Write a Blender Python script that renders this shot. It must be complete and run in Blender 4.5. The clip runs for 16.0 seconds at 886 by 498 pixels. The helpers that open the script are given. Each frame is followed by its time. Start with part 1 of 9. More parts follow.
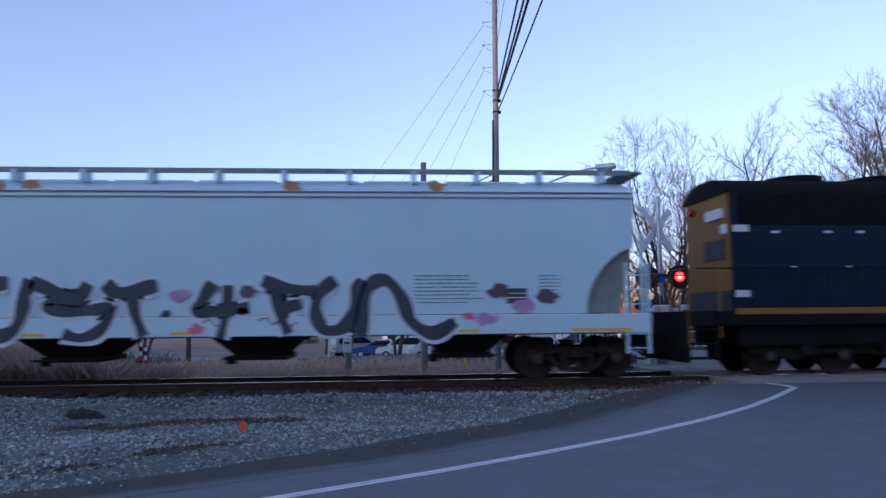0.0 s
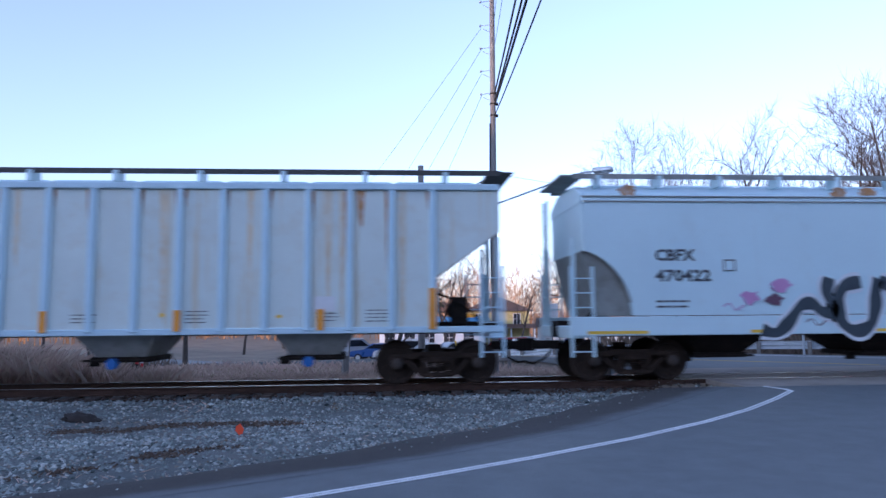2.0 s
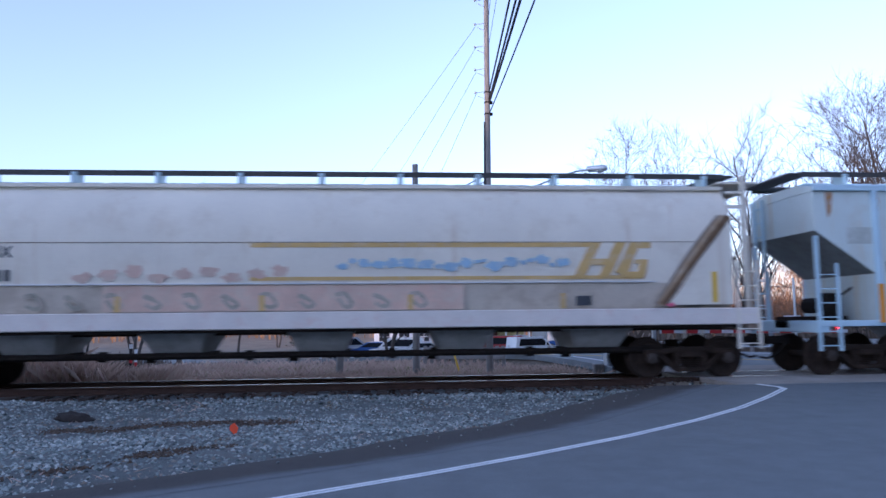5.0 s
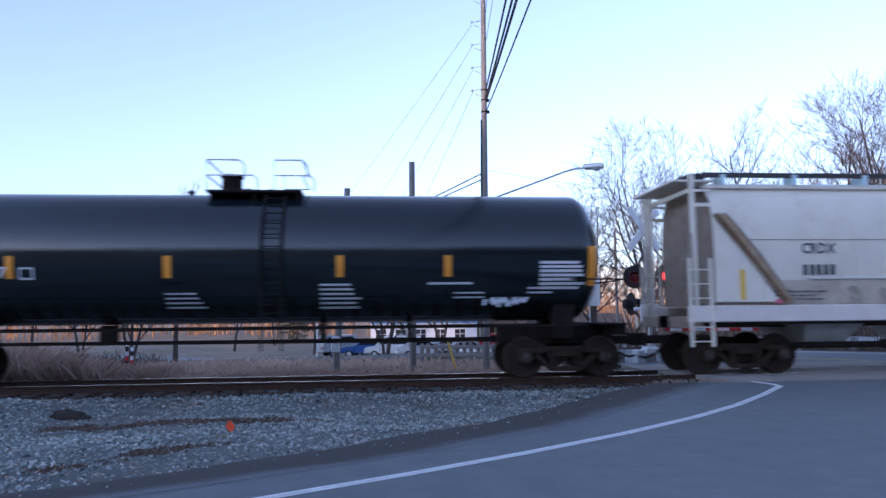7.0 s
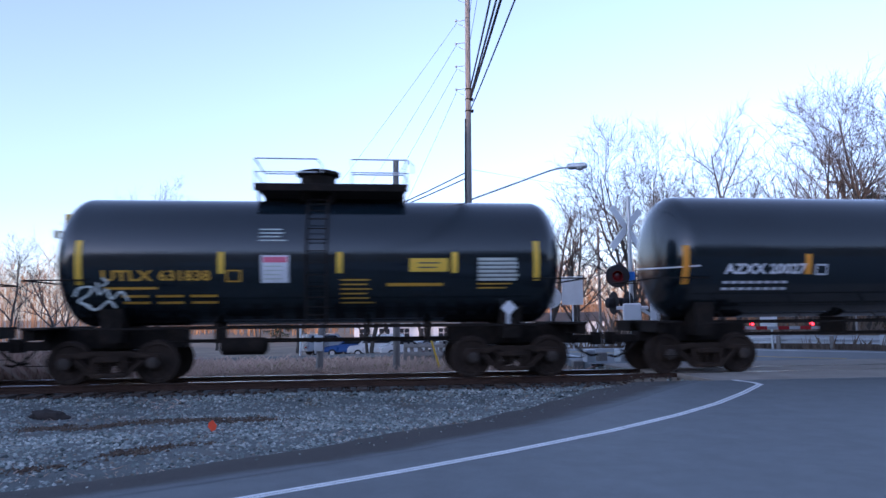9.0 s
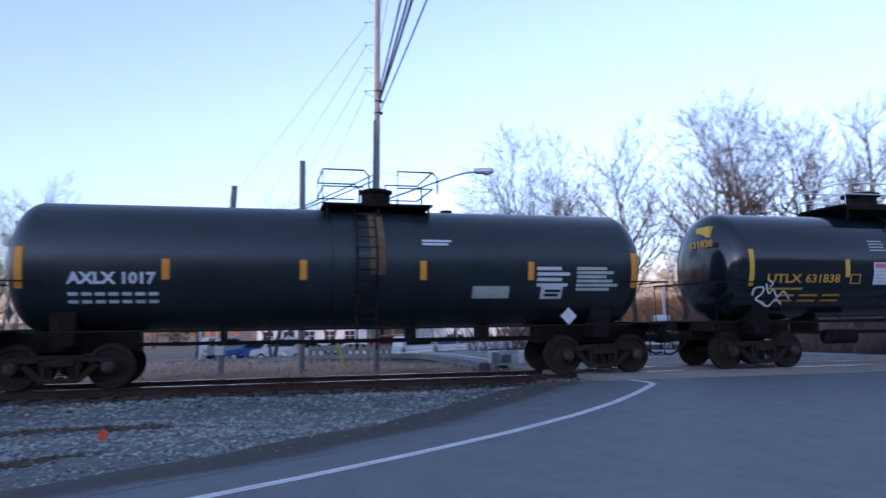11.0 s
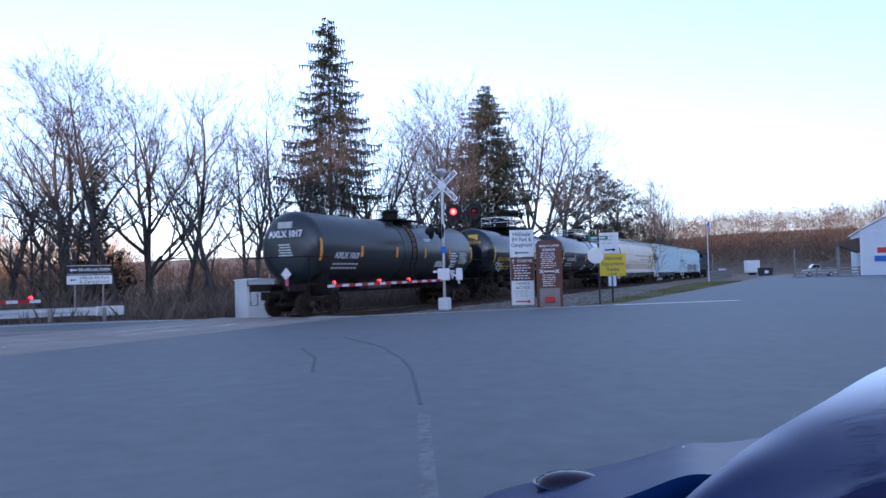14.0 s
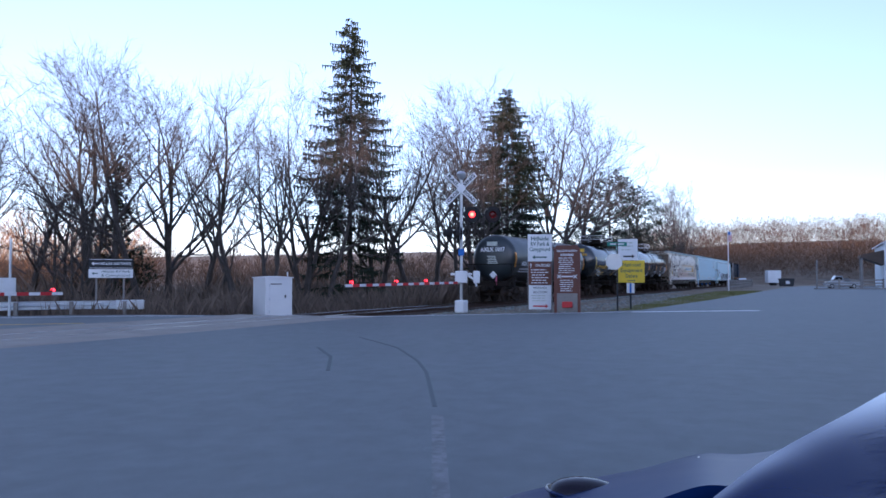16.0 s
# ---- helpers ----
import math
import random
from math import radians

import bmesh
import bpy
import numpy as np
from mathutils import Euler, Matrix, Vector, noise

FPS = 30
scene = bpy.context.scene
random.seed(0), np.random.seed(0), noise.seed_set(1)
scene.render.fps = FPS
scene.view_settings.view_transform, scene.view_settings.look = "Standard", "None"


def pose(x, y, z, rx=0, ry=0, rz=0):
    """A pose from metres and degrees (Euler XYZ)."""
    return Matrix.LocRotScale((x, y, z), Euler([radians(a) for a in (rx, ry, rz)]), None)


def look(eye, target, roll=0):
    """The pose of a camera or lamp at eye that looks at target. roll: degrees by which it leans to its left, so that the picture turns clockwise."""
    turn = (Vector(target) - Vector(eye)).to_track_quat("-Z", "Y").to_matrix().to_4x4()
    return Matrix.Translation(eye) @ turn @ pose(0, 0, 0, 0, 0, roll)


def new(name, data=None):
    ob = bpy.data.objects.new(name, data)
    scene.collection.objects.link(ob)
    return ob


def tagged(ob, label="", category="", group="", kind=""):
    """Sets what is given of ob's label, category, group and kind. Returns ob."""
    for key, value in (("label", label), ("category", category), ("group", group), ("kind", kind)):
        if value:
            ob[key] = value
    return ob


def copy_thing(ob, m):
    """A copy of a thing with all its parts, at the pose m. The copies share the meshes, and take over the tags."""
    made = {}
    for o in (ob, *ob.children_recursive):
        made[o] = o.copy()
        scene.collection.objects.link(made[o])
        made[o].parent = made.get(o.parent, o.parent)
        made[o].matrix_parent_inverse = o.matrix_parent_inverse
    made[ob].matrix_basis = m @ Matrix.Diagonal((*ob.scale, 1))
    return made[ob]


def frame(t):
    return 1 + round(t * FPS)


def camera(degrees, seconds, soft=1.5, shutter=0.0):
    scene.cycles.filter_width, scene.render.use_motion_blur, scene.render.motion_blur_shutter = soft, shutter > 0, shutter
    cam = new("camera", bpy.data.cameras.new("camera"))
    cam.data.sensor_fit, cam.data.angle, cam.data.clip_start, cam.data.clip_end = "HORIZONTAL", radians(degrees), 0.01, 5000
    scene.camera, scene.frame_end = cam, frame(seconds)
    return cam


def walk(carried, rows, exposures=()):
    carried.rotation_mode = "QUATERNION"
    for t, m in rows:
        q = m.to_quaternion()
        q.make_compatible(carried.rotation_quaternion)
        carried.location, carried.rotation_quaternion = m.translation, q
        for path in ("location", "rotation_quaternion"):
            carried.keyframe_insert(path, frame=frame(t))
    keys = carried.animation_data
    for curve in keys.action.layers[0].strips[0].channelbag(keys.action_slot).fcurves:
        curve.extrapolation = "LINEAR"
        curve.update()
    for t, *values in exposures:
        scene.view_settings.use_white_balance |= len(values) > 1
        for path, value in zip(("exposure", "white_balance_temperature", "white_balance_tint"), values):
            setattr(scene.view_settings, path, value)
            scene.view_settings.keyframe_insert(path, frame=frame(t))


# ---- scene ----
# the camera, held by hand beside the parked car: it watches the train pass, then turns to follow its tail
cam = camera(63.53, 16.0, soft=1.5, shutter=0.4)
PATH = [
    (0.0, pose(0, 0, 1.43, 95.45, 0.50, -4.23)),
    (0.5, pose(0, 0, 1.43, 95.50, 0.56, -4.28)),
    (1.0, pose(0, 0, 1.43, 95.59, 0.56, -4.35)),
    (1.5, pose(0, 0, 1.43, 95.67, 0.54, -4.39)),
    (2.0, pose(0, 0, 1.43, 95.70, 0.50, -4.45)),
    (2.5, pose(0, 0, 1.43, 95.72, 0.47, -4.55)),
    (3.0, pose(0, 0, 1.43, 95.75, 0.49, -4.64)),
    (3.5, pose(0, 0, 1.43, 95.62, 0.47, -4.74)),
    (4.0, pose(0, 0, 1.43, 95.59, 0.53, -4.82)),
    (6.5, pose(0, 0, 1.43, 95.50, 0.58, -5.02)),
    (7.0, pose(0, 0, 1.43, 95.40, 0.58, -5.15)),
    (7.5, pose(0, 0, 1.43, 95.32, 0.54, -5.31)),
    (8.0, pose(0, 0, 1.43, 95.29, 0.49, -5.75)),
    (8.5, pose(0, 0, 1.43, 95.34, 0.53, -6.17)),
    (9.0, pose(0, 0, 1.43, 95.30, 0.57, -6.45)),
    (9.5, pose(0, 0, 1.43, 95.33, 0.54, -6.64)),
    (10.0, pose(0, 0, 1.43, 95.35, 0.59, -6.77)),
    (10.2, pose(0, 0, 1.43, 95.33, 0.59, -6.79)),
    (12.3, pose(0, 0, 1.43, 96.05, 1.17, -32.38)),
    (12.5, pose(0, 0, 1.43, 96.19, 1.31, -34.28)),
    (13.0, pose(0, 0, 1.43, 96.74, 1.71, -50.27)),
    (13.5, pose(0, 0, 1.43, 94.52, 2.23, -60.38)),
    (14.0, pose(0, 0, 1.43, 92.12, 1.37, -63.54)),
    (14.5, pose(0, 0, 1.43, 91.42, 0.76, -63.84)),
    (15.0, pose(0, 0, 1.43, 91.46, 0.29, -63.97)),
    (15.5, pose(0, 0, 1.43, 91.41, -0.03, -63.27)),
    (16.0, pose(0, 0, 1.43, 92.32, -0.06, -62.16)),
]
BASE = 1.56
EXPOSURES = [(t, BASE + e, 4930 if t < 13.5 else 4900, 27 if t < 13.5 else 26) for t, e in ((0.0, -0.5), (0.5, -0.36), (1.0, -0.22), (1.5, -0.08), (2.5, 0.0), (10.2, 0.0), (12.3, -0.46), (13.0, -0.42), (14.0, 0.08), (16.0, -0.12))]
walk(cam, PATH, EXPOSURES)

# light: a very low sun behind the camera, kept off the crossing by an added, unseen rise
SUN_AZ = radians(225)      # where the sun stands, from +y towards +x
SUN_EL = radians(6.3)
world = bpy.data.worlds.new("dusk_sky")
scene.world = world
world.use_nodes = True
wn = world.node_tree
wn.nodes.clear()
sky = wn.nodes.new("ShaderNodeTexSky")
sky.sky_type = "NISHITA"
sky.sun_disc = False
sky.sun_elevation = SUN_EL
sky.sun_rotation = SUN_AZ
sky.air_density = 1.0
sky.dust_density = 0.5
sky.ozone_density = 1.6
bg = wn.nodes.new("ShaderNodeBackground")
bg.inputs["Strength"].default_value = 0.15
wout = wn.nodes.new("ShaderNodeOutputWorld")
sky_desat = wn.nodes.new("ShaderNodeHueSaturation")       # lowers the saturation of the whole sky and its light
sky_desat.inputs["Saturation"].default_value = 0.56
wn.links.new(sky.outputs["Color"], sky_desat.inputs["Color"])
wn.links.new(sky_desat.outputs["Color"], bg.inputs["Color"])
wn.links.new(bg.outputs["Background"], wout.inputs["Surface"])

sun_data = bpy.data.lights.new("sun", "SUN")
sun_data.energy = 3.0
sun_data.angle = radians(0.5)
sun_data.color = (1.0, 0.62, 0.34)
sun = new("sun", sun_data)
sun_dir = Vector((math.sin(SUN_AZ) * math.cos(SUN_EL), math.cos(SUN_AZ) * math.cos(SUN_EL), math.sin(SUN_EL)))
sun.matrix_world = look(sun_dir * 50, (0, 0, 0))


# ---- materials ----
def nodes_of(name):
    m = bpy.data.materials.new(name)
    m.use_nodes = True
    nt = m.node_tree
    return m, nt, nt.nodes["Principled BSDF"]


def ramp(nt, source, stops):
    r = nt.nodes.new("ShaderNodeValToRGB")
    els = r.color_ramp.elements
    while len(els) < len(stops):
        els.new(0.5)
    for e, (p, c) in zip(els, stops):
        e.position = p
        e.color = (*c, 1) if len(c) == 3 else c
    nt.links.new(source, r.inputs["Fac"])
    return r.outputs["Color"]


def noise_tex(nt, coords, scale, detail=4.0, rough=0.55, stretch=None):
    n = nt.nodes.new("ShaderNodeTexNoise")
    n.inputs["Scale"].default_value = scale
    n.inputs["Detail"].default_value = detail
    n.inputs["Roughness"].default_value = rough
    if stretch:
        mp = nt.nodes.new("ShaderNodeMapping")
        mp.inputs["Scale"].default_value = stretch
        nt.links.new(coords, mp.inputs["Vector"])
        coords = mp.outputs["Vector"]
    nt.links.new(coords, n.inputs["Vector"])
    return n.outputs["Fac"]


def mix(nt, fac, a, b, mode="MIX"):
    n = nt.nodes.new("ShaderNodeMix")
    n.data_type = "RGBA"
    n.blend_type = mode
    for key, v in (("Factor", fac), ("A", a), ("B", b)):
        sock = [s for s in n.inputs if s.name == key and (s.type == "RGBA" if key != "Factor" else s.type == "VALUE")][0]
        if isinstance(v, bpy.types.NodeSocket):
            nt.links.new(v, sock)
        elif key == "Factor":
            sock.default_value = v
        else:
            sock.default_value = (*v, 1)
    return [s for s in n.outputs if s.type == "RGBA"][0]


def bump(nt, bsdf, height, strength=0.3, dist=0.01):
    b = nt.nodes.new("ShaderNodeBump")
    b.inputs["Strength"].default_value = strength
    b.inputs["Distance"].default_value = dist
    nt.links.new(height, b.inputs["Height"])
    nt.links.new(b.outputs["Normal"], bsdf.inputs["Normal"])


def surface(name, color, rough=0.6, metal=0.0, vary=0.25, scale=1.5, fine=25.0, relief=0.15, dirt=None, dirt_amount=0.5,
            streak=None, streak_amount=0.35, coat=0.0, spec=0.5, dist=0.01):
    """A painted or raw surface with broad variation, fine grain, dirt patches and, where asked, streaks that run down."""
    m, nt, b = nodes_of(name)
    tc = nt.nodes.new("ShaderNodeTexCoord").outputs["Object"]
    big = noise_tex(nt, tc, scale, 5.0)
    small = noise_tex(nt, tc, fine, 6.0, 0.65)
    lo = tuple(max(0.0, c * (1 - vary)) for c in color)
    hi = tuple(min(1.0, c * (1 + vary)) for c in color)
    col = ramp(nt, big, [(0.3, lo), (0.7, hi)])
    col = mix(nt, 0.35, col, ramp(nt, small, [(0.3, lo), (0.7, hi)]))
    if dirt:
        patch = noise_tex(nt, tc, scale * 1.9, 7.0, 0.7)
        k = 0.62 - 0.25 * dirt_amount
        col = mix(nt, ramp(nt, patch, [(k, (0, 0, 0)), (k + 0.22, (dirt_amount,) * 3)]), col, dirt)
    if streak:
        st = noise_tex(nt, tc, 1.0, 5.0, 0.7, (3.2, 3.2, 0.12))
        k = 0.66 - 0.2 * streak_amount
        col = mix(nt, ramp(nt, st, [(k, (0, 0, 0)), (k + 0.16, (streak_amount * 1.6,) * 3)]), col, streak)
    nt.links.new(col, b.inputs["Base Color"])
    b.inputs["Metallic"].default_value = metal
    rr = nt.nodes.new("ShaderNodeMapRange")
    rr.inputs["To Min"].default_value = max(0.02, rough - 0.12)
    rr.inputs["To Max"].default_value = min(1.0, rough + 0.12)
    nt.links.new(big, rr.inputs["Value"])
    nt.links.new(rr.outputs["Result"], b.inputs["Roughness"])
    b.inputs["Specular IOR Level"].default_value = spec
    b.inputs["Coat Weight"].default_value = coat
    b.inputs["Coat Roughness"].default_value = 0.015
    if relief:
        bump(nt, b, small, relief, dist)
    return m


def glow(name, color, strength):
    m, nt, b = nodes_of(name)
    b.inputs["Base Color"].default_value = (*color, 1)
    b.inputs["Emission Color"].default_value = (*color, 1)
    b.inputs["Emission Strength"].default_value = strength
    return m


def by_object(name, colors, rough=0.9, scale=6.0, relief=0.3):
    """Pieces that differ one from the next: the colour is picked by each object's own random number."""
    m, nt, b = nodes_of(name)
    oi = nt.nodes.new("ShaderNodeObjectInfo").outputs["Random"]
    tc = nt.nodes.new("ShaderNodeTexCoord").outputs["Object"]
    n = len(colors)
    col = ramp(nt, oi, [(i / max(1, n - 1), c) for i, c in enumerate(colors)])
    g = noise_tex(nt, tc, scale, 6.0, 0.7)
    col = mix(nt, 0.6, col, ramp(nt, g, [(0.3, (0.35, 0.35, 0.35)), (0.7, (1.3, 1.3, 1.3))]), "MULTIPLY")
    nt.links.new(col, b.inputs["Base Color"])
    b.inputs["Roughness"].default_value = rough
    bump(nt, b, g, relief, 0.02)
    return m


def by_island(name, colors, rough=0.95, spec=0.3):
    m, nt, b = nodes_of(name)
    isl = nt.nodes.new("ShaderNodeNewGeometry").outputs["Random Per Island"]
    n = len(colors)
    col = ramp(nt, isl, [(i / max(1, n - 1), c) for i, c in enumerate(colors)])
    tc = nt.nodes.new("ShaderNodeTexCoord").outputs["Object"]
    big = noise_tex(nt, tc, 0.35, 4.0)
    col = mix(nt, 0.5, col, ramp(nt, big, [(0.3, (0.45, 0.45, 0.45)), (0.7, (1.25, 1.25, 1.25))]), "MULTIPLY")
    nt.links.new(col, b.inputs["Base Color"])
    b.inputs["Roughness"].default_value = rough
    b.inputs["Specular IOR Level"].default_value = spec
    return m


# ---- mesh helpers ----
def to_mesh(name, bm, material=None, smooth=False):
    me = bpy.data.meshes.new(name)
    bm.to_mesh(me)
    bm.free()
    for m in (material if isinstance(material, (list, tuple)) else [material]):
        if m:
            me.materials.append(m)
    if smooth:
        me.shade_smooth()
        me.set_sharp_from_angle(angle=radians(38))
    return me


def part(name, bm, material, parent, label="", smooth=False, at=None):
    """One mesh object under a thing or a part; bm may also be a finished mesh."""
    me = bm if isinstance(bm, bpy.types.Mesh) else to_mesh(name, bm, material, smooth)
    ob = new(name, me)
    ob.parent = parent
    if at is not None:
        ob.matrix_basis = at
    if label:
        ob["label"] = label
    return ob


def thing(name, label, category, at=None, group="", kind=""):
    ob = new(name)
    ob.empty_display_size = 0.2
    if at is not None:
        ob.matrix_basis = at
    return tagged(ob, label, category, group, kind)


def solid(name, bm, material, label, category, at=None, group="", kind="", smooth=False):
    """A top-level thing that is one mesh."""
    ob = new(name, to_mesh(name, bm, material, smooth))
    if at is not None:
        ob.matrix_basis = at
    return tagged(ob, label, category, group, kind)


def box(bm, x0, x1, y0, y1, z0, z1, bevel=0.0, mat=0, m=None):
    r = bmesh.ops.create_cube(bm, size=1.0)
    vs = r["verts"]
    for v in vs:
        v.co = Vector(((x0 + x1) / 2 + v.co.x * (x1 - x0), (y0 + y1) / 2 + v.co.y * (y1 - y0), (z0 + z1) / 2 + v.co.z * (z1 - z0)))
    fs = {f for v in vs for f in v.link_faces}
    if bevel > 0:
        es = list({e for v in vs for e in v.link_edges})
        r = bmesh.ops.bevel(bm, geom=es, offset=bevel, segments=1, affect="EDGES", profile=0.5)
        fs |= set(r["faces"])
        vs = list({v for f in fs if f.is_valid for v in f.verts})
    for f in fs:
        if f.is_valid:
            f.material_index = mat
    if m is not None:
        bmesh.ops.transform(bm, matrix=m, verts=[v for v in vs if v.is_valid])
    return bm


def boxes(*specs, bevel=0.0):
    bm = bmesh.new()
    for s in specs:
        box(bm, *s, bevel=bevel)
    return bm


def tube(bm, pts, radius, sides=6, mat=0, close=True):
    """A round bar along a line of points; radius may be one number or one for each point."""
    pts = [Vector(p) for p in pts]
    n = len(pts)
    rad = radius if isinstance(radius, (list, tuple)) else [radius] * n
    rings = []
    for i, p in enumerate(pts):
        d = (pts[min(i + 1, n - 1)] - pts[max(i - 1, 0)]).normalized()
        a = d.orthogonal().normalized() if abs(d.z) > 0.95 else d.cross(Vector((0, 0, 1))).normalized()
        b = d.cross(a)
        rings.append([bm.verts.new(p + (a * math.cos(2 * math.pi * k / sides) + b * math.sin(2 * math.pi * k / sides)) * rad[i]) for k in range(sides)])
    for r0, r1 in zip(rings, rings[1:]):
        for k in range(sides):
            f = bm.faces.new((r0[k], r0[(k + 1) % sides], r1[(k + 1) % sides], r1[k]))
            f.material_index = mat
    if close:
        for r in (rings[0][::-1], rings[-1]):
            bm.faces.new(r).material_index = mat
    return bm


def lathe(bm, profile, axis="x", centre=(0, 0, 0), sides=24, mat=0):
    """Turns a profile of (along, radius) about an axis."""
    c = Vector(centre)
    rings = []
    for a, r in profile:
        ring = []
        for k in range(sides):
            t = 2 * math.pi * k / sides
            u, v = r * math.cos(t), r * math.sin(t)
            ring.append(bm.verts.new(c + Vector({"x": (a, u, v), "y": (u, a, v), "z": (u, v, a)}[axis])))
        rings.append(ring)
    for r0, r1 in zip(rings, rings[1:]):
        for k in range(sides):
            bm.faces.new((r0[k], r0[(k + 1) % sides], r1[(k + 1) % sides], r1[k])).material_index = mat
    bm.faces.new(rings[0][::-1]).material_index = mat
    bm.faces.new(rings[-1]).material_index = mat
    bmesh.ops.recalc_face_normals(bm, faces=bm.faces[:])
    return bm


def prism(bm, outline, y0, y1, mat=0, axis="y"):
    """A flat outline of (x, z) given depth along y (or of (y, z) along x)."""
    def at(p, d):
        return (p[0], d, p[1]) if axis == "y" else (d, p[0], p[1])
    a = [bm.verts.new(at(p, y0)) for p in outline]
    b = [bm.verts.new(at(p, y1)) for p in outline]
    n = len(outline)
    fs = [bm.faces.new(a), bm.faces.new(b[::-1])]
    for i in range(n):
        fs.append(bm.faces.new((a[i], b[i], b[(i + 1) % n], a[(i + 1) % n])))
    for f in fs:
        f.material_index = mat
    bmesh.ops.recalc_face_normals(bm, faces=fs)
    return bm


LETTERS = {}


def lettering(text, size, material, parent, at, name="lettering", label="", bold=0.0, shear=0.0, align="CENTER", width=None):
    """Raised letters in the built-in font, on the plane that at gives (x along the line, y up the letters)."""
    key = (text, size, bold, shear, align, width)
    if key not in LETTERS:
        cu = bpy.data.curves.new("letters", "FONT")
        cu.body, cu.size, cu.extrude, cu.offset, cu.shear = text, size, 0.002, bold, shear
        cu.align_x, cu.align_y, cu.resolution_u = align, "CENTER", 2
        ob = bpy.data.objects.new("letters", cu)
        me = bpy.data.meshes.new_from_object(ob)
        bpy.data.objects.remove(ob)
        if width and me.vertices:
            xs = [v.co.x for v in me.vertices]
            k = width / max(1e-6, max(xs) - min(xs))
            me.transform(Matrix.Diagonal((k, 1, 1, 1)))
        LETTERS[key] = me
    me = LETTERS[key].copy()
    me.name = name
    me.materials.clear()
    me.materials.append(material)
    ob = new(name, me)
    ob.parent = parent
    ob.matrix_basis = at
    ob["label"] = label or text
    return ob


def upright(x, y, z, yaw=0.0):
    """A plane that stands upright; at yaw 0 it faces -y."""
    return pose(x, y, z, 90, 0, yaw)

ASPHALT, nt, b = nodes_of("asphalt")
tc = nt.nodes.new("ShaderNodeTexCoord").outputs["Object"]
big = noise_tex(nt, tc, 0.22, 5.0)
mid = noise_tex(nt, tc, 2.4, 6.0, 0.65)
grain = noise_tex(nt, tc, 150.0, 3.0, 0.7)
col = ramp(nt, big, [(0.3, (0.096, 0.118, 0.128)), (0.7, (0.138, 0.165, 0.178))])
col = mix(nt, 0.55, col, ramp(nt, mid, [(0.35, (0.068, 0.082, 0.090)), (0.68, (0.158, 0.186, 0.198))]))
col = mix(nt, 0.4, col, ramp(nt, grain, [(0.3, (0.07, 0.07, 0.073)), (0.72, (0.24, 0.24, 0.24))]))
nt.links.new(col, b.inputs["Base Color"])
b.inputs["Roughness"].default_value = 0.62
b.inputs["Specular IOR Level"].default_value = 0.5
bump(nt, b, grain, 0.35, 0.004)

OLD_ASPHALT = surface("worn_crossing_asphalt", (0.30, 0.27, 0.235), 0.9, vary=0.2, scale=0.8, fine=120, relief=0.35, dist=0.004, dirt=(0.15, 0.135, 0.12), dirt_amount=0.5)
ROAD_PAINT = surface("worn_white_road_paint", (0.78, 0.79, 0.80), 0.65, vary=0.1, scale=3, fine=90, relief=0.2, dirt=(0.30, 0.30, 0.31), dirt_amount=0.45)
YELLOW_ROAD_PAINT = surface("worn_yellow_road_paint", (0.62, 0.42, 0.06), 0.65, vary=0.15, scale=3, fine=90, relief=0.2, dirt=(0.2, 0.18, 0.15), dirt_amount=0.5)
GRAVEL = surface("gravel_bed", (0.135, 0.15, 0.146), 0.95, vary=0.45, scale=1.2, fine=38, relief=0.9, dist=0.04, dirt=(0.15, 0.105, 0.075), dirt_amount=0.55)
STONE = by_island("ballast_stone", [(0.06, 0.072, 0.074), (0.185, 0.216, 0.204), (0.245, 0.282, 0.268), (0.33, 0.365, 0.348), (0.27, 0.305, 0.29), (0.56, 0.575, 0.54), (0.20, 0.16, 0.118)])
EARTH = surface("bare_earth_and_dead_grass", (0.21, 0.165, 0.12), 0.97, vary=0.4, scale=0.25, fine=14, relief=0.8, dist=0.05, dirt=(0.10, 0.10, 0.05), dirt_amount=0.5)
RAIL_STEEL = surface("rusty_rail", (0.055, 0.033, 0.024), 0.88, spec=0.2, vary=0.35, scale=4, fine=60, relief=0.3)
RAIL_TOP = surface("polished_rail_head", (0.72, 0.73, 0.75), 0.16, 1.0, vary=0.12, scale=3, fine=60, relief=0.05)
TIE_WOOD = by_object("creosoted_tie", [(0.05, 0.037, 0.03), (0.085, 0.065, 0.05), (0.065, 0.05, 0.042)], 0.95, 9, 0.5)

CAR_WHITE = surface("pale_grey_car_paint", (0.60, 0.76, 0.81), 0.5, vary=0.06, scale=0.5, fine=30, relief=0.03, dirt=(0.48, 0.52, 0.49), dirt_amount=0.25, streak=(0.50, 0.53, 0.49), streak_amount=0.22)
CAR_RIB = surface("weathered_grey_car_paint", (0.665, 0.74, 0.71), 0.6, vary=0.09, scale=0.7, fine=25, relief=0.05, dirt=(0.56, 0.53, 0.43), dirt_amount=0.5, streak=(0.62, 0.48, 0.26), streak_amount=0.55)
CAR_POST = surface("pale_blue_grey_post_paint", (0.55, 0.72, 0.81), 0.55, vary=0.08, scale=0.9, fine=25, relief=0.04, streak=(0.52, 0.42, 0.28), streak_amount=0.25)
CAR_BEIGE = surface("dusty_cream_car_paint", (0.82, 0.765, 0.645), 0.65, vary=0.09, scale=0.6, fine=22, relief=0.05, dirt=(0.58, 0.49, 0.36), dirt_amount=0.45, streak=(0.56, 0.42, 0.28), streak_amount=0.35)
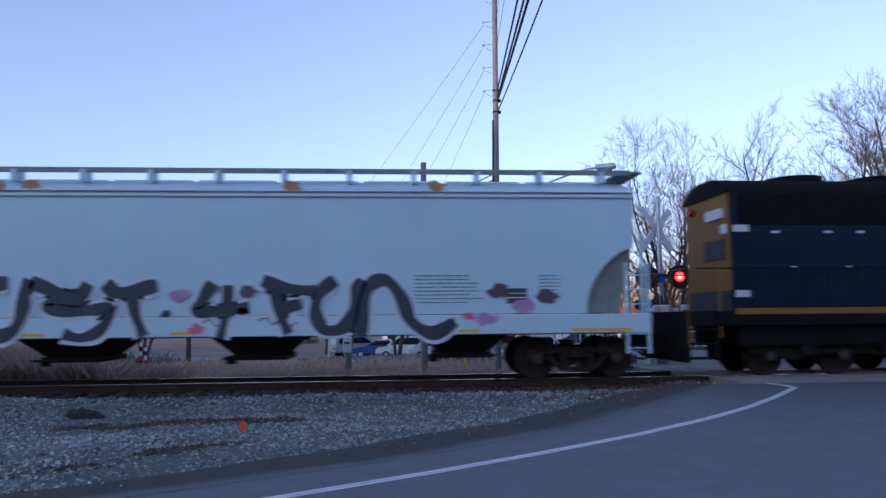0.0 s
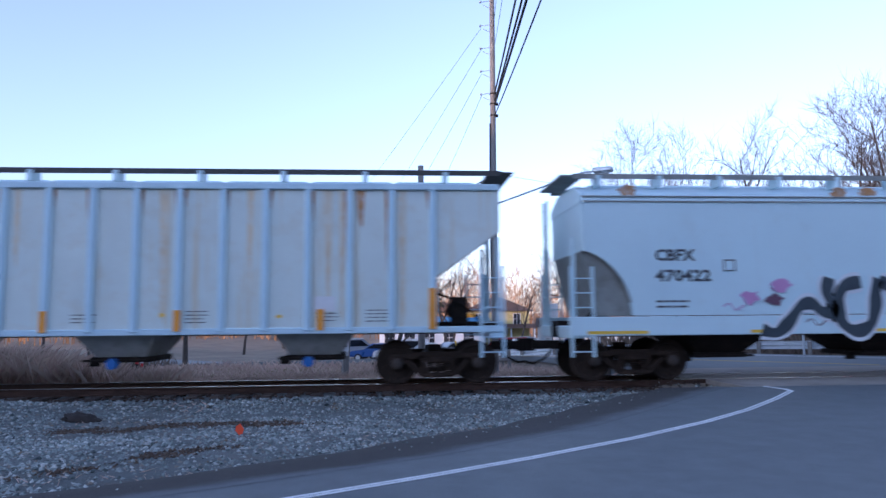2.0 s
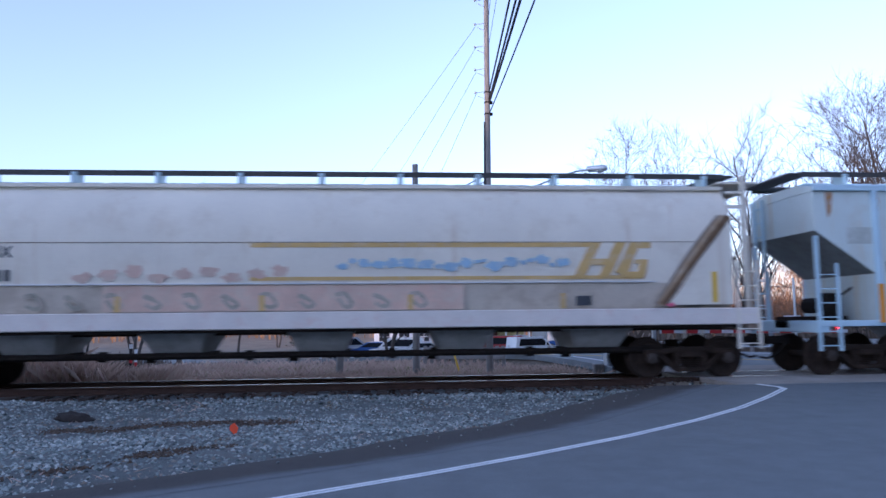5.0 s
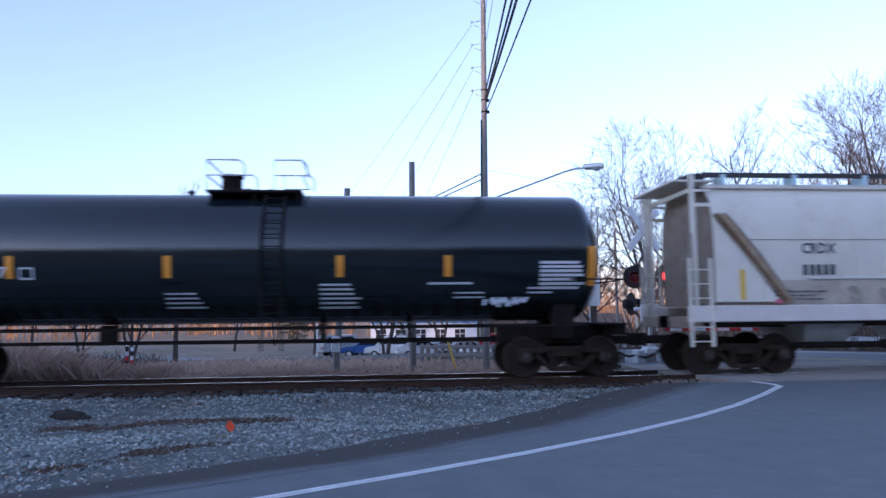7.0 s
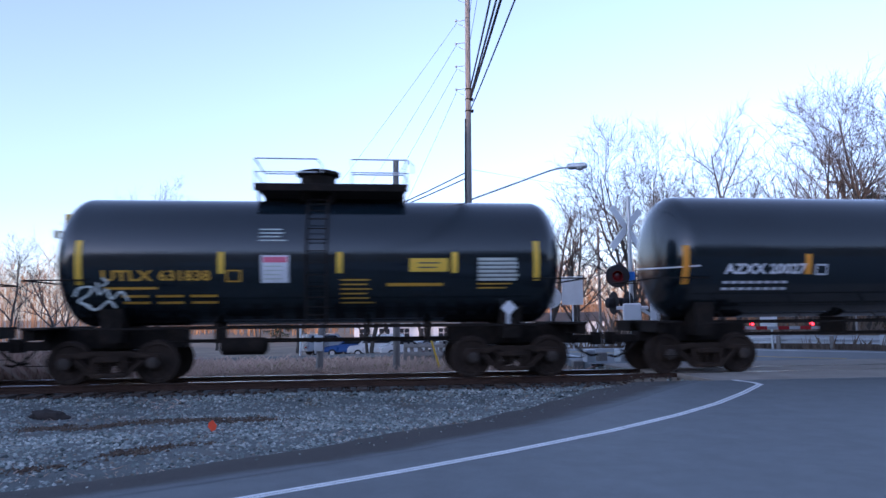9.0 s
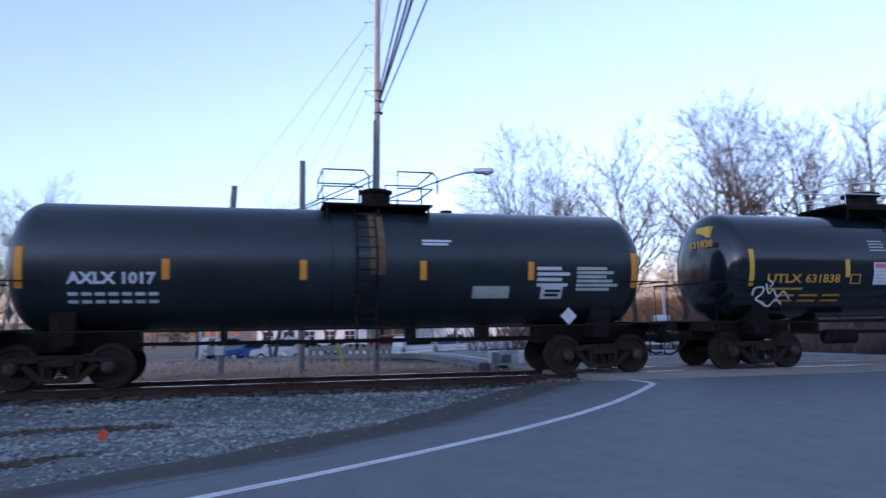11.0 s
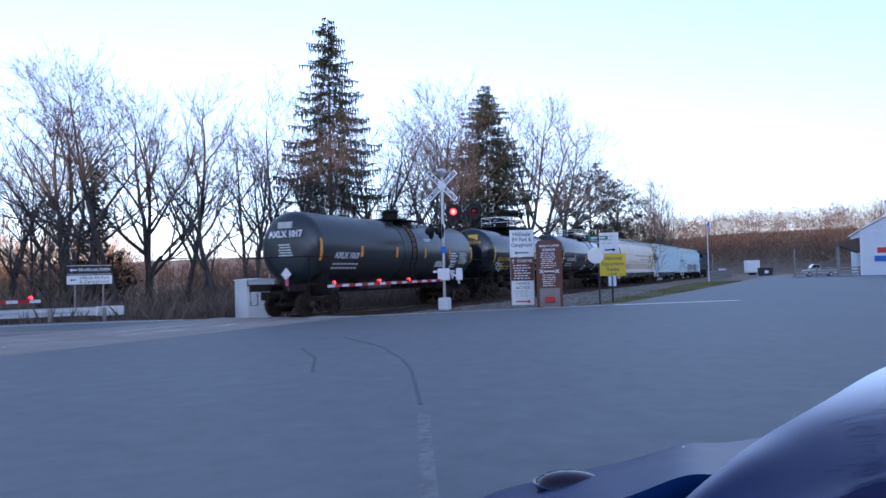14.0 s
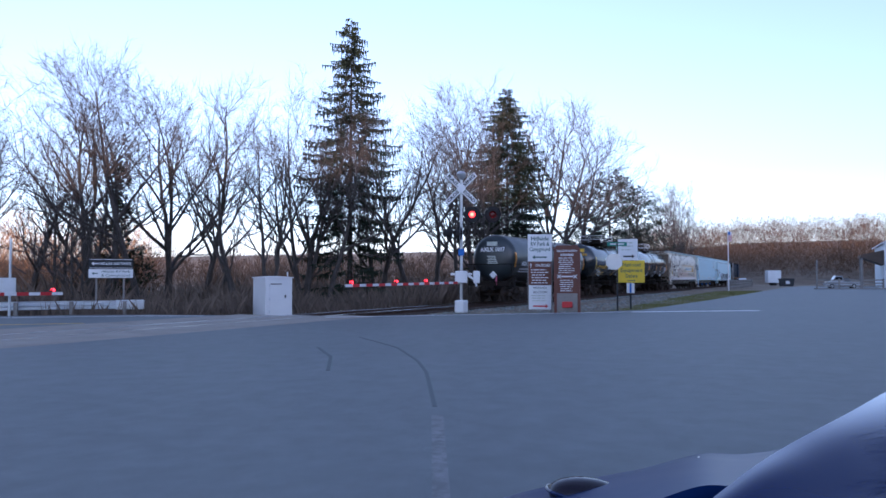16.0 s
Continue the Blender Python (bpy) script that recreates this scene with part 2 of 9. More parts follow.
CAR_SILL = surface("cream_sill_with_rusty_rub", (0.76, 0.70, 0.64), 0.65, vary=0.12, scale=1.4, fine=22, relief=0.05, dirt=(0.62, 0.34, 0.28), dirt_amount=0.4)
RUST_BAND = surface("rust_brown_stain", (0.17, 0.105, 0.055), 0.85, vary=0.4, scale=2.5, fine=30, relief=0.2, dirt=(0.4, 0.34, 0.27), dirt_amount=0.4)
STREAK = surface("tan_run_on_paint", (0.66, 0.57, 0.41), 0.65, vary=0.12, scale=2.0, fine=25, relief=0.03, dirt=(0.67, 0.70, 0.64), dirt_amount=0.8)
RUST_WASH = surface("pale_rust_wash", (0.40, 0.28, 0.17), 0.85, vary=0.3, scale=2.5, fine=30, relief=0.1, dirt=(0.62, 0.54, 0.43), dirt_amount=0.6)
RUST_SPOT = surface("orange_rust", (0.46, 0.24, 0.09), 0.85, vary=0.4, scale=3, fine=35, relief=0.2, dirt=(0.55, 0.53, 0.5), dirt_amount=0.7)
FADED_PAINT = surface("faded_patch_paint", (0.47, 0.50, 0.45), 0.7, vary=0.18, scale=1.6, fine=25, relief=0.04, dirt=(0.64, 0.68, 0.64), dirt_amount=0.8)
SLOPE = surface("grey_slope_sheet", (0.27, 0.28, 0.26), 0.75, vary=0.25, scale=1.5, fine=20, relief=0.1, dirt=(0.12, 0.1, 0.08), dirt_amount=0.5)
TANK_BLACK = surface("black_tank_paint", (0.008, 0.014, 0.019), 0.15, spec=0.8, vary=0.25, scale=0.9, fine=18, relief=0.02, dirt=(0.018, 0.024, 0.027), dirt_amount=0.35, streak=(0.024, 0.027, 0.027), streak_amount=0.22)
TANK_DUSTY = surface("dusty_black_tank_paint", (0.015, 0.022, 0.026), 0.34, spec=0.7, vary=0.3, scale=0.8, fine=18, relief=0.03, dirt=(0.032, 0.038, 0.038), dirt_amount=0.45, streak=(0.042, 0.040, 0.034), streak_amount=0.3)
UNDER = surface("sooty_underframe", (0.018, 0.015, 0.013), 0.9, spec=0.15, vary=0.4, scale=3, fine=25, relief=0.25, dirt=(0.05, 0.034, 0.024), dirt_amount=0.5)
TRUCK_IRON = surface("brown_cast_iron", (0.034, 0.024, 0.018), 0.88, spec=0.15, vary=0.4, scale=4, fine=30, relief=0.25, dirt=(0.085, 0.052, 0.033), dirt_amount=0.45)
WHEEL_IRON = surface("wheel_iron", (0.036, 0.026, 0.020), 0.8, spec=0.2, vary=0.4, scale=5, fine=30, relief=0.15, dirt=(0.085, 0.05, 0.033), dirt_amount=0.4)
WHEEL_HUB = surface("bearing_cap", (0.06, 0.048, 0.040), 0.7, spec=0.25, vary=0.3, scale=5, fine=30, relief=0.1)
CHUTE = surface("grey_hopper_chute", (0.44, 0.45, 0.43), 0.75, vary=0.25, scale=1.6, fine=20, relief=0.1, dirt=(0.16, 0.13, 0.10), dirt_amount=0.55)
GRATING = surface("dark_running_board", (0.06, 0.06, 0.058), 0.75, vary=0.3, scale=3, fine=30, relief=0.2, dirt=(0.11, 0.08, 0.055), dirt_amount=0.4)
REFLECT = surface("amber_reflector", (0.80, 0.34, 0.03), 0.45, vary=0.12, scale=3, fine=30, relief=0.03)
YELLOW = surface("yellow_paint", (0.80, 0.52, 0.05), 0.5, vary=0.12, scale=3, fine=30, relief=0.03)
LETTER_BLACK = surface("black_stencil", (0.06, 0.065, 0.075), 0.6, vary=0.2, scale=5, fine=30, relief=0.0)
LETTER_WHITE = surface("white_stencil", (0.72, 0.73, 0.75), 0.6, vary=0.1, scale=5, fine=30, relief=0.0)
LETTER_YELLOW = surface("yellow_stencil", (0.60, 0.34, 0.03), 0.6, vary=0.12, scale=5, fine=30, relief=0.0)
SPRAY_BLACK = surface("black_spray_paint", (0.045, 0.06, 0.075), 0.5, vary=0.3, scale=2.5, fine=30, relief=0.0)
SPRAY_WHITE = surface("white_spray_paint", (0.70, 0.74, 0.78), 0.55, vary=0.08, scale=2.5, fine=30, relief=0.0)
SPRAY_PINK = surface("pink_spray_paint", (0.52, 0.28, 0.50), 0.6, vary=0.15, scale=2.5, fine=30, relief=0.0)
SPRAY_MAROON = surface("maroon_spray_paint", (0.14, 0.07, 0.11), 0.6, vary=0.3, scale=2.5, fine=30, relief=0.0)
HOT_PINK = surface("pink_mark", (0.72, 0.16, 0.25), 0.6, vary=0.1, relief=0.0)
BLUE_CAP = surface("blue_gate_cap", (0.03, 0.13, 0.42), 0.5, vary=0.2, relief=0.05)
LOCO_BLUE = surface("dark_blue_locomotive_paint", (0.006, 0.015, 0.034), 0.5, spec=0.25, vary=0.2, scale=0.9, fine=22, relief=0.03, dirt=(0.022, 0.024, 0.026), dirt_amount=0.45)
LOCO_GOLD = surface("ochre_locomotive_paint", (0.27, 0.135, 0.024), 0.6, spec=0.25, vary=0.15, scale=1.2, fine=22, relief=0.03, dirt=(0.15, 0.09, 0.04), dirt_amount=0.4)
LOCO_BLACK = surface("sooty_black_roof", (0.011, 0.011, 0.011), 0.85, spec=0.12, vary=0.3, scale=1.5, fine=22, relief=0.1)
RED_LENS = surface("red_lens", (0.42, 0.02, 0.02), 0.25, vary=0.1, relief=0.0)
GLASS_DARK = surface("dark_glass", (0.012, 0.014, 0.018), 0.08, vary=0.1, relief=0.0)

BARK = surface("grey_brown_bark", (0.062, 0.054, 0.048), 0.95, vary=0.35, scale=2.0, fine=14, relief=0.6, dist=0.03)
TWIG = by_island("bare_twigs", [(0.075, 0.065, 0.058), (0.10, 0.087, 0.078), (0.135, 0.115, 0.10)])
NEEDLE = by_island("spruce_needles", [(0.022, 0.036, 0.026), (0.032, 0.050, 0.034), (0.042, 0.062, 0.040), (0.055, 0.062, 0.042)])
BRUSH = by_island("winter_brush", [(0.11, 0.088, 0.07), (0.16, 0.126, 0.098), (0.20, 0.155, 0.12), (0.13, 0.10, 0.08)])
DRY_GRASS = by_island("dead_grass", [(0.58, 0.44, 0.35), (0.66, 0.52, 0.41), (0.50, 0.36, 0.29), (0.60, 0.43, 0.36)])
GREEN_GRASS = by_island("short_grass", [(0.15, 0.17, 0.05), (0.20, 0.21, 0.07), (0.25, 0.23, 0.11)])
# far wood's brighter copy: the low sun's orange is put into the colour
VALLEY_WOOD = by_island("sun_orange_valley_wood", [(0.24, 0.145, 0.08), (0.32, 0.185, 0.09), (0.38, 0.21, 0.10), (0.26, 0.165, 0.10)])
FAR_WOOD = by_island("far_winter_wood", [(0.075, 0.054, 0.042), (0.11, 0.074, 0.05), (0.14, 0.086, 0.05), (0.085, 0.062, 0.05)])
POLE_WOOD = surface("weathered_pole_wood", (0.25, 0.235, 0.22), 0.92, vary=0.25, scale=1.2, fine=20, relief=0.5, dist=0.01, streak=(0.13, 0.12, 0.11), streak_amount=0.4)
GALVANISED = surface("galvanised_steel", (0.60, 0.64, 0.67), 0.42, 0.5, vary=0.13, scale=3, fine=25, relief=0.08, dirt=(0.38, 0.37, 0.35), dirt_amount=0.3)
WIRE = surface("black_cable", (0.03, 0.03, 0.034), 0.7, vary=0.2, relief=0.0)
WHITE_METAL = surface("white_enamel", (0.74, 0.755, 0.77), 0.45, vary=0.05, scale=1.5, fine=30, relief=0.03, dirt=(0.5, 0.48, 0.45), dirt_amount=0.25)
ALUMINIUM = surface("aluminium_mast", (0.56, 0.57, 0.58), 0.4, 0.7, vary=0.1, scale=2.5, fine=30, relief=0.05)
SIGN_BROWN = surface("brown_sign_board", (0.13, 0.048, 0.032), 0.6, vary=0.12, scale=2, fine=30, relief=0.03)
SIGN_YELLOW = surface("yellow_sign_board", (0.72, 0.52, 0.02), 0.55, vary=0.08, scale=2, fine=30, relief=0.02)
SIGN_GREEN = surface("green_sign_blade", (0.02, 0.20, 0.15), 0.5, vary=0.1, relief=0.02)
SIGN_BLACK = surface("black_board", (0.02, 0.022, 0.026), 0.6, vary=0.2, relief=0.02)
SIGN_TEAL = surface("dark_green_paint", (0.03, 0.10, 0.085), 0.6, vary=0.15, relief=0.0)
SIGN_BLUE = surface("blue_plate", (0.02, 0.14, 0.5), 0.5, vary=0.1, relief=0.0)
SIGN_RED = surface("red_reflective", (0.50, 0.025, 0.03), 0.45, vary=0.12, scale=4, fine=30, relief=0.02)
SIGNAL_BLACK = surface("matt_black_target", (0.015, 0.015, 0.016), 0.8, vary=0.2, relief=0.03)
DARK_LENS = surface("unlit_red_lens", (0.10, 0.008, 0.01), 0.2, vary=0.1, relief=0.0)
RED_GLOW, nt, b = nodes_of("lit_red_lens")       # a bulb behind the middle of the lens: brightest and yellowest there
tc = nt.nodes.new("ShaderNodeTexCoord").outputs["Object"]
far_out = nt.nodes.new("ShaderNodeVectorMath")
far_out.operation = "LENGTH"
nt.links.new(tc, far_out.inputs[0])
nt.links.new(ramp(nt, far_out.outputs["Value"], [(0.03, (1.0, 0.42, 0.14)), (0.085, (1.0, 0.10, 0.05)), (0.14, (0.75, 0.012, 0.012))]), b.inputs["Emission Color"])
b.inputs["Base Color"].default_value = (0.4, 0.02, 0.02, 1)
b.inputs["Emission Strength"].default_value = 1.7
RED_LAMP = glow("small_red_lamp", (1.0, 0.02, 0.02), 3.0)
ORANGE_FLAG = surface("orange_plastic", (0.85, 0.10, 0.03), 0.5, vary=0.06, relief=0.0)
YELLOW_GUARD = surface("yellow_guy_guard", (0.75, 0.5, 0.06), 0.5, vary=0.1, relief=0.0)
RUBBLE = surface("charred_wood", (0.035, 0.028, 0.025), 0.95, vary=0.4, scale=6, fine=30, relief=0.6, dist=0.02)
HOUSE_YELLOW = surface("yellow_siding", (0.58, 0.50, 0.22), 0.8, vary=0.08, scale=1, fine=15, relief=0.1)
HOUSE_ROOF = surface("brown_shingle_roof", (0.12, 0.075, 0.055), 0.9, vary=0.2, scale=1, fine=10, relief=0.3)
SHOP_BLUE = surface("blue_painted_panel", (0.05, 0.20, 0.48), 0.6, vary=0.12, scale=1, fine=15, relief=0.05)
BARN_WHITE = surface("white_metal_siding", (0.66, 0.70, 0.75), 0.6, vary=0.06, scale=0.8, fine=12, relief=0.05)
RUST_ROOF = surface("dark_porch_roof", (0.10, 0.075, 0.06), 0.85, vary=0.3, scale=1, fine=10, relief=0.2)
WINDOW_DARK = surface("dark_window_pane", (0.03, 0.035, 0.045), 0.12, vary=0.1, relief=0.0)
TYRE = surface("tyre_rubber", (0.02, 0.02, 0.021), 0.85, vary=0.2, scale=8, fine=40, relief=0.2)
SOIL = by_island("loose_brown_soil", [(0.05, 0.037, 0.028), (0.085, 0.06, 0.044), (0.12, 0.085, 0.062), (0.16, 0.125, 0.09)])
OILY_STONE = by_island("oily_ballast_stone", [(0.04, 0.028, 0.022), (0.065, 0.045, 0.034), (0.085, 0.06, 0.046), (0.05, 0.036, 0.03)])
TAR = surface("dark_tar", (0.085, 0.10, 0.108), 0.7, vary=0.25, scale=2, fine=40, relief=0.1)
FAINT_PAINT = surface("worn_off_paint", (0.225, 0.23, 0.235), 0.75, vary=0.2, scale=4, fine=60, relief=0.2, dirt=(0.145, 0.147, 0.15), dirt_amount=0.95)
CAR_BLUE = surface("dark_blue_car_paint", (0.004, 0.013, 0.07), 0.13, 0.0, vary=0.04, scale=1, fine=80, relief=0.0, spec=0.2, coat=1.0)
WING_BLUE = surface("dulled_blue_wing_paint", (0.008, 0.026, 0.11), 0.32, 0.0, vary=0.06, scale=1, fine=80, relief=0.0, spec=0.35)
CLEAR_LENS = surface("dark_headlamp_lens", (0.012, 0.009, 0.018), 0.12, vary=0.1, relief=0.0, spec=0.35)
CHROME = surface("chrome", (0.75, 0.75, 0.76), 0.12, 1.0, vary=0.05, relief=0.0)
CAR_GRIME = surface("rusty_brown_end_paint", (0.26, 0.205, 0.155), 0.8, vary=0.3, scale=1.6, fine=22, relief=0.1, dirt=(0.42, 0.40, 0.36), dirt_amount=0.5)
CAR_LOWER = surface("grimy_lower_body_paint", (0.62, 0.55, 0.45), 0.75, vary=0.15, scale=1.2, fine=22, relief=0.05, dirt=(0.36, 0.29, 0.21), dirt_amount=0.6)
FADED_YELLOW = surface("faded_ochre_emblem", (0.64, 0.43, 0.15), 0.65, vary=0.15, scale=2, fine=22, relief=0.0, dirt=(0.6, 0.57, 0.5), dirt_amount=0.5)
FADED_BLUE = surface("faded_pale_blue_emblem", (0.36, 0.53, 0.66), 0.65, vary=0.15, scale=3, fine=22, relief=0.0, dirt=(0.6, 0.6, 0.58), dirt_amount=0.6)
FADED_RED = surface("faded_pink_red_spray", (0.66, 0.47, 0.37), 0.7, vary=0.2, scale=1.6, fine=22, relief=0.0, dirt=(0.64, 0.57, 0.46), dirt_amount=0.7)
FADED_GREEN = surface("dull_green_spray", (0.34, 0.32, 0.25), 0.7, vary=0.3, scale=2.5, fine=22, relief=0.0, dirt=(0.56, 0.46, 0.38), dirt_amount=0.8)

# ---- ground, road and track ----
TRACK = 17.4          # middle line of the track, which runs along x; rail heads at z = 0
GAUGE = 0.755         # half the distance between the rails' middles


def smooth01(v):
    v = min(1.0, max(0.0, v))
    return v * v * (3 - 2 * v)


def road_left(y):
    """x of the asphalt's western edge on the camera's side of the track."""
    pts = [(-40, -22.0), (3.0, -8.5), (6.5, -2.4), (7.8, -0.3), (9.7, 1.95), (11.6, 3.6), (13.2, 4.9), (14.6, 6.2), (20.5, 6.6), (24, 6.5), (28, 6.0), (33, 3.5), (38, -4.0), (46, -18.0), (60, -36.0)]
    for (y0, x0), (y1, x1) in zip(pts, pts[1:]):
        if y <= y1:
            return x0 + (x1 - x0) * (y - y0) / (y1 - y0)
    return -36.0


def road_right(y):
    """x of the asphalt's eastern edge: the grass strip south of the track, then the crossing, then the guard rail."""
    pts = [(-40, 150.0), (4.5, 150.0), (6.2, 62.0), (6.9, 34.0), (8.3, 29.8), (14.4, 23.4), (16.0, 21.6), (20.0, 20.4), (23.0, 19.2), (25.2, 17.6), (33, 8.8), (60, -20)]
    for (y0, x0), (y1, x1) in zip(pts, pts[1:]):
        if y <= y1:
            return x0 + (x1 - x0) * (y - y0) / (y1 - y0)
    return -20.0


def drop(y):
    """The land north of the track falls away towards the car park."""
    return -1.35 * smooth01((y - 27) / 24)


def ground_z(x, y):
    """Height of the earth: level under the asphalt, ballast along the rails, a little lower in the field."""
    d = abs(y - TRACK)
    z = -0.23
    z -= 0.14 * smooth01((d - 1.9) / 1.6)                     # ballast shoulder
    if y > TRACK + 4:
        z += -0.10 * smooth01((y - TRACK - 4) / 8)
    if y < TRACK - 3:
        z += 0.14 * smooth01((TRACK - 3 - y) / 5)
    z += 0.52 * math.exp(-((x + 8.7) / 1.7) ** 2 - ((y - 14.2) / 1.0) ** 2)      # heap of stone beside the rails
    z += 0.05 * noise.noise((x * 0.5, y * 0.5, 0)) + 0.025 * noise.noise((x * 1.7, y * 1.7, 3))
    e = min(x - road_left(y), road_right(y) - x)
    on = smooth01((e + 0.5) / 0.9)
    z = z * (1 - on) + -0.10 * on
    z += drop(y)
    # unseen rise added south of the crossing, high enough to block the sun
    rise = smooth01((-y - 50) / 35) * smooth01((x + 420) / 120) * smooth01((190 - x) / 60)
    # the hill that closes the valley to the east
    hill = smooth01((x - 215) / 130) * smooth01((y + 260) / 120)
    return z + 25.0 * rise + 17.5 * hill


def ground_sheet():
    def steps(lo, a, b, hi, fine, n):
        left = [lo + (a - lo) * (1 - (1 - k / n) ** 3) for k in range(n)]
        right = [b + (hi - b) * (k / n) ** 3 for k in range(1, n + 1)]
        mid = list(np.arange(a, b + fine / 2, fine))
        return left + mid + right
    xs = steps(-2500, -14, 36, 2500, 0.5, 40)
    ys = steps(-2500, 2, 34, 2500, 0.4, 40)
    verts = [(x, y, ground_z(x, y)) for y in ys for x in xs]
    nx = len(xs)
    faces = [(j * nx + i, j * nx + i + 1, (j + 1) * nx + i + 1, (j + 1) * nx + i) for j in range(len(ys) - 1) for i in range(nx - 1)]
    me = bpy.data.meshes.new("ground")
    me.from_pydata(verts, [], faces)
    me.materials.append(EARTH)
    me.shade_smooth()
    return tagged(new("ground", me), "brown earth with dead winter grass", "ground", kind="structure")


ground_sheet()


def strip_sheet(name, ys, left, right, z, thick, material, label, category):
    """A sheet between two edges given as functions of y, with a rim that goes down into the earth."""
    bm = bmesh.new()
    rows = [(bm.verts.new((left(y), y, z + drop(y))), bm.verts.new((right(y), y, z + drop(y)))) for y in ys]
    low = [(bm.verts.new((left(y) - 0.04, y, z - thick + drop(y))), bm.verts.new((right(y) + 0.04, y, z - thick + drop(y)))) for y in ys]
    for (a, b), (c, d), (e, f), (g, h) in zip(rows, rows[1:], low, low[1:]):
        bm.faces.new((a, b, d, c))
        bm.faces.new((e, a, c, g))
        bm.faces.new((b, f, h, d))
    return solid(name, bm, material, label, category, kind="structure")


SOUTH = [-40, -20, -5, 0, 3, 5, 6.5, 7.2, 7.8, 8.7, 9.7, 10.6, 11.6, 12.4, 13.2, 13.9, 14.6]
strip_sheet("road", SOUTH, road_left, road_right, 0.0, 0.2, ASPHALT, "grey worn asphalt road and forecourt", "road")
NORTH = [20.2, 21, 22, 23, 24, 25.2, 26.5, 28, 30, 32, 34, 37, 40, 44, 48, 52, 60]
strip_sheet("road_north", NORTH, road_left, road_right, 0.0, 0.2, ASPHALT, "grey asphalt road beyond the track", "road")


def dirty_edge():
    """The road's crumbling edge: dark wet dirt along the gravel that thins out, ragged, over the asphalt."""
    m, nt, b = nodes_of("dirt_thinning_over_asphalt")
    tc = nt.nodes.new("ShaderNodeTexCoord").outputs["Object"]
    at = nt.nodes.new("ShaderNodeAttribute")
    at.attribute_name = "dirt"
    grit = noise_tex(nt, tc, 7.0, 6.0, 0.7)
    grain = noise_tex(nt, tc, 120.0, 3.0, 0.7)
    add = nt.nodes.new("ShaderNodeMath")
    add.operation = "MULTIPLY_ADD"
    add.inputs[1].default_value = 0.55
    nt.links.new(grit, add.inputs[0])
    nt.links.new(at.outputs["Fac"], add.inputs[2])
    fac = ramp(nt, add.outputs["Value"], [(0.30, (0, 0, 0)), (0.85, (1, 1, 1))])
    road = mix(nt, 0.4, ramp(nt, noise_tex(nt, tc, 2.4, 6.0, 0.65), [(0.3, (0.088, 0.104, 0.112)), (0.7, (0.138, 0.160, 0.172))]), ramp(nt, grain, [(0.3, (0.07, 0.07, 0.073)), (0.72, (0.24, 0.24, 0.24))]))
    soil = mix(nt, 0.5, ramp(nt, grit, [(0.3, (0.026, 0.023, 0.022)), (0.75, (0.06, 0.052, 0.047))]), ramp(nt, grain, [(0.3, (0.02, 0.018, 0.017)), (0.75, (0.10, 0.09, 0.08))]))
    nt.links.new(mix(nt, fac, road, soil), b.inputs["Base Color"])
    b.inputs["Roughness"].default_value = 0.8
    bump(nt, b, grain, 0.45, 0.006)
    bm = bmesh.new()
    lay = bm.verts.layers.float.new("dirt")
    cols = ((-0.95, 1.0, -0.12), (-0.55, 1.0, 0.004), (-0.15, 1.0, 0.005), (0.2, 0.8, 0.005), (0.55, 0.4, 0.005), (0.95, -0.25, 0.003))
    rows = []
    for k in range(130):
        y = 3 + 0.09 * k
        row = []
        for off, w, z in cols:
            wob = 0.20 * noise.noise((y * 1.3, off, 4)) + 0.10 * noise.noise((y * 5.1, off + 2, 4))
            v = bm.verts.new((road_left(y) + off + (wob if off < 0.9 else 0), y, z))
            v[lay] = w
            row.append(v)
        rows.append(row)
    for a, c in zip(rows, rows[1:]):
        for i in range(len(a) - 1):
            bm.faces.new((a[i], a[i + 1], c[i + 1], c[i]))
    solid("road_shoulder", bm, m, "dark crumbling dirty edge of the asphalt road", "road shoulder", kind="structure", smooth=True)


dirty_edge()

# worn asphalt and flangeways through the crossing
bm = bmesh.new()
for y0, y1 in ((14.62, TRACK - GAUGE - 0.05), (TRACK - GAUGE + 0.11, TRACK + GAUGE - 0.11), (TRACK + GAUGE + 0.05, 20.18)):
    a, c = 7.5 - (y0 - 14.6) * 0.16, 22.6 - (y0 - 14.6) * 0.4
    box(bm, a, c, y0, y1, -0.25, 0.0, bevel=0.01)
solid("crossing_surface", bm, OLD_ASPHALT, "pale worn asphalt panels between the rails of the crossing", "crossing", kind="structure")


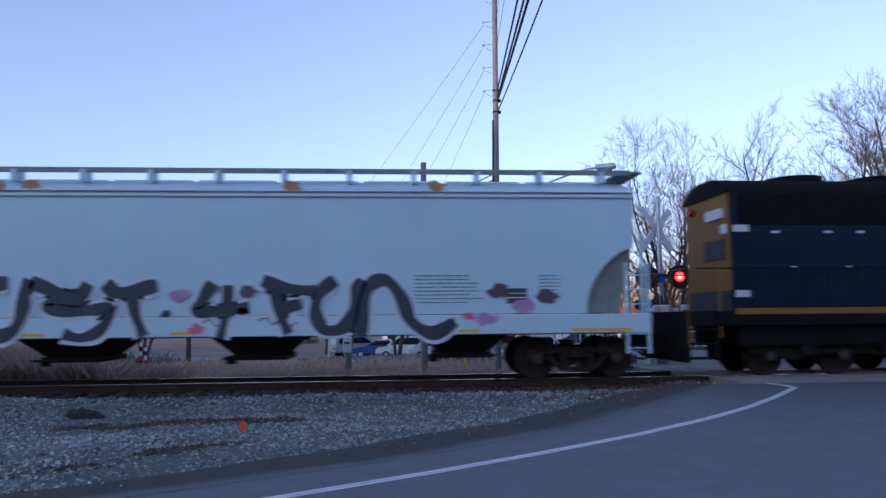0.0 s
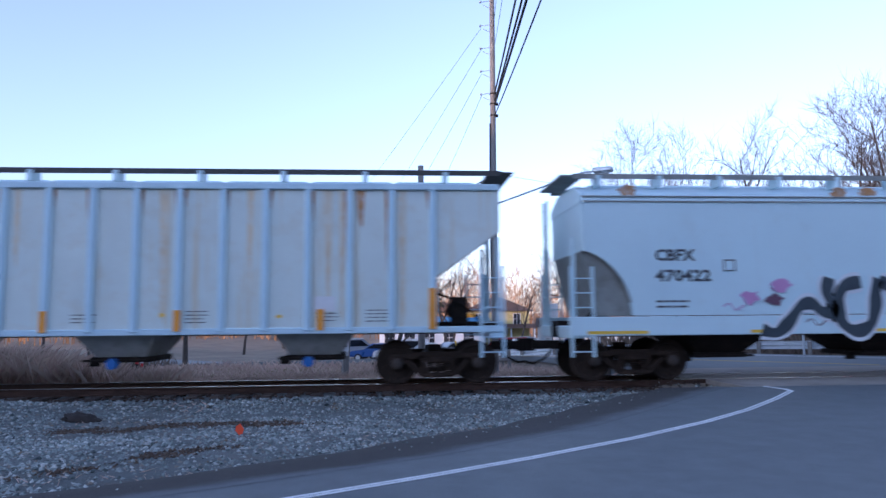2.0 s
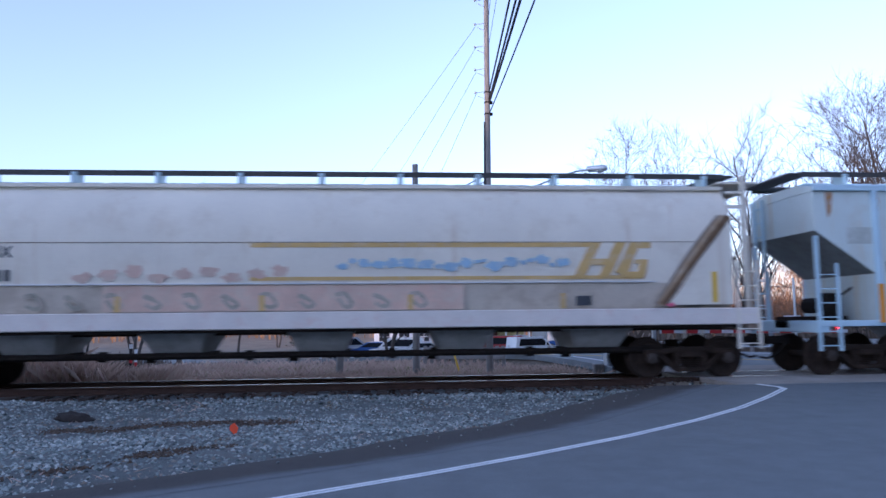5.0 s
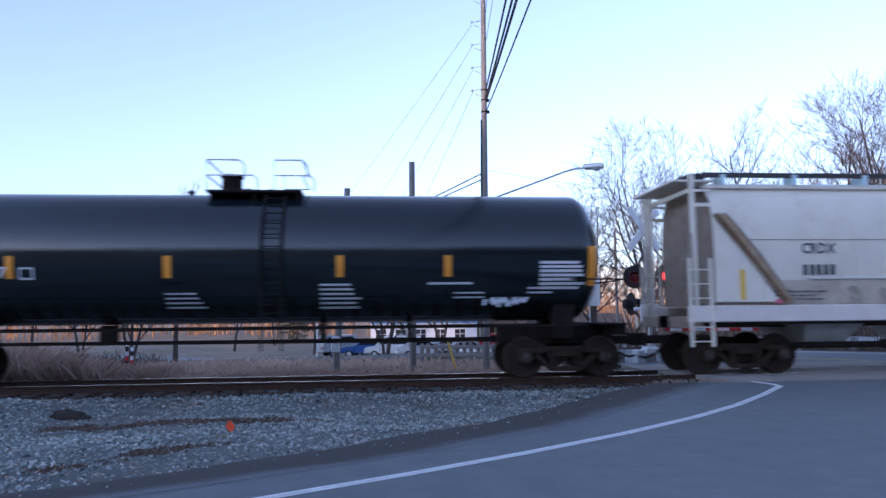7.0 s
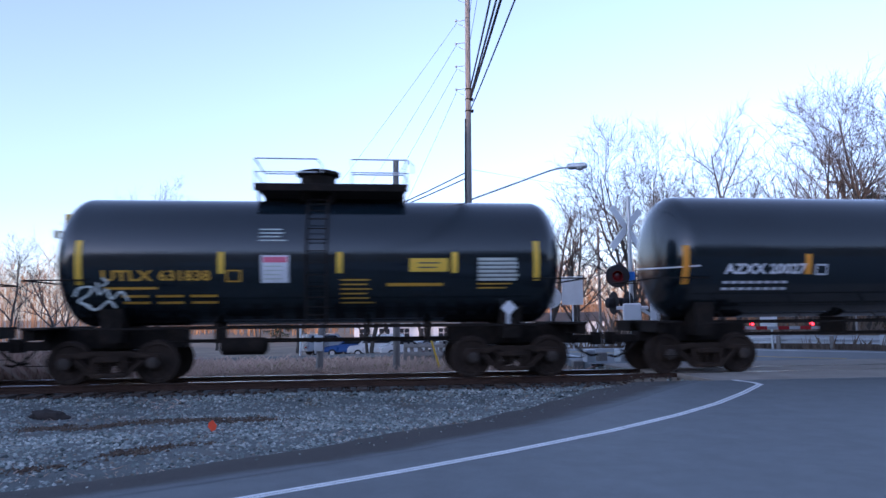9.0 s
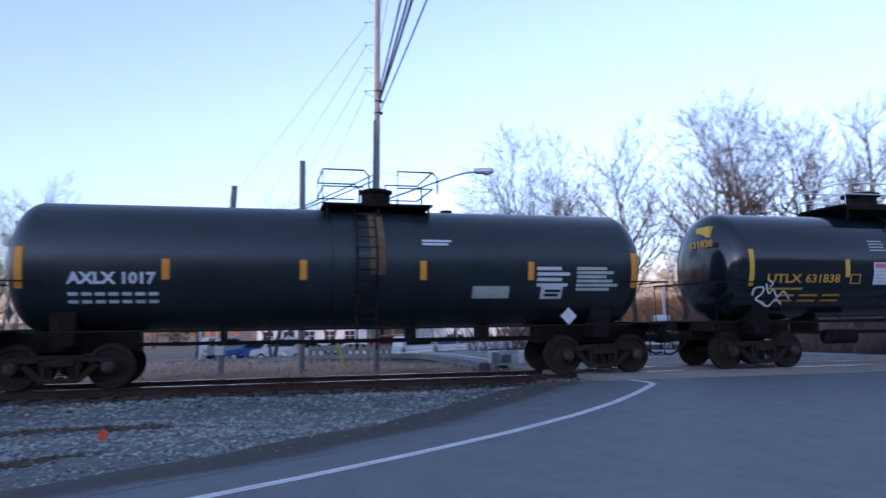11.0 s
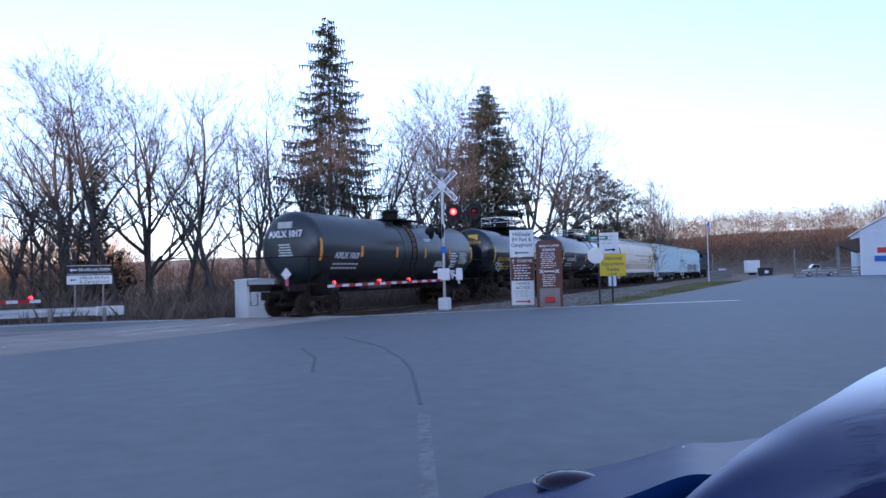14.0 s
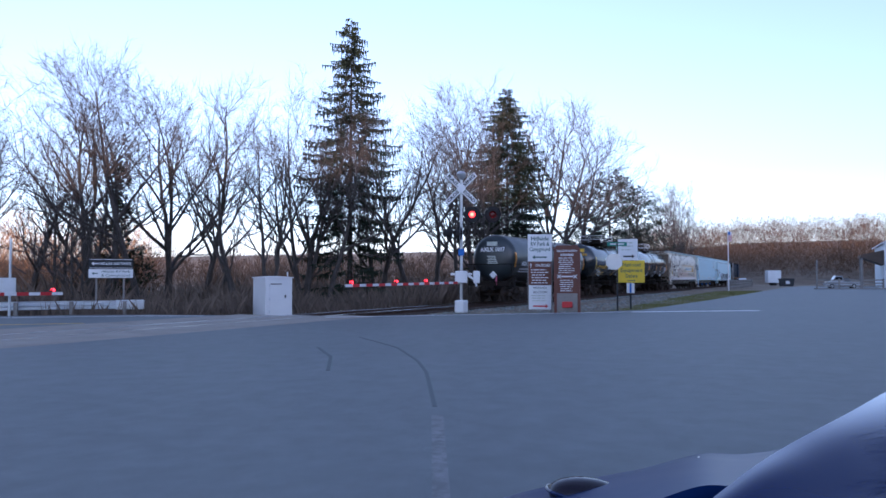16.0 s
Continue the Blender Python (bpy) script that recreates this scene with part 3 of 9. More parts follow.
def painted_line(name, pts, width, material, label):
    bm = bmesh.new()
    fine = []
    for p, q in zip(pts, pts[1:]):
        n = max(1, int(math.dist(p, q) / 1.5)) if max(p[1], q[1]) > 26 else 1
        fine += [(p[0] + (q[0] - p[0]) * k / n, p[1] + (q[1] - p[1]) * k / n) for k in range(n)]
    pts = [Vector((*p, drop(p[1]))) for p in fine + [pts[-1]]]
    rows = []
    for i, p in enumerate(pts):
        d = (pts[min(i + 1, len(pts) - 1)] - pts[max(i - 1, 0)]).normalized()
        nrm = Vector((-d.y, d.x, 0))
        rows.append([bm.verts.new(p + nrm * width / 2 + Vector((0, 0, 0.006))), bm.verts.new(p - nrm * width / 2 + Vector((0, 0, 0.006)))])
    for a, c in zip(rows, rows[1:]):
        bm.faces.new((a[0], a[1], c[1], c[0]))
    bmesh.ops.recalc_face_normals(bm, faces=bm.faces[:])
    r = bmesh.ops.extrude_face_region(bm, geom=bm.faces[:])
    for v in r["geom"]:
        if isinstance(v, bmesh.types.BMVert):
            v.co.z -= 0.005
    return solid(name, bm, material, label, "road marking", kind="structure")


for k in (-1, 1):     # a double stripe, worn through along its middle
    painted_line("edge_line", [(x - 0.025 * k, y + 0.025 * k) for x, y in ((-7.5, 2.2), (-3.4, 4.6), (-0.9, 5.98), (0.35, 6.75), (1.53, 7.54), (3.0, 8.62), (4.42, 9.81), (5.6, 10.95), (6.8, 12.3), (7.85, 13.59))], 0.044, ROAD_PAINT, "curved white edge line on the asphalt")
painted_line("old_marking", [(6.6, 3.55), (5.2, 2.78), (3.6, 1.9), (2.4, 1.2)], 0.12, FAINT_PAINT, "faint worn-off white paint on the asphalt")
painted_line("tar_seam", [(14.4, 9.88), (12.6, 7.7), (10.8, 6.2), (9.54, 5.32), (7.06, 3.83)], 0.05, TAR, "thin dark tar seam in the asphalt")
painted_line("tar_seam", [(11.9, 9.2), (10.6, 7.9), (9.0, 6.76)], 0.06, TAR, "thin dark tar seam in the asphalt")
painted_line("edge_line_end", [(7.85, 13.55), (7.95, 14.0), (7.85, 14.6)], 0.10, ROAD_PAINT, "worn end of the white edge line")
painted_line("edge_line_east", [(21.0, 15.9), (22.8, 14.3), (25.0, 12.3), (27.2, 10.2), (29.3, 8.35), (30.6, 7.3)], 0.10, ROAD_PAINT, "thin white line along the road edge")
painted_line("stop_line", [(30.6, 7.1), (34.66, 2.5)], 0.45, ROAD_PAINT, "broad white stop line on the asphalt")
painted_line("edge_line_north", [(7.4, 21.6), (7.2, 25.0), (6.7, 28.5), (4.6, 33.0), (-3.0, 38.2), (-10.0, 42.2)], 0.10, ROAD_PAINT, "white edge line beyond the track")
painted_line("edge_line_guard_rail", [(19.6, 20.5), (18.4, 22.6), (16.4, 24.6), (8.4, 32.2)], 0.10, ROAD_PAINT, "white edge line by the guard rail")
painted_line("centre_line", [(14.6, 20.4), (12.5, 22.4), (4.0, 30.2)], 0.12, YELLOW_ROAD_PAINT, "yellow centre line beyond the track")


# rails, each a real section with foot, web and head
def rail_mesh(length):
    bm = bmesh.new()
    prof = [(-0.07, -0.17), (0.07, -0.17), (0.07, -0.155), (0.012, -0.135), (0.012, -0.045), (0.036, -0.035), (0.036, -0.006), (0.03, 0.0),
            (-0.03, 0.0), (-0.036, -0.006), (-0.036, -0.035), (-0.012, -0.045), (-0.012, -0.135), (-0.07, -0.155)]
    prism(bm, prof, 0, length, axis="x")
    for f in bm.faces:
        f.material_index = 1 if abs(f.normal.x) < 0.5 and f.calc_center_median().z > -0.004 else 0
    return to_mesh("rail", bm, [RAIL_STEEL, RAIL_TOP])


track = thing("railway_track", "railway track with polished rail heads on creosoted ties", "railway track", kind="structure")
rm = rail_mesh(620)
for side in (-1, 1):
    part("rail", rm, None, track, "rusty steel rail with a polished head", at=pose(-300, TRACK + side * GAUGE, 0))
tie_me = to_mesh("tie", boxes((-0.115, 0.115, -1.3, 1.3, -0.36, -0.165), bevel=0.012), TIE_WOOD)
k = 0
for i in range(-170, 330):
    x = i * 0.53
    if 7.3 < x < 21.5 or not (-30 < x < 105):
        continue
    part("tie", tie_me, None, track, at=pose(x + random.uniform(-0.02, 0.02), TRACK + random.uniform(-0.04, 0.04), random.uniform(-0.01, 0.004), 0, 0, random.uniform(-1, 1)))

# ---- the train: one locomotive, three covered hoppers, three tank cars ----
TRAIN = []            # (car, x at the start)
WHEELS = []           # (wheelset, its pose on the truck)
WHEEL_R = 0.465


def wheelset_mesh():
    bm = bmesh.new()
    for s in (-1, 1):
        y = s * 0.74
        o = 0.065 * s
        prof = [(y - o * 1.2, WHEEL_R + 0.028), (y - o * 0.75, WHEEL_R + 0.028), (y - o * 0.55, WHEEL_R), (y + o, WHEEL_R - 0.004), (y + o, WHEEL_R - 0.075),
                (y + o * 0.35, WHEEL_R - 0.095), (y + o * 0.1, 0.21), (y + o * 0.9, 0.15), (y + o * 1.2, 0.10)]
        lathe(bm, prof if s > 0 else prof, "y", sides=28)
    lathe(bm, [(-1.1, 0.075), (1.1, 0.075)], "y", sides=10)
    for f in bm.faces:
        f.material_index = 0
    for s in (-1, 1):                       # bearing cap with its three bolts
        lathe(bm, [(s * 1.03, 0.125), (s * 1.115, 0.125), (s * 1.135, 0.09), (s * 1.15, 0.05)], "y", sides=14, mat=1)
        for k in range(3):
            a = k * 2.094
            lathe(bm, [(s * 1.13, 0.018), (s * 1.165, 0.018)], "y", (0.06 * math.cos(a), 0, 0.06 * math.sin(a)), 6, 1)
    return to_mesh("wheelset", bm, [WHEEL_IRON, WHEEL_HUB], True)


def truck_mesh(wb):
    """Side frames with their windows, spring nests, bolster and brake beams of a two-axle freight truck; wb: half the wheelbase."""
    bm = bmesh.new()
    for s in (-1, 1):
        y0, y1 = s * 0.93, s * 1.06
        top = [(-wb - 0.17, 0.56), (-wb - 0.13, 0.66), (-wb + 0.2, 0.67), (-0.42, 0.72), (0.42, 0.72), (wb - 0.2, 0.67), (wb + 0.13, 0.66), (wb + 0.17, 0.56),
               (wb + 0.14, 0.48), (wb - 0.16, 0.50), (wb - 0.26, 0.56), (0.40, 0.60), (-0.40, 0.60), (-wb + 0.26, 0.56), (-wb + 0.16, 0.50), (-wb - 0.14, 0.48)]
        prism(bm, top, y0, y1)
        for d in (-1, 1):                   # struts down to the spring seat
            prism(bm, [(d * (wb - 0.24), 0.60), (d * (wb - 0.12), 0.54), (d * 0.38, 0.17), (d * 0.27, 0.21)], y0, y1)
            prism(bm, [(d * 0.40, 0.64), (d * 0.31, 0.64), (d * 0.26, 0.22), (d * 0.35, 0.22)], y0, y1)
            box(bm, d * wb - 0.13, d * wb + 0.13, min(y0, y1) - 0.02, max(y0, y1) + 0.02, WHEEL_R - 0.02, 0.62, 0.02)
        box(bm, -0.36, 0.36, min(y0, y1) - 0.03, max(y0, y1) + 0.03, 0.15, 0.25, 0.02)
        for k in (-0.2, 0.0, 0.2):          # springs
            for lv in range(5):
                lathe(bm, [(0.26 + lv * 0.045, 0.075), (0.285 + lv * 0.045, 0.075)], "z", (k, s * 0.99, 0), 10)
        box(bm, -0.28, 0.28, min(y0, y1) - 0.05, max(y0, y1) + 0.05, 0.48, 0.60, 0.02)
    box(bm, -0.24, 0.24, -1.05, 1.05, 0.50, 0.70, 0.03)
    lathe(bm, [(0.68, 0.2), (0.86, 0.18)], "z", (0, 0, 0), 14)
    for d in (-1, 1):
        box(bm, d * 0.34 - 0.05, d * 0.34 + 0.05, -0.85, 0.85, 0.36, 0.46, 0.01)
        for s in (-1, 1):
            box(bm, d * 0.40 - 0.04, d * 0.40 + 0.04, s * 0.74 - 0.06, s * 0.74 + 0.06, 0.3, 0.62, 0.01)
    return to_mesh("truck", bm, TRUCK_IRON)


WHEELSET = wheelset_mesh()
TRUCK = truck_mesh(0.92)


def add_truck(car, x):
    t = part("truck", TRUCK, None, car, "brown cast-iron two-axle truck", at=pose(x, 0, 0))
    for d in (-0.92, 0.92):
        w = part("wheelset", WHEELSET, None, t, at=pose(d, 0, WHEEL_R))
        WHEELS.append((w, d))
    return t


def coupler_mesh():
    bm = bmesh.new()
    box(bm, -0.15, 0.55, -0.09, 0.09, 0.72, 0.92, 0.02)
    prism(bm, [(0.5, -0.17), (0.62, -0.2), (0.76, -0.12), (0.78, 0.03), (0.68, 0.02), (0.66, 0.17), (0.52, 0.17)], 0.68, 0.98, axis="y")
    # the head's outline lies in plan, so it is turned up on its side
    head = [v for v in bm.verts if v.co.x > 0.49 and abs(v.co.y) > 0.5]
    for v in head:
        v.co = Vector((v.co.x, v.co.z, v.co.y))
    tube(bm, [(0.1, 0.3, 0.75), (0.35, 0.33, 0.5), (0.6, 0.3, 0.38), (0.78, 0.26, 0.42)], 0.03, 6)
    tube(bm, [(0.0, -0.75, 0.95), (0.0, -0.5, 0.8), (0.1, 0.0, 0.72)], 0.02, 5)
    return to_mesh("coupler", bm, UNDER)


COUPLER = coupler_mesh()


def add_couplers(car, half):
    part("coupler", COUPLER, None, car, at=pose(half, 0, 0))
    part("coupler", COUPLER, None, car, at=pose(-half, 0, 0, 0, 0, 180))


def plate(name, car, x0, x1, z0, z1, material, y=1.5, label="", t=0.004, both=False):
    """A flat marking or plate on the car's side."""
    ob = part(name, boxes((x0, x1, -y - t, -y + 0.002, z0, z1)), material, car, label)
    if both:
        part(name, boxes((x0, x1, y - 0.002, y + t, z0, z1)), material, car, label)
    return ob


def small_print(car, x, z, w, rows, material, y, gap=0.075, h=0.032, label="lines of small stencilled print", seed=1):
    """Writing too small to read: rows of short bars."""
    rnd = random.Random(seed)
    bm = bmesh.new()
    for r in range(rows):
        cx = x
        end = x + w * rnd.uniform(0.75, 1.0)
        while cx < end:
            l = rnd.uniform(0.06, 0.22)
            box(bm, cx, min(cx + l, end), -y - 0.004, -y + 0.002, z - r * gap - h, z - r * gap)
            cx += l + 0.035
    return part("small_print", bm, material, car, label)


def ladder(car, x, y, z0, z1, width=0.42, across="x", material=None, rung=0.3, label="ladder"):
    bm = bmesh.new()
    for s in (-0.5, 0.5):
        dx, dy = (s * width, 0) if across == "x" else (0, s * width)
        box(bm, x + dx - 0.03, x + dx + 0.03, y + dy - 0.03, y + dy + 0.03, z0, z1)
    z = z0 + 0.12
    while z < z1:
        a, c = ((x - width / 2, y, z), (x + width / 2, y, z)) if across == "x" else ((x, y - width / 2, z), (x, y + width / 2, z))
        tube(bm, [a, c], 0.014, 5)
        z += rung
    return part("ladder", bm, material, car, label)


def hopper_bays(car, xs, w_top, w_bot, z_top, z_bot, material, cap=None):
    """Discharge chutes under the body, one part each, with a sloping gate frame."""
    for x in xs:
        bm = bmesh.new()
        a = [bm.verts.new((x + sx * w_top / 2, sy * 1.25, z_top)) for sx, sy in ((-1, -1), (1, -1), (1, 1), (-1, 1))]
        c = [bm.verts.new((x + sx * w_bot / 2, sy * 0.75, z_bot)) for sx, sy in ((-1, -1), (1, -1), (1, 1), (-1, 1))]
        bm.faces.new(a), bm.faces.new(c[::-1])
        for i in range(4):
            bm.faces.new((a[i], c[i], c[(i + 1) % 4], a[(i + 1) % 4]))
        bmesh.ops.recalc_face_normals(bm, faces=bm.faces[:])
        chute = part("hopper_chute", bm, material, car)
        bm = bmesh.new()
        box(bm, x - w_bot / 2 - 0.12, x + w_bot / 2 + 0.12, -0.82, 0.82, z_bot - 0.10, z_bot + 0.02, 0.015)
        box(bm, x - w_bot / 2 - 0.28, x - w_bot / 2 - 0.05, -0.5, -0.42, z_bot - 0.2, z_bot - 0.02, 0.01)
        tube(bm, [(x - w_bot / 2 - 0.25, -0.95, z_bot - 0.05), (x + w_bot / 2 + 0.2, -0.95, z_bot - 0.05)], 0.03, 6)
        part("outlet_gate", bm, UNDER, chute)
        if cap:
            part("gate_cap", lathe(bmesh.new(), [(-1.12, 0.12), (-0.9, 0.12)], "y", (x - 0.1, 0, z_bot - 0.12), 12), cap, chute, "bright gate cap")


def running_boards(car, half, z, xs, material, wide=1.02):
    """Walkways along the roof on brackets, with the long hatch trough between them."""
    bm = bmesh.new()
    for s in (-1, 1):
        box(bm, -half, half, s * wide - 0.16, s * wide + 0.16, z - 0.05, z, 0.008)
        box(bm, -half, half, s * (wide + 0.14) - 0.02, s * (wide + 0.14) + 0.02, z - 0.12, z)
    for d in (-1, 1):
        box(bm, d * half - 0.3, d * half + 0.3, -1.1, 1.1, z - 0.06, z - 0.01, 0.008)
    part("running_board", bm, material, car, "steel grating roof walkway")
    bracket = to_mesh("walkway_bracket", boxes((-0.055, 0.055, -0.22, 0.24, z - 0.30, z - 0.05), bevel=0.01), CAR_WHITE)
    for x in xs:
        for s in (-1, 1):
            part("walkway_bracket", bracket, None, car, at=pose(x, s * wide, 0))
    n = max(4, int(half))
    for i in range(n):
        bm = bmesh.new()
        a = -half + 0.5 + i * (2 * half - 1.0) / n
        box(bm, a + 0.04, a + (2 * half - 1.0) / n - 0.04, -0.42, 0.42, z - 0.32, z - 0.13, 0.04)
        part("roof_hatch", bm, CAR_WHITE, car, "low roof hatch")


def side_roof(half, y, z_side, rise, inner):
    """Roof: two sloping sheets and a flat crown, as one closed length."""
    prof = [(-y, z_side - 0.06), (-y, z_side), (-y + 0.05, z_side + rise * 0.35), (-inner, z_side + rise), (inner, z_side + rise), (y - 0.05, z_side + rise * 0.35), (y, z_side), (y, z_side - 0.06)]
    return prism(bmesh.new(), prof, -half, half, axis="x")


def ribbon(pts, width, y, z_shift=0.0, taper=False):
    """A flat spray-paint stroke along (x, z) points, with round turns."""
    bm = bmesh.new()
    p = [Vector((x, z)) for x, z in pts]
    fine = []
    for i in range(len(p) - 1):
        a, b, c, d = p[max(i - 1, 0)], p[i], p[i + 1], p[min(i + 2, len(p) - 1)]
        for k in range(6):
            t = k / 6
            fine.append(0.5 * ((2 * b) + (c - a) * t + (2 * a - 5 * b + 4 * c - d) * t * t + (3 * b - a - 3 * c + d) * t ** 3))
    fine.append(p[-1])
    rows = []
    for i, q in enumerate(fine):
        d = (fine[min(i + 1, len(fine) - 1)] - fine[max(i - 1, 0)]).normalized()
        n = Vector((-d.y, d.x)) * width / 2 * (1 + 0.18 * math.sin(i * 0.55))
        rows.append([bm.verts.new((q.x + s * n.x, y, q.y + s * n.y)) for s in (1, -1)])
    for a, b in zip(rows, rows[1:]):
        bm.faces.new((a[0], a[1], b[1], b[0]))
    r = bmesh.ops.extrude_face_region(bm, geom=bm.faces[:])
    for v in r["geom"]:
        if isinstance(v, bmesh.types.BMVert):
            v.co.y += 0.003
    bmesh.ops.recalc_face_normals(bm, faces=bm.faces[:])
    return bm


def blot(cx, cz, r, y, seed):
    """A ragged spray blot."""
    rnd = random.Random(seed)
    n = 16
    out = [(cx + r * rnd.uniform(0.55, 1.15) * math.cos(2 * math.pi * k / n) * 1.5, cz + r * rnd.uniform(0.5, 1.1) * math.sin(2 * math.pi * k / n)) for k in range(n)]
    return prism(bmesh.new(), out, y, y + 0.003)


def end_platform(car, d, half, z, material, ladder_mat):
    """The open end of a hopper: end sill, corner ladders, brake gear, and the end posts up to the roof."""
    bm = bmesh.new()
    x = d * half
    box(bm, min(x, x - d * 0.35), max(x, x - d * 0.35), -1.45, 1.45, z - 0.2, z + 0.08, 0.02)
    for s in (-1, 1):
        box(bm, min(x - d * 0.10, x - d * 0.18), max(x - d * 0.10, x - d * 0.18), s * 1.38 - 0.04, s * 1.38 + 0.04, z, 3.3)
    part("end_sill", bm, material, car)
    bm = bmesh.new()
    lathe(bm, [(-0.35, 0.17), (-0.3, 0.2), (0.3, 0.2), (0.35, 0.17)], "y", (x - d * 1.0, 0.2, z + 0.45), 14)
    box(bm, x - d * 0.95 - 0.2, x - d * 0.95 + 0.2, -0.75, -0.4, z + 0.1, z + 0.75, 0.03)
    tube(bm, [(x - d * 0.4, -0.9, z + 0.1), (x - d * 0.9, -0.9, z + 0.6), (x - d * 1.6, -0.5, z + 0.9)], 0.03, 6)
    part("brake_gear", bm, UNDER, car, "dark brake cylinder and rigging")
    for s in (-1, 1):
        ladder(car, x - d * 0.30, s * 1.50, z - 0.62, z + 1.42, 0.5, "x", ladder_mat, 0.33, "pale side ladder")
    ladder(car, x - d * 0.05, 0.95, z - 0.1, 4.5, 0.42, "y", ladder_mat, 0.38, "end ladder")


# covered hopper with smooth sides and a spray-painted piece along its foot
def smooth_hopper():
    car = thing("covered_hopper", "pale grey smooth-sided covered hopper with black and white graffiti", "hopper car", group="cars of the train")
    H = 10.45
    out = [(-10.1, 4.14), (-10.1, 2.98)]
    out += [(-10.1 + 1.12 * math.sin(a) ** 1.3 if a > 0 else -10.1, 2.98 - 1.47 * (1 - math.cos(a)) if a < 1.571 else 1.5) for a in [k * 0.1963 for k in range(1, 9)]]
    out += [(-8.92, 1.5)]
    out = out + [(-x, z) for x, z in out[::-1]]
    bm = prism(bmesh.new(), out, -1.52, 1.52)
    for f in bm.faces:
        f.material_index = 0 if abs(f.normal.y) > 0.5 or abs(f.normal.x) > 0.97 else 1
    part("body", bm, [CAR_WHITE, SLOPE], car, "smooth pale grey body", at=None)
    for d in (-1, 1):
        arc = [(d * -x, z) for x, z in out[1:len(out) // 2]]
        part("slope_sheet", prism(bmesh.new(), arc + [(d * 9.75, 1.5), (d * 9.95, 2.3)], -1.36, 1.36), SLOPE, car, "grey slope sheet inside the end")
    part("roof", side_roof(10.12, 1.53, 4.16, 0.42, 0.75), CAR_WHITE, car)
    bm = boxes((-10.1, 10.1, -1.545, -1.50, 4.10, 4.13), (-10.1, 10.1, -1.55, -1.50, 4.22, 4.245), (-10.1, 10.1, 1.50, 1.545, 4.10, 4.13))
    part("roof_seam", bm, SLOPE, car, "thin dark seam under the eave")
    bm = bmesh.new()
    for s in (-1, 1):
        box(bm, -H, H, s * 1.49 - 0.05, s * 1.49 + 0.05, 1.05, 1.48, 0.015)
    part("side_sill", bm, CAR_WHITE, car, "deep pale side sill")
    part("centre_sill", boxes((-H, H, -0.3, 0.3, 1.0, 1.4)), UNDER, car)
    running_boards(car, 10.2, 4.83, [-9.6 + 1.47 * i for i in range(14)], SLOPE)
    hopper_bays(car, (-6.65, -2.5, 1.6, 6.25), 2.0, 1.05, 1.05, 0.60, UNDER, None)
    for d in (-1, 1):
        end_platform(car, d, H, 1.2, CAR_WHITE, CAR_WHITE)
        add_truck(car, d * 8.85)
    add_couplers(car, H)
    y = 1.524
    lettering("CBFX", 0.36, LETTER_BLACK, car, upright(-7.97, -y, 2.86), bold=0.012, width=0.95)
    lettering("470422", 0.36, LETTER_BLACK, car, upright(-7.78, -y, 2.39), bold=0.012, width=1.32)
    small_print(car, -8.43, 1.84, 0.95, 2, LETTER_BLACK, y, 0.12, 0.045, seed=3)
    small_print(car, 5.1, 2.36, 1.5, 8, LETTER_BLACK, y, 0.085, 0.02, seed=4)
    small_print(car, 7.9, 2.35, 0.5, 6, LETTER_BLACK, y, 0.08, 0.018, seed=5)
    plate("data_plate", car, 7.16, 7.62, 1.72, 2.06, LETTER_BLACK, y, "black data plate with two white lines")
    plate("plate_line", car, 7.16, 7.64, 1.84, 1.865, LETTER_WHITE, y + 0.004)
    plate("plate_line", car, 7.16, 7.64, 1.94, 1.96, LETTER_WHITE, y + 0.004)
    for x in (-9.35, -6.0, -3.0, 0.1, 3.2, 6.3, 9.3):
        plate("reflector", car, x - 0.45 * (abs(x) > 9) - 0.25, x + 0.45 * (abs(x) > 9) + 0.25, 1.09, 1.16, YELLOW, 1.54, "yellow reflective strip")
    for k, x in enumerate((-9.0, -3.9, -3.2, 2.4, 5.6)):
        part("rust_mark", blot(x, 4.38 - 0.04 * (k % 2), 0.16, -1.50, 40 + k), RUST_SPOT, car, "orange rust under the roof edge", at=pose(0, 0.0, 0))
    plate("stencil_frame", car, -6.82, -6.54, 2.5, 2.53, LETTER_BLACK, y)
    plate("stencil_frame", car, -6.82, -6.54, 2.74, 2.77, LETTER_BLACK, y)
    plate("stencil_frame", car, -6.82, -6.79, 2.53, 2.74, LETTER_BLACK, y)
    plate("stencil_frame", car, -6.57, -6.54, 2.53, 2.74, LETTER_BLACK, y)

    # the piece: wide white strokes with black ones laid over them
    def gx(p):
        return -6.26 + (p - 350) * 0.01256

    def gz(q):
        return 2.24 - (q - 500) * 0.0123

    def word(name, strokes, w=0.36):
        for n, st in enumerate(strokes):
            pts = [(gx(a), gz(c)) for a, c in st]
            part("graffiti_outline", ribbon(pts, w + 0.15, -1.549), SPRAY_WHITE, car, "white sprayed outline")
        for n, st in enumerate(strokes):
            pts = [(gx(a), gz(c)) for a, c in st]
            part("graffiti_letter", ribbon(pts, w * (1.0 if n == 0 else 0.85), -1.556 - 0.004 * n), SPRAY_BLACK, car, "black sprayed letter " + name)

    word("J", [[(505, 492), (499, 520), (512, 552), (490, 556), (468, 540), (446, 546), (424, 574), (398, 594), (372, 588)]], 0.26)
    word("U", [[(566, 500), (534, 508), (520, 540), (526, 576), (552, 592), (580, 580), (592, 545), (594, 515), (602, 495)]], 0.27)
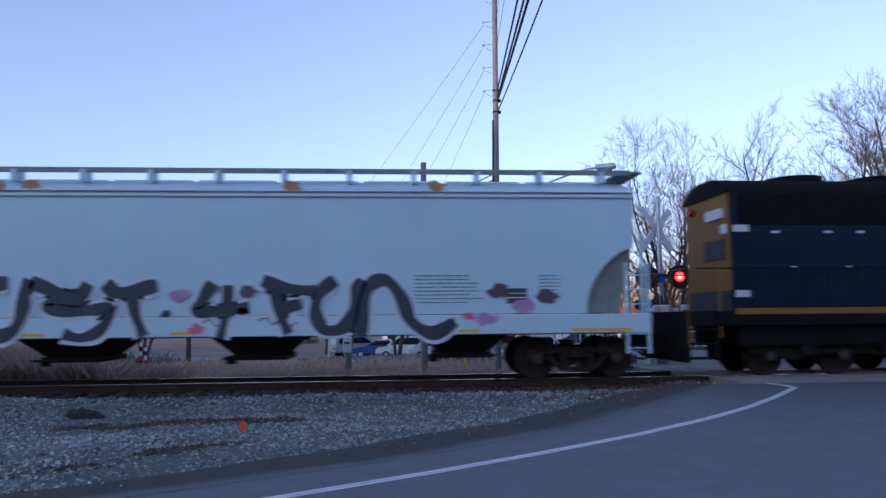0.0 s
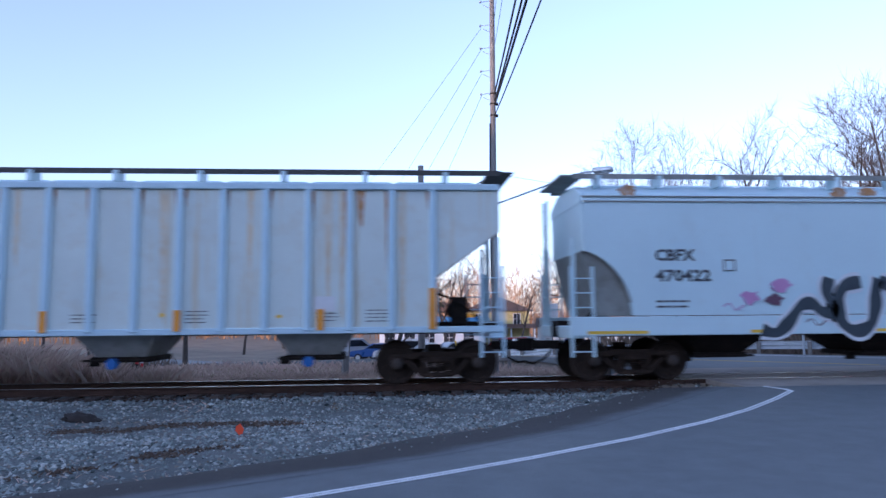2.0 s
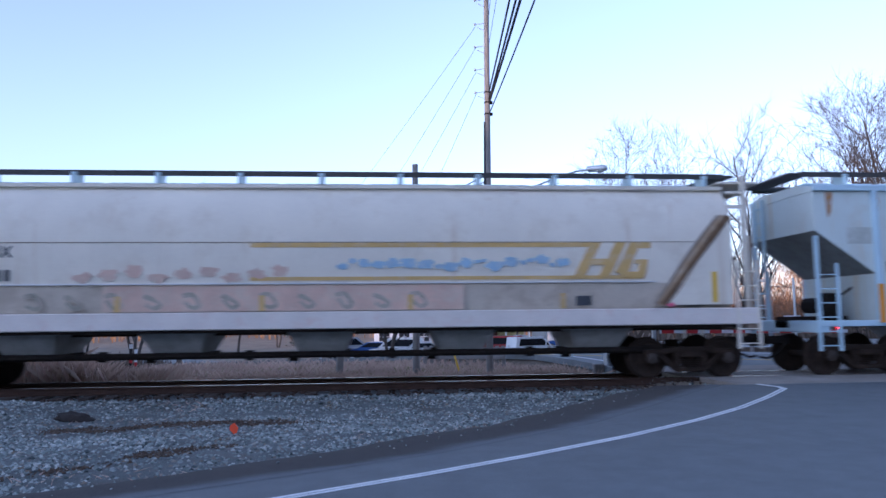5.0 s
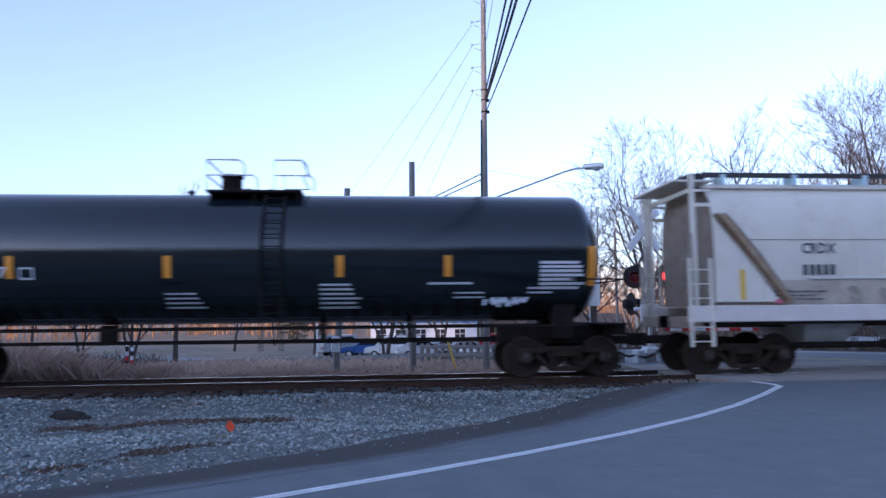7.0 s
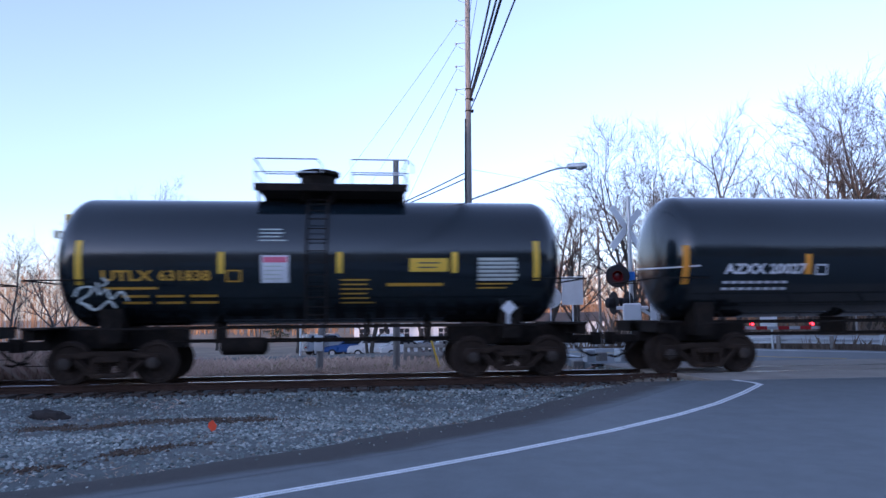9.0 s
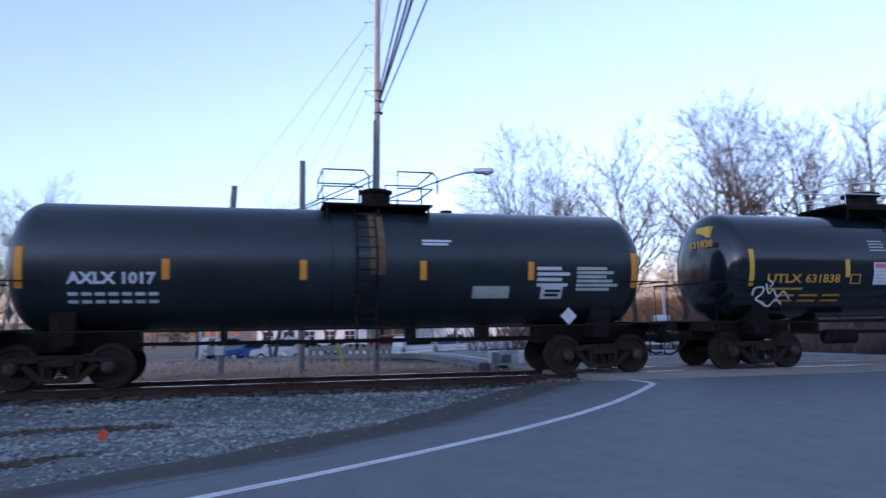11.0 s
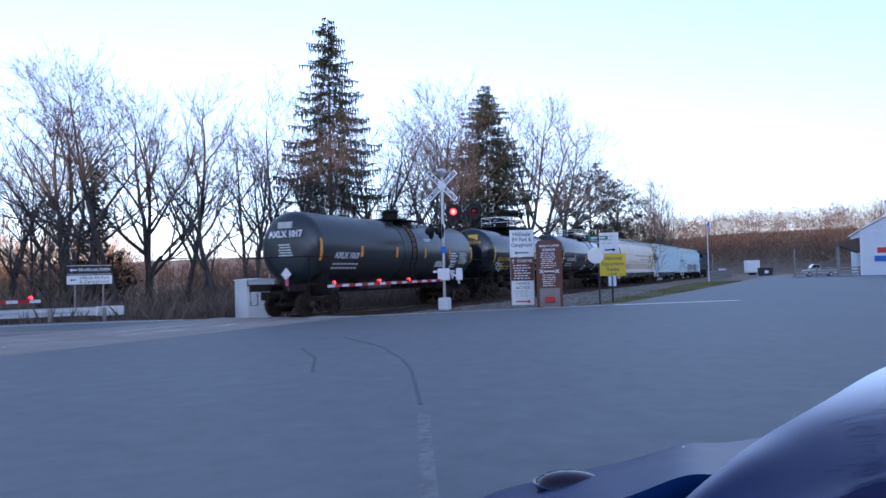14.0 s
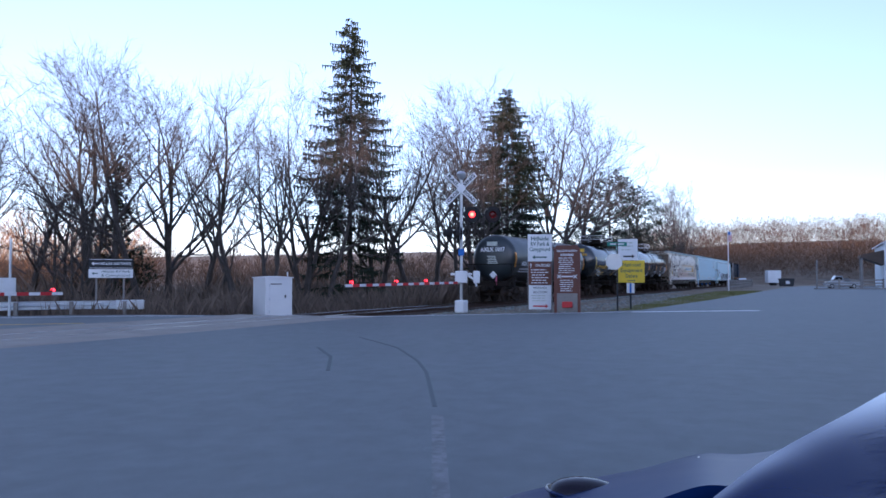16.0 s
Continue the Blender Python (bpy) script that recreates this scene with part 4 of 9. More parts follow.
    word("S", [[(602, 498), (640, 514), (680, 528), (698, 502)], [(690, 532), (650, 528), (632, 542), (668, 552), (706, 548), (738, 546), (720, 582), (688, 596), (660, 588)]], 0.26)
    word("T", [[(726, 502), (746, 518), (784, 512), (812, 506)], [(770, 514), (776, 552), (792, 594)]], 0.28)
    word("4", [[(906, 502), (890, 530), (880, 550), (912, 552), (968, 546)], [(932, 506), (930, 550), (920, 600)]], 0.25)
    word("F", [[(990, 498), (1030, 512), (1082, 518)], [(1012, 508), (1018, 550), (1036, 592)], [(1022, 548), (1058, 540)]], 0.26)
    word("U", [[(1116, 498), (1090, 520), (1082, 556), (1098, 586), (1130, 582), (1148, 552), (1154, 516), (1164, 498)]], 0.27)
    word("N", [[(1160, 596), (1164, 548), (1176, 508), (1206, 500), (1232, 532), (1248, 572), (1286, 594), (1326, 574)]], 0.28)
    for k, (a, c) in enumerate(((828, 556), (958, 552))):
        part("graffiti_dot", blot(gx(a), gz(c), 0.10, -1.556, 60 + k), SPRAY_BLACK, car, "black sprayed dot")
    for k, (a, c, r, m) in enumerate(((410, 505, 0.19, SPRAY_PINK), (352, 528, 0.18, SPRAY_PINK), (398, 534, 0.16, SPRAY_MAROON), (852, 522, 0.17, SPRAY_PINK), (965, 516, 0.15, SPRAY_MAROON),
                                      (1405, 520, 0.2, SPRAY_MAROON), (1450, 545, 0.2, SPRAY_PINK), (1490, 530, 0.2, SPRAY_MAROON), (1380, 570, 0.17, SPRAY_PINK), (1350, 565, 0.12, HOT_PINK), (880, 585, 0.14, HOT_PINK))):
        part("spray_blot", blot(gx(a), gz(c), r, -1.5535, 70 + k), m, car, "pink and maroon spray blot")
    for k, (a, c) in enumerate(((300, 545), (455, 575), (890, 572), (985, 570), (1010, 575))):
        part("spray_tag", ribbon([(gx(a), gz(c)), (gx(a + 12), gz(c - 6)), (gx(a + 24), gz(c + 6)), (gx(a + 40), gz(c - 3))], 0.025, -1.5535), SPRAY_MAROON if k else SPRAY_PINK, car, "thin sprayed tag")
    return car, H


# covered hopper with outside posts, rust-streaked
def ribbed_hopper():
    car = thing("covered_hopper", "weathered grey covered hopper with outside posts and rust streaks", "hopper car", group="cars of the train")
    H = 10.4
    out = [(-10.3, 4.4), (-10.3, 3.42), (-8.85, 2.40), (-8.85, 1.2)]
    out = out + [(-x, z) for x, z in out[::-1]]
    bm = prism(bmesh.new(), out, -1.44, 1.44)
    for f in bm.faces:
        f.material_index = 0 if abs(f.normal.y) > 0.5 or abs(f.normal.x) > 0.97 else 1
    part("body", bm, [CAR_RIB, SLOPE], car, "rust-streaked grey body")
    part("roof", side_roof(10.32, 1.46, 4.42, 0.18, 0.8), CAR_RIB, car)
    rib = to_mesh("side_post", boxes((-0.075, 0.075, -0.065, 0.06, 1.22, 4.42), bevel=0.02), CAR_POST)
    for i in range(20):
        x = -8.79 + i * 0.925
        for s in (-1, 1):
            part("side_post", rib, None, car, at=pose(x, s * 1.46, 0))
    for s in (-1, 1):
        part("top_chord", boxes((-10.3, 10.3, s * 1.47 - 0.05, s * 1.47 + 0.05, 4.36, 4.5), bevel=0.015), CAR_POST, car)
        part("side_sill", boxes((-H, H, s * 1.44 - 0.05, s * 1.44 + 0.05, 1.16, 1.30), bevel=0.015), CAR_POST, car)
    part("centre_sill", boxes((-H, H, -0.3, 0.3, 1.12, 1.4)), UNDER, car)
    running_boards(car, 10.4, 4.88, [-9.3 + 1.84 * i for i in range(11)], GRATING)
    hopper_bays(car, (-6.5, -2.45, 1.85, 6.1), 1.7, 1.05, 1.16, 0.66, CHUTE, BLUE_CAP)
    for d in (-1, 1):
        end_platform(car, d, H, 1.22, CAR_POST, CAR_POST)
        add_truck(car, d * 8.9)
    add_couplers(car, H)
    y = 1.444
    for s, x, w in (("PL", -8.36, 0.42), ("CX", -7.55, 0.42)):
        lettering(s, 0.33, LETTER_BLACK, car, upright(x, -y, 2.54), bold=0.01, width=w)
    for s, x, w in (("46", -8.36, 0.42), ("42", -7.52, 0.42), ("2", -6.82, 0.18)):
        lettering(s, 0.30, LETTER_BLACK, car, upright(x, -y, 2.04), bold=0.01, width=w)
    for k, x in enumerate((-8.58, -7.75, -5.95, -3.1, 1.0, 3.4, 6.2, 7.3)):
        small_print(car, x, 1.62 + 0.06 * (k % 2), 0.55, 3 + k % 2, LETTER_BLACK, y, 0.08, 0.02, seed=11 + k)
    for x, z0, z1 in ((-6.97, 2.5, 2.98), (-6.0, 2.5, 3.0), (-4.15, 1.75, 2.35), (-5.0, 1.6, 2.0), (-9.5, 3.1, 3.5)):
        plate("faded_patch", car, x, x + 0.62, z0, z1, FADED_PAINT, y - 0.001, "darker repainted patch")
    plate("paper_placard", car, 6.15, 6.62, 1.65, 1.98, LETTER_WHITE, y, "white paper placard")
    for x, z1 in ((-8.79, 2.15), (-6.02, 1.7), (-3.24, 1.7), (0.46, 1.7), (3.24, 1.7), (6.3, 1.7), (8.76, 2.15)):
        plate("reflector", car, x - 0.075, x + 0.075, 1.24, z1, REFLECT, 1.527, "amber reflective strip")
    for k, x in enumerate((-6.4, -2.55, 5.4, 2.9)):
        part("sticker", blot(x, 1.55 if k < 3 else 1.6, 0.055, -y - 0.003, 5 + k), YELLOW, car, "small yellow sticker")
    rnd = random.Random(77)
    for i in range(20):                   # thin rust runs beside the posts, longest under the roof brackets
        x = -8.79 + i * 0.925 + rnd.choice((-0.11, 0.11))
        w, low = rnd.uniform(0.02, 0.05), rnd.choice((3.9, 3.6, 3.2, 2.4))
        part("rust_run", prism(bmesh.new(), [(x - w, 4.34), (x + w, 4.34), (x + w * 0.5, (4.34 + low) / 2), (x, low), (x - w * 0.4, (4.3 + low) / 2)], -y - 0.003, -y), RUST_SPOT, car, "thin orange rust run")
    for x, w, low in ((8.1, 0.10, 1.4), (6.75, 0.07, 1.35), (6.45, 0.10, 1.5), (4.75, 0.08, 2.2), (2.9, 0.12, 1.35), (-0.2, 0.07, 2.6), (-2.0, 0.09, 2.0), (-4.9, 0.06, 2.9)):
        part("rust_stain", prism(bmesh.new(), [(x - w, 4.34), (x + w, 4.34), (x + w * 0.8, 3.2), (x + w * 0.5, low), (x - w * 0.3, low + 0.3), (x - w * 0.7, 3.0)], -y - 0.002, -y), STREAK, car, "broad tan stain that runs down the side")
    for k, x in enumerate((-10.0, -6.0, -1.2, 3.1, 7.07)):
        part("rust_mark", prism(bmesh.new(), [(x, 4.34), (x + 0.2, 4.34), (x + 0.14, 3.9 - 0.1 * k), (x + 0.05, 3.7)], -y - 0.003, -y), RUST_SPOT, car, "rust run from the roof edge")
    return car, H


# covered hopper with rounded sides, cream and dusty
def round_hopper():
    car = thing("covered_hopper", "dusty cream round-sided covered hopper with faded yellow emblem", "hopper car", group="cars of the train")
    H = 10.1
    prof = [(-1.36, 1.62), (-1.47, 2.2), (-1.52, 2.9), (-1.50, 3.5), (-1.36, 4.1), (-1.08, 4.42), (-0.6, 4.56), (0.6, 4.56), (1.08, 4.42), (1.36, 4.1), (1.50, 3.5), (1.52, 2.9), (1.47, 2.2), (1.36, 1.62)]
    bm = prism(bmesh.new(), prof, -9.45, 9.45, axis="x")
    for f in bm.faces:
        f.material_index = 1 if abs(f.normal.x) < 0.5 and f.calc_center_median().z < 2.1 else 2 if abs(f.normal.x) > 0.5 else 0
    part("body", bm, [CAR_BEIGE, CAR_LOWER, CAR_GRIME], car, "cream body with rounded sides", smooth=True)
    for d in (-1, 1):
        for w, off, m in ((0.13, 0.0, RUST_BAND), (0.13, 0.12, RUST_WASH), (0.10, 0.23, CAR_GRIME)):
            bm = ribbon([(d * (9.4 - off), 3.75), (d * (8.55 - off), 2.72), (d * (7.75 - off * 0.6), 1.7)], w, -1.545 + off * 0.02)
            part("end_stain", bm, m, car, "rust-brown stain along the diagonal weld")
        part("rounded_panel", prism(bmesh.new(), [(d * 9.4, 3.6), (d * 9.44, 1.7), (d * 7.9, 1.7)], -1.526, -1.4), CAR_BEIGE, car)
    bm = bmesh.new()
    for s in (-1, 1):
        box(bm, -H, H, s * 1.46 - 0.05, s * 1.46 + 0.05, 1.24, 1.62, 0.02)
    part("side_sill", bm, CAR_SILL, car, "cream side sill rubbed to rusty pink")
    part("centre_sill", boxes((-H, H, -0.3, 0.3, 1.1, 1.4), (-9.6, 9.6, -1.42, -1.36, 1.17, 1.25)), UNDER, car)
    running_boards(car, 9.5, 4.80, [-9.0 + 1.8 * i for i in range(11)], GRATING)
    part("eave_rail", boxes((-9.45, 9.45, -1.2, -1.12, 4.42, 4.5), (-9.45, 9.45, 1.12, 1.2, 4.42, 4.5)), CAR_BEIGE, car)
    hopper_bays(car, (-6.4, -3.2, 0.0, 3.2, 6.4), 1.5, 1.0, 1.22, 0.70, CHUTE, None)
    bm = bmesh.new()
    tube(bm, [(-7.6, -0.8, 0.66), (7.6, -0.8, 0.66)], 0.075, 8)
    for x in (-7.6, -4.8, -1.6, 1.6, 4.8, 7.6):
        lathe(bm, [(x - 0.09, 0.12), (x + 0.09, 0.12)], "x", (0, -0.8, 0.66), 10)
    part("unloading_pipe", bm, UNDER, car, "dark unloading pipe under the bays")
    for d in (-1, 1):
        end_platform(car, d, H, 1.3, CAR_GRIME, CAR_BEIGE)
        bm = bmesh.new()
        for s in (-1, 1):                    # tall end frame with its cage under the walkway
            box(bm, d * 9.86 - 0.05, d * 9.86 + 0.05, s * 1.36 - 0.05, s * 1.36 + 0.05, 1.3, 4.72)
            box(bm, min(d * 9.4, d * 9.9), max(d * 9.4, d * 9.9), s * 1.36 - 0.03, s * 1.36 + 0.03, 3.95, 4.03)
            box(bm, min(d * 9.4, d * 9.9), max(d * 9.4, d * 9.9), s * 1.36 - 0.03, s * 1.36 + 0.03, 4.3, 4.36)
        box(bm, d * 9.86 - 0.04, d * 9.86 + 0.04, -1.36, 1.36, 4.3, 4.4)
        box(bm, min(d * 9.3, d * 10.3), max(d * 9.3, d * 10.3), -1.3, 1.3, 4.55, 4.6)
        part("end_frame", bm, CAR_BEIGE, car, "cream end frame carrying the roof platform")
        add_truck(car, d * 8.55)
    add_couplers(car, H)
    y = 1.522
    # the faded emblem: two long bands that run into two slanted block letters
    plate("emblem_band", car, -1.5, 6.15, 3.03, 3.13, FADED_YELLOW, y, "faded ochre band")
    plate("emblem_band", car, -1.5, 7.35, 2.30, 2.38, FADED_YELLOW, y - 0.02, "faded ochre band")
    strokes = ([(5.7, 2.34), (5.95, 2.34), (6.36, 3.13), (6.11, 3.13)], [(6.28, 2.34), (6.53, 2.34), (6.94, 3.13), (6.69, 3.13)], [(6.0, 2.62), (6.66, 2.62), (6.72, 2.76), (6.08, 2.76)],
               [(6.86, 2.34), (7.35, 2.34), (7.37, 2.46), (6.96, 2.46), (7.22, 3.0), (7.5, 3.0), (7.52, 3.13), (7.04, 3.13), (6.68, 2.46)], [(7.2, 2.4), (7.38, 2.4), (7.44, 2.74), (7.14, 2.74), (7.12, 2.64), (7.24, 2.64)])
    for k, p in enumerate(strokes):
        part("emblem_letter", prism(bmesh.new(), p, -y - 0.005 - 0.0015 * k, -1.4), FADED_YELLOW, car, "slanted ochre block letter stroke")
    rnd = random.Random(41)
    x = 0.4
    while x < 5.4:
        w = rnd.uniform(0.12, 0.4)
        part("emblem_dash", blot(x + w / 2, 2.62 + rnd.uniform(-0.05, 0.12), w * 0.42, -y - 0.004, int(x * 10)), FADED_BLUE, car, "faded pale blue emblem lettering")
        x += w * 1.1
    part("body_seam", boxes((-7.2, 7.6, -y - 0.006, -1.4, 2.225, 2.245)), LETTER_WHITE, car, "bright seam along the body")
    part("upper_seam", boxes((-9.0, 9.0, -y - 0.005, -1.4, 3.14, 3.15)), RUST_BAND, car)
    lettering("CRDX", 0.34, LETTER_BLACK, car, upright(-6.9, -y, 2.93), bold=0.008, width=0.85)
    part("small_print", boxes(*[(-7.28 + 0.17 * i, -7.2 + 0.17 * i, -y - 0.004, -1.45, 2.32, 2.56) for i in range(5)]), LETTER_BLACK, car, "worn black number, not legible")
    small_print(car, -8.0, 1.95, 1.3, 3, LETTER_BLACK, y - 0.06, 0.09, 0.03, seed=22)
    small_print(car, 8.1, 2.0, 0.7, 5, LETTER_BLACK, y - 0.06, 0.08, 0.02, seed=23)
    for k in range(9):
        part("red_rub", blot(-5.0 + k * 0.52, 2.38 + 0.07 * (k % 3), 0.15, -1.512, 90 + k), FADED_RED, car, "faded red spray")
    plate("red_band", car, -4.6, 3.2, 1.64, 2.2, FADED_RED, 1.475, "faded red sprayed band")
    for k in range(11):
        x = -6.2 + k * 0.82
        part("sprayed_letter", ribbon([(x, 1.98), (x + 0.2, 2.0 - 0.1 * (k % 2)), (x + 0.34, 1.78), (x + 0.2, 1.72), (x + 0.05, 1.8 + 0.05 * (k % 3))], 0.09, -1.483), FADED_GREEN, car, "dull green sprayed letter")
    for x, z0, z1 in ((-8.8, 1.75, 2.45), (-4.29, 1.64, 1.98), (-1.24, 1.64, 1.98), (2.0, 1.64, 1.98), (5.45, 1.64, 1.98), (9.0, 1.75, 2.45)):
        plate("reflector", car, x - 0.06, x + 0.06, z0, z1, YELLOW if abs(x) > 8 else FADED_YELLOW, 1.532 if abs(x) > 8 else 1.485, "yellow reflective strip")
    plate("data_plate", car, 5.75, 6.1, 1.7, 1.92, LETTER_BLACK, 1.49)
    part("pink_mark", blot(-7.95, 1.70, 0.07, -1.54, 3), HOT_PINK, car)
    part("pink_mark", blot(7.95, 1.70, 0.07, -1.54, 4), HOT_PINK, car)
    return car, H


def tank_car(label, half, R, zc, truck_x, shell_mat, dome, bands=()):
    """A tank car: shell with dished heads on stub sills, trucks, bolsters, ladder, platform. dome: x of the platform's two ends."""
    car = thing("tank_car", label, "tank car", group="cars of the train")
    L = half
    head = 0.62
    prof = [(-L + head * (1 - math.cos(a)), max(0.02, R * math.sin(a) ** 0.72)) for a in [k * math.pi / 2 / 9 for k in range(10)]]
    prof += [(-p[0], p[1]) for p in prof[::-1]]
    bm = lathe(bmesh.new(), prof, "x", (0, 0, zc), 56)
    part("tank_shell", bm, shell_mat, car, smooth=True)
    for a, c, extra in bands:
        part("jacket_band", lathe(bmesh.new(), [(a, R), (a + 0.01, R + extra), (c - 0.01, R + extra), (c, R)], "x", (0, 0, zc), 56), shell_mat, car, "thicker jacket section", smooth=True)
    for d in (-1, 1):
        bm = bmesh.new()
        x = d * truck_x
        box(bm, min(x - d * 1.4, d * (L + 0.42)), max(x - d * 1.4, d * (L + 0.42)), -0.32, 0.32, 0.74, 1.22, 0.02)
        box(bm, d * (L + 0.3) - 0.12, d * (L + 0.3) + 0.12, -1.35, 1.35, 0.98, 1.24, 0.02)
        for s in (-1, 1):
            prism(bm, [(x - 0.28, zc - R * 0.55), (x + 0.28, zc - R * 0.55), (x + 0.2, 0.9), (x - 0.2, 0.9)], s * 0.45, s * 1.0)
        part("stub_sill", bm, UNDER, car, "black sill and saddle under the tank")
        bm = bmesh.new()
        box(bm, min(d * (L - 0.15), d * (L + 0.42)), max(d * (L - 0.15), d * (L + 0.42)), -1.45, 1.45, 1.2, 1.25, 0.01)
        for s in (-1, 1):
            tube(bm, [(d * (L + 0.38), s * 1.45, 1.24), (d * (L + 0.38), s * 1.45, 2.25), (d * (L - 0.9), s * 1.45, 2.25)], 0.02, 6)
            tube(bm, [(d * (L + 0.3), s * 1.38, 1.1), (d * (L + 0.3), s * 1.38, 0.45), (d * (L - 0.1), s * 1.38, 0.45), (d * (L - 0.1), s * 1.38, 1.1)], 0.02, 6)
        tube(bm, [(d * (L + 0.4), -1.45, 2.25), (d * (L + 0.4), 1.45, 2.25)], 0.02, 6)
        part("end_platform", bm, UNDER, car, "end platform with safety rails")
        add_truck(car, x)
    bm = bmesh.new()
    for s in (-1, 1):
        tube(bm, [(-L + 0.6, s * 1.4, 1.20), (L - 0.6, s * 1.4, 1.20)], 0.028, 6)
        for k in range(int(L)):
            x = -L + 1.3 + k * 2 * (L - 1.3) / max(1, int(L) - 1)
            tube(bm, [(x, s * 1.4, 1.2), (x, s * 0.95, 1.45)], 0.018, 5)
    box(bm, -L + 1.5, L - 1.5, -0.04, 0.04, 0.86, 0.93)
    for x in (-L * 0.4, L * 0.2, L * 0.45):
        box(bm, x - 0.05, x + 0.05, -0.5, 0.5, 0.85, 1.3)
    tube(bm, [(-L + 2, -0.7, 0.9), (L - 2, -0.7, 0.86)], 0.025, 5)
    part("side_rail", bm, UNDER, car, "handrail and rigging along the tank's foot")
    add_couplers(car, L + 0.42)
    return car


def tank_ladder(car, x, R, zc, z_top, material):
    bm = bmesh.new()
    for s in (-1, 1):
        pts = []
        for k in range(12):
            a = -0.45 + k * (math.pi / 2 + 0.35) / 11
            pts.append((x + s * 0.22, -(R + 0.13) * math.cos(a), zc + (R + 0.13) * math.sin(a)))
        tube(bm, [(x + s * 0.22, -1.42, 0.72)] + pts, 0.024, 5)
    for k in range(14):
        a = -0.9 + k * 0.165
        y, z = -(R + 0.13) * math.cos(max(a, -0.45)), zc + (R + 0.13) * math.sin(a)
        tube(bm, [(x - 0.22, y, z), (x + 0.22, y, z)], 0.014, 5)
    part("ladder", bm, material, car, "ladder up the tank's side")


def railing(car, x0, x1, z, h, material, r=0.02):
    """Two hoops of tube over the roof platform."""
    m = (x0 + x1) / 2
    for a, c in ((x0, m - 0.35), (m + 0.45, x1)):
        for s in (-0.9, 0.9):
            bm = bmesh.new()
            tube(bm, [(a, s, z), (a, s, z + h), (c, s, z + h), (c + 0.12, s, z + h - 0.12), (c + 0.12, s, z + 0.3)], r, 6)
            tube(bm, [(a, s, z + h * 0.5), (c, s, z + h * 0.5)], r * 0.8, 5)
            part("safety_railing", bm, material, car, "tubular safety railing")
    for a in (x0, x1):
        for k in (0.5, 1.0):
            part("cross_rail", tube(bmesh.new(), [(a, -0.9, z + h * k), (a, 0.9, z + h * k)], r * 0.9, 6), material, car)


def on_shell(car, name, x0, x1, z0, z1, R, zc, material, label="", lift=0.008):
    """A marking that follows the round of the tank on the side that faces the road."""
    bm = bmesh.new()
    n = max(2, int((z1 - z0) / 0.08) + 1)
    rows = []
    for k in range(n + 1):
        z = z0 + (z1 - z0) * k / n
        y = -math.sqrt(max(0.01, (R + lift) ** 2 - (z - zc) ** 2))
        rows.append((bm.verts.new((x0, y, z)), bm.verts.new((x1, y, z))))
    for a, c in zip(rows, rows[1:]):
        bm.faces.new((a[0], a[1], c[1], c[0]))
    r = bmesh.ops.extrude_face_region(bm, geom=bm.faces[:])
    for v in r["geom"]:
        if isinstance(v, bmesh.types.BMVert):
            v.co.y += 0.006
    bmesh.ops.recalc_face_normals(bm, faces=bm.faces[:])
    return part(name, bm, material, car, label)


def shell_text(car, text, size, x, z, R, zc, material, width=None, bold=0.0):
    s = (z - zc) / (R + 0.012)
    y = -(R + 0.012) * math.sqrt(max(0.0, 1 - s * s))
    tilt = -math.degrees(math.asin(s))
    return lettering(text, size, material, car, pose(x, y, z, 90 + tilt, 0, 0), width=width, bold=bold)


def shell_print(car, x, z, w, rows, R, zc, material, gap=0.1, h=0.05, seed=1):
    rnd = random.Random(seed)
    for r in range(rows):
        zz = z - r * gap
        on_shell(car, "print_line", x, x + w * rnd.uniform(0.7, 1.0), zz - h, zz, R, zc, material, "line of small stencilled print")


def platform(car, x0, x1, z, material, skirt=0.0):
    bm = bmesh.new()
    box(bm, x0, x1, -0.95, 0.95, z, z + 0.06, 0.01)
    if skirt:
        for s in (-1, 1):
            box(bm, x0, x1, s * 0.95 - 0.03, s * 0.95 + 0.03, z - skirt, z + 0.02, 0.01)
    for x in (x0 + 0.1, (x0 + x1) / 2, x1 - 0.1):
        for s in (-1, 1):
            tube(bm, [(x, s * 0.9, z), (x, s * 0.8, z - 0.4)], 0.03, 5)
    part("roof_platform", bm, material, car, "steel platform on top of the tank")


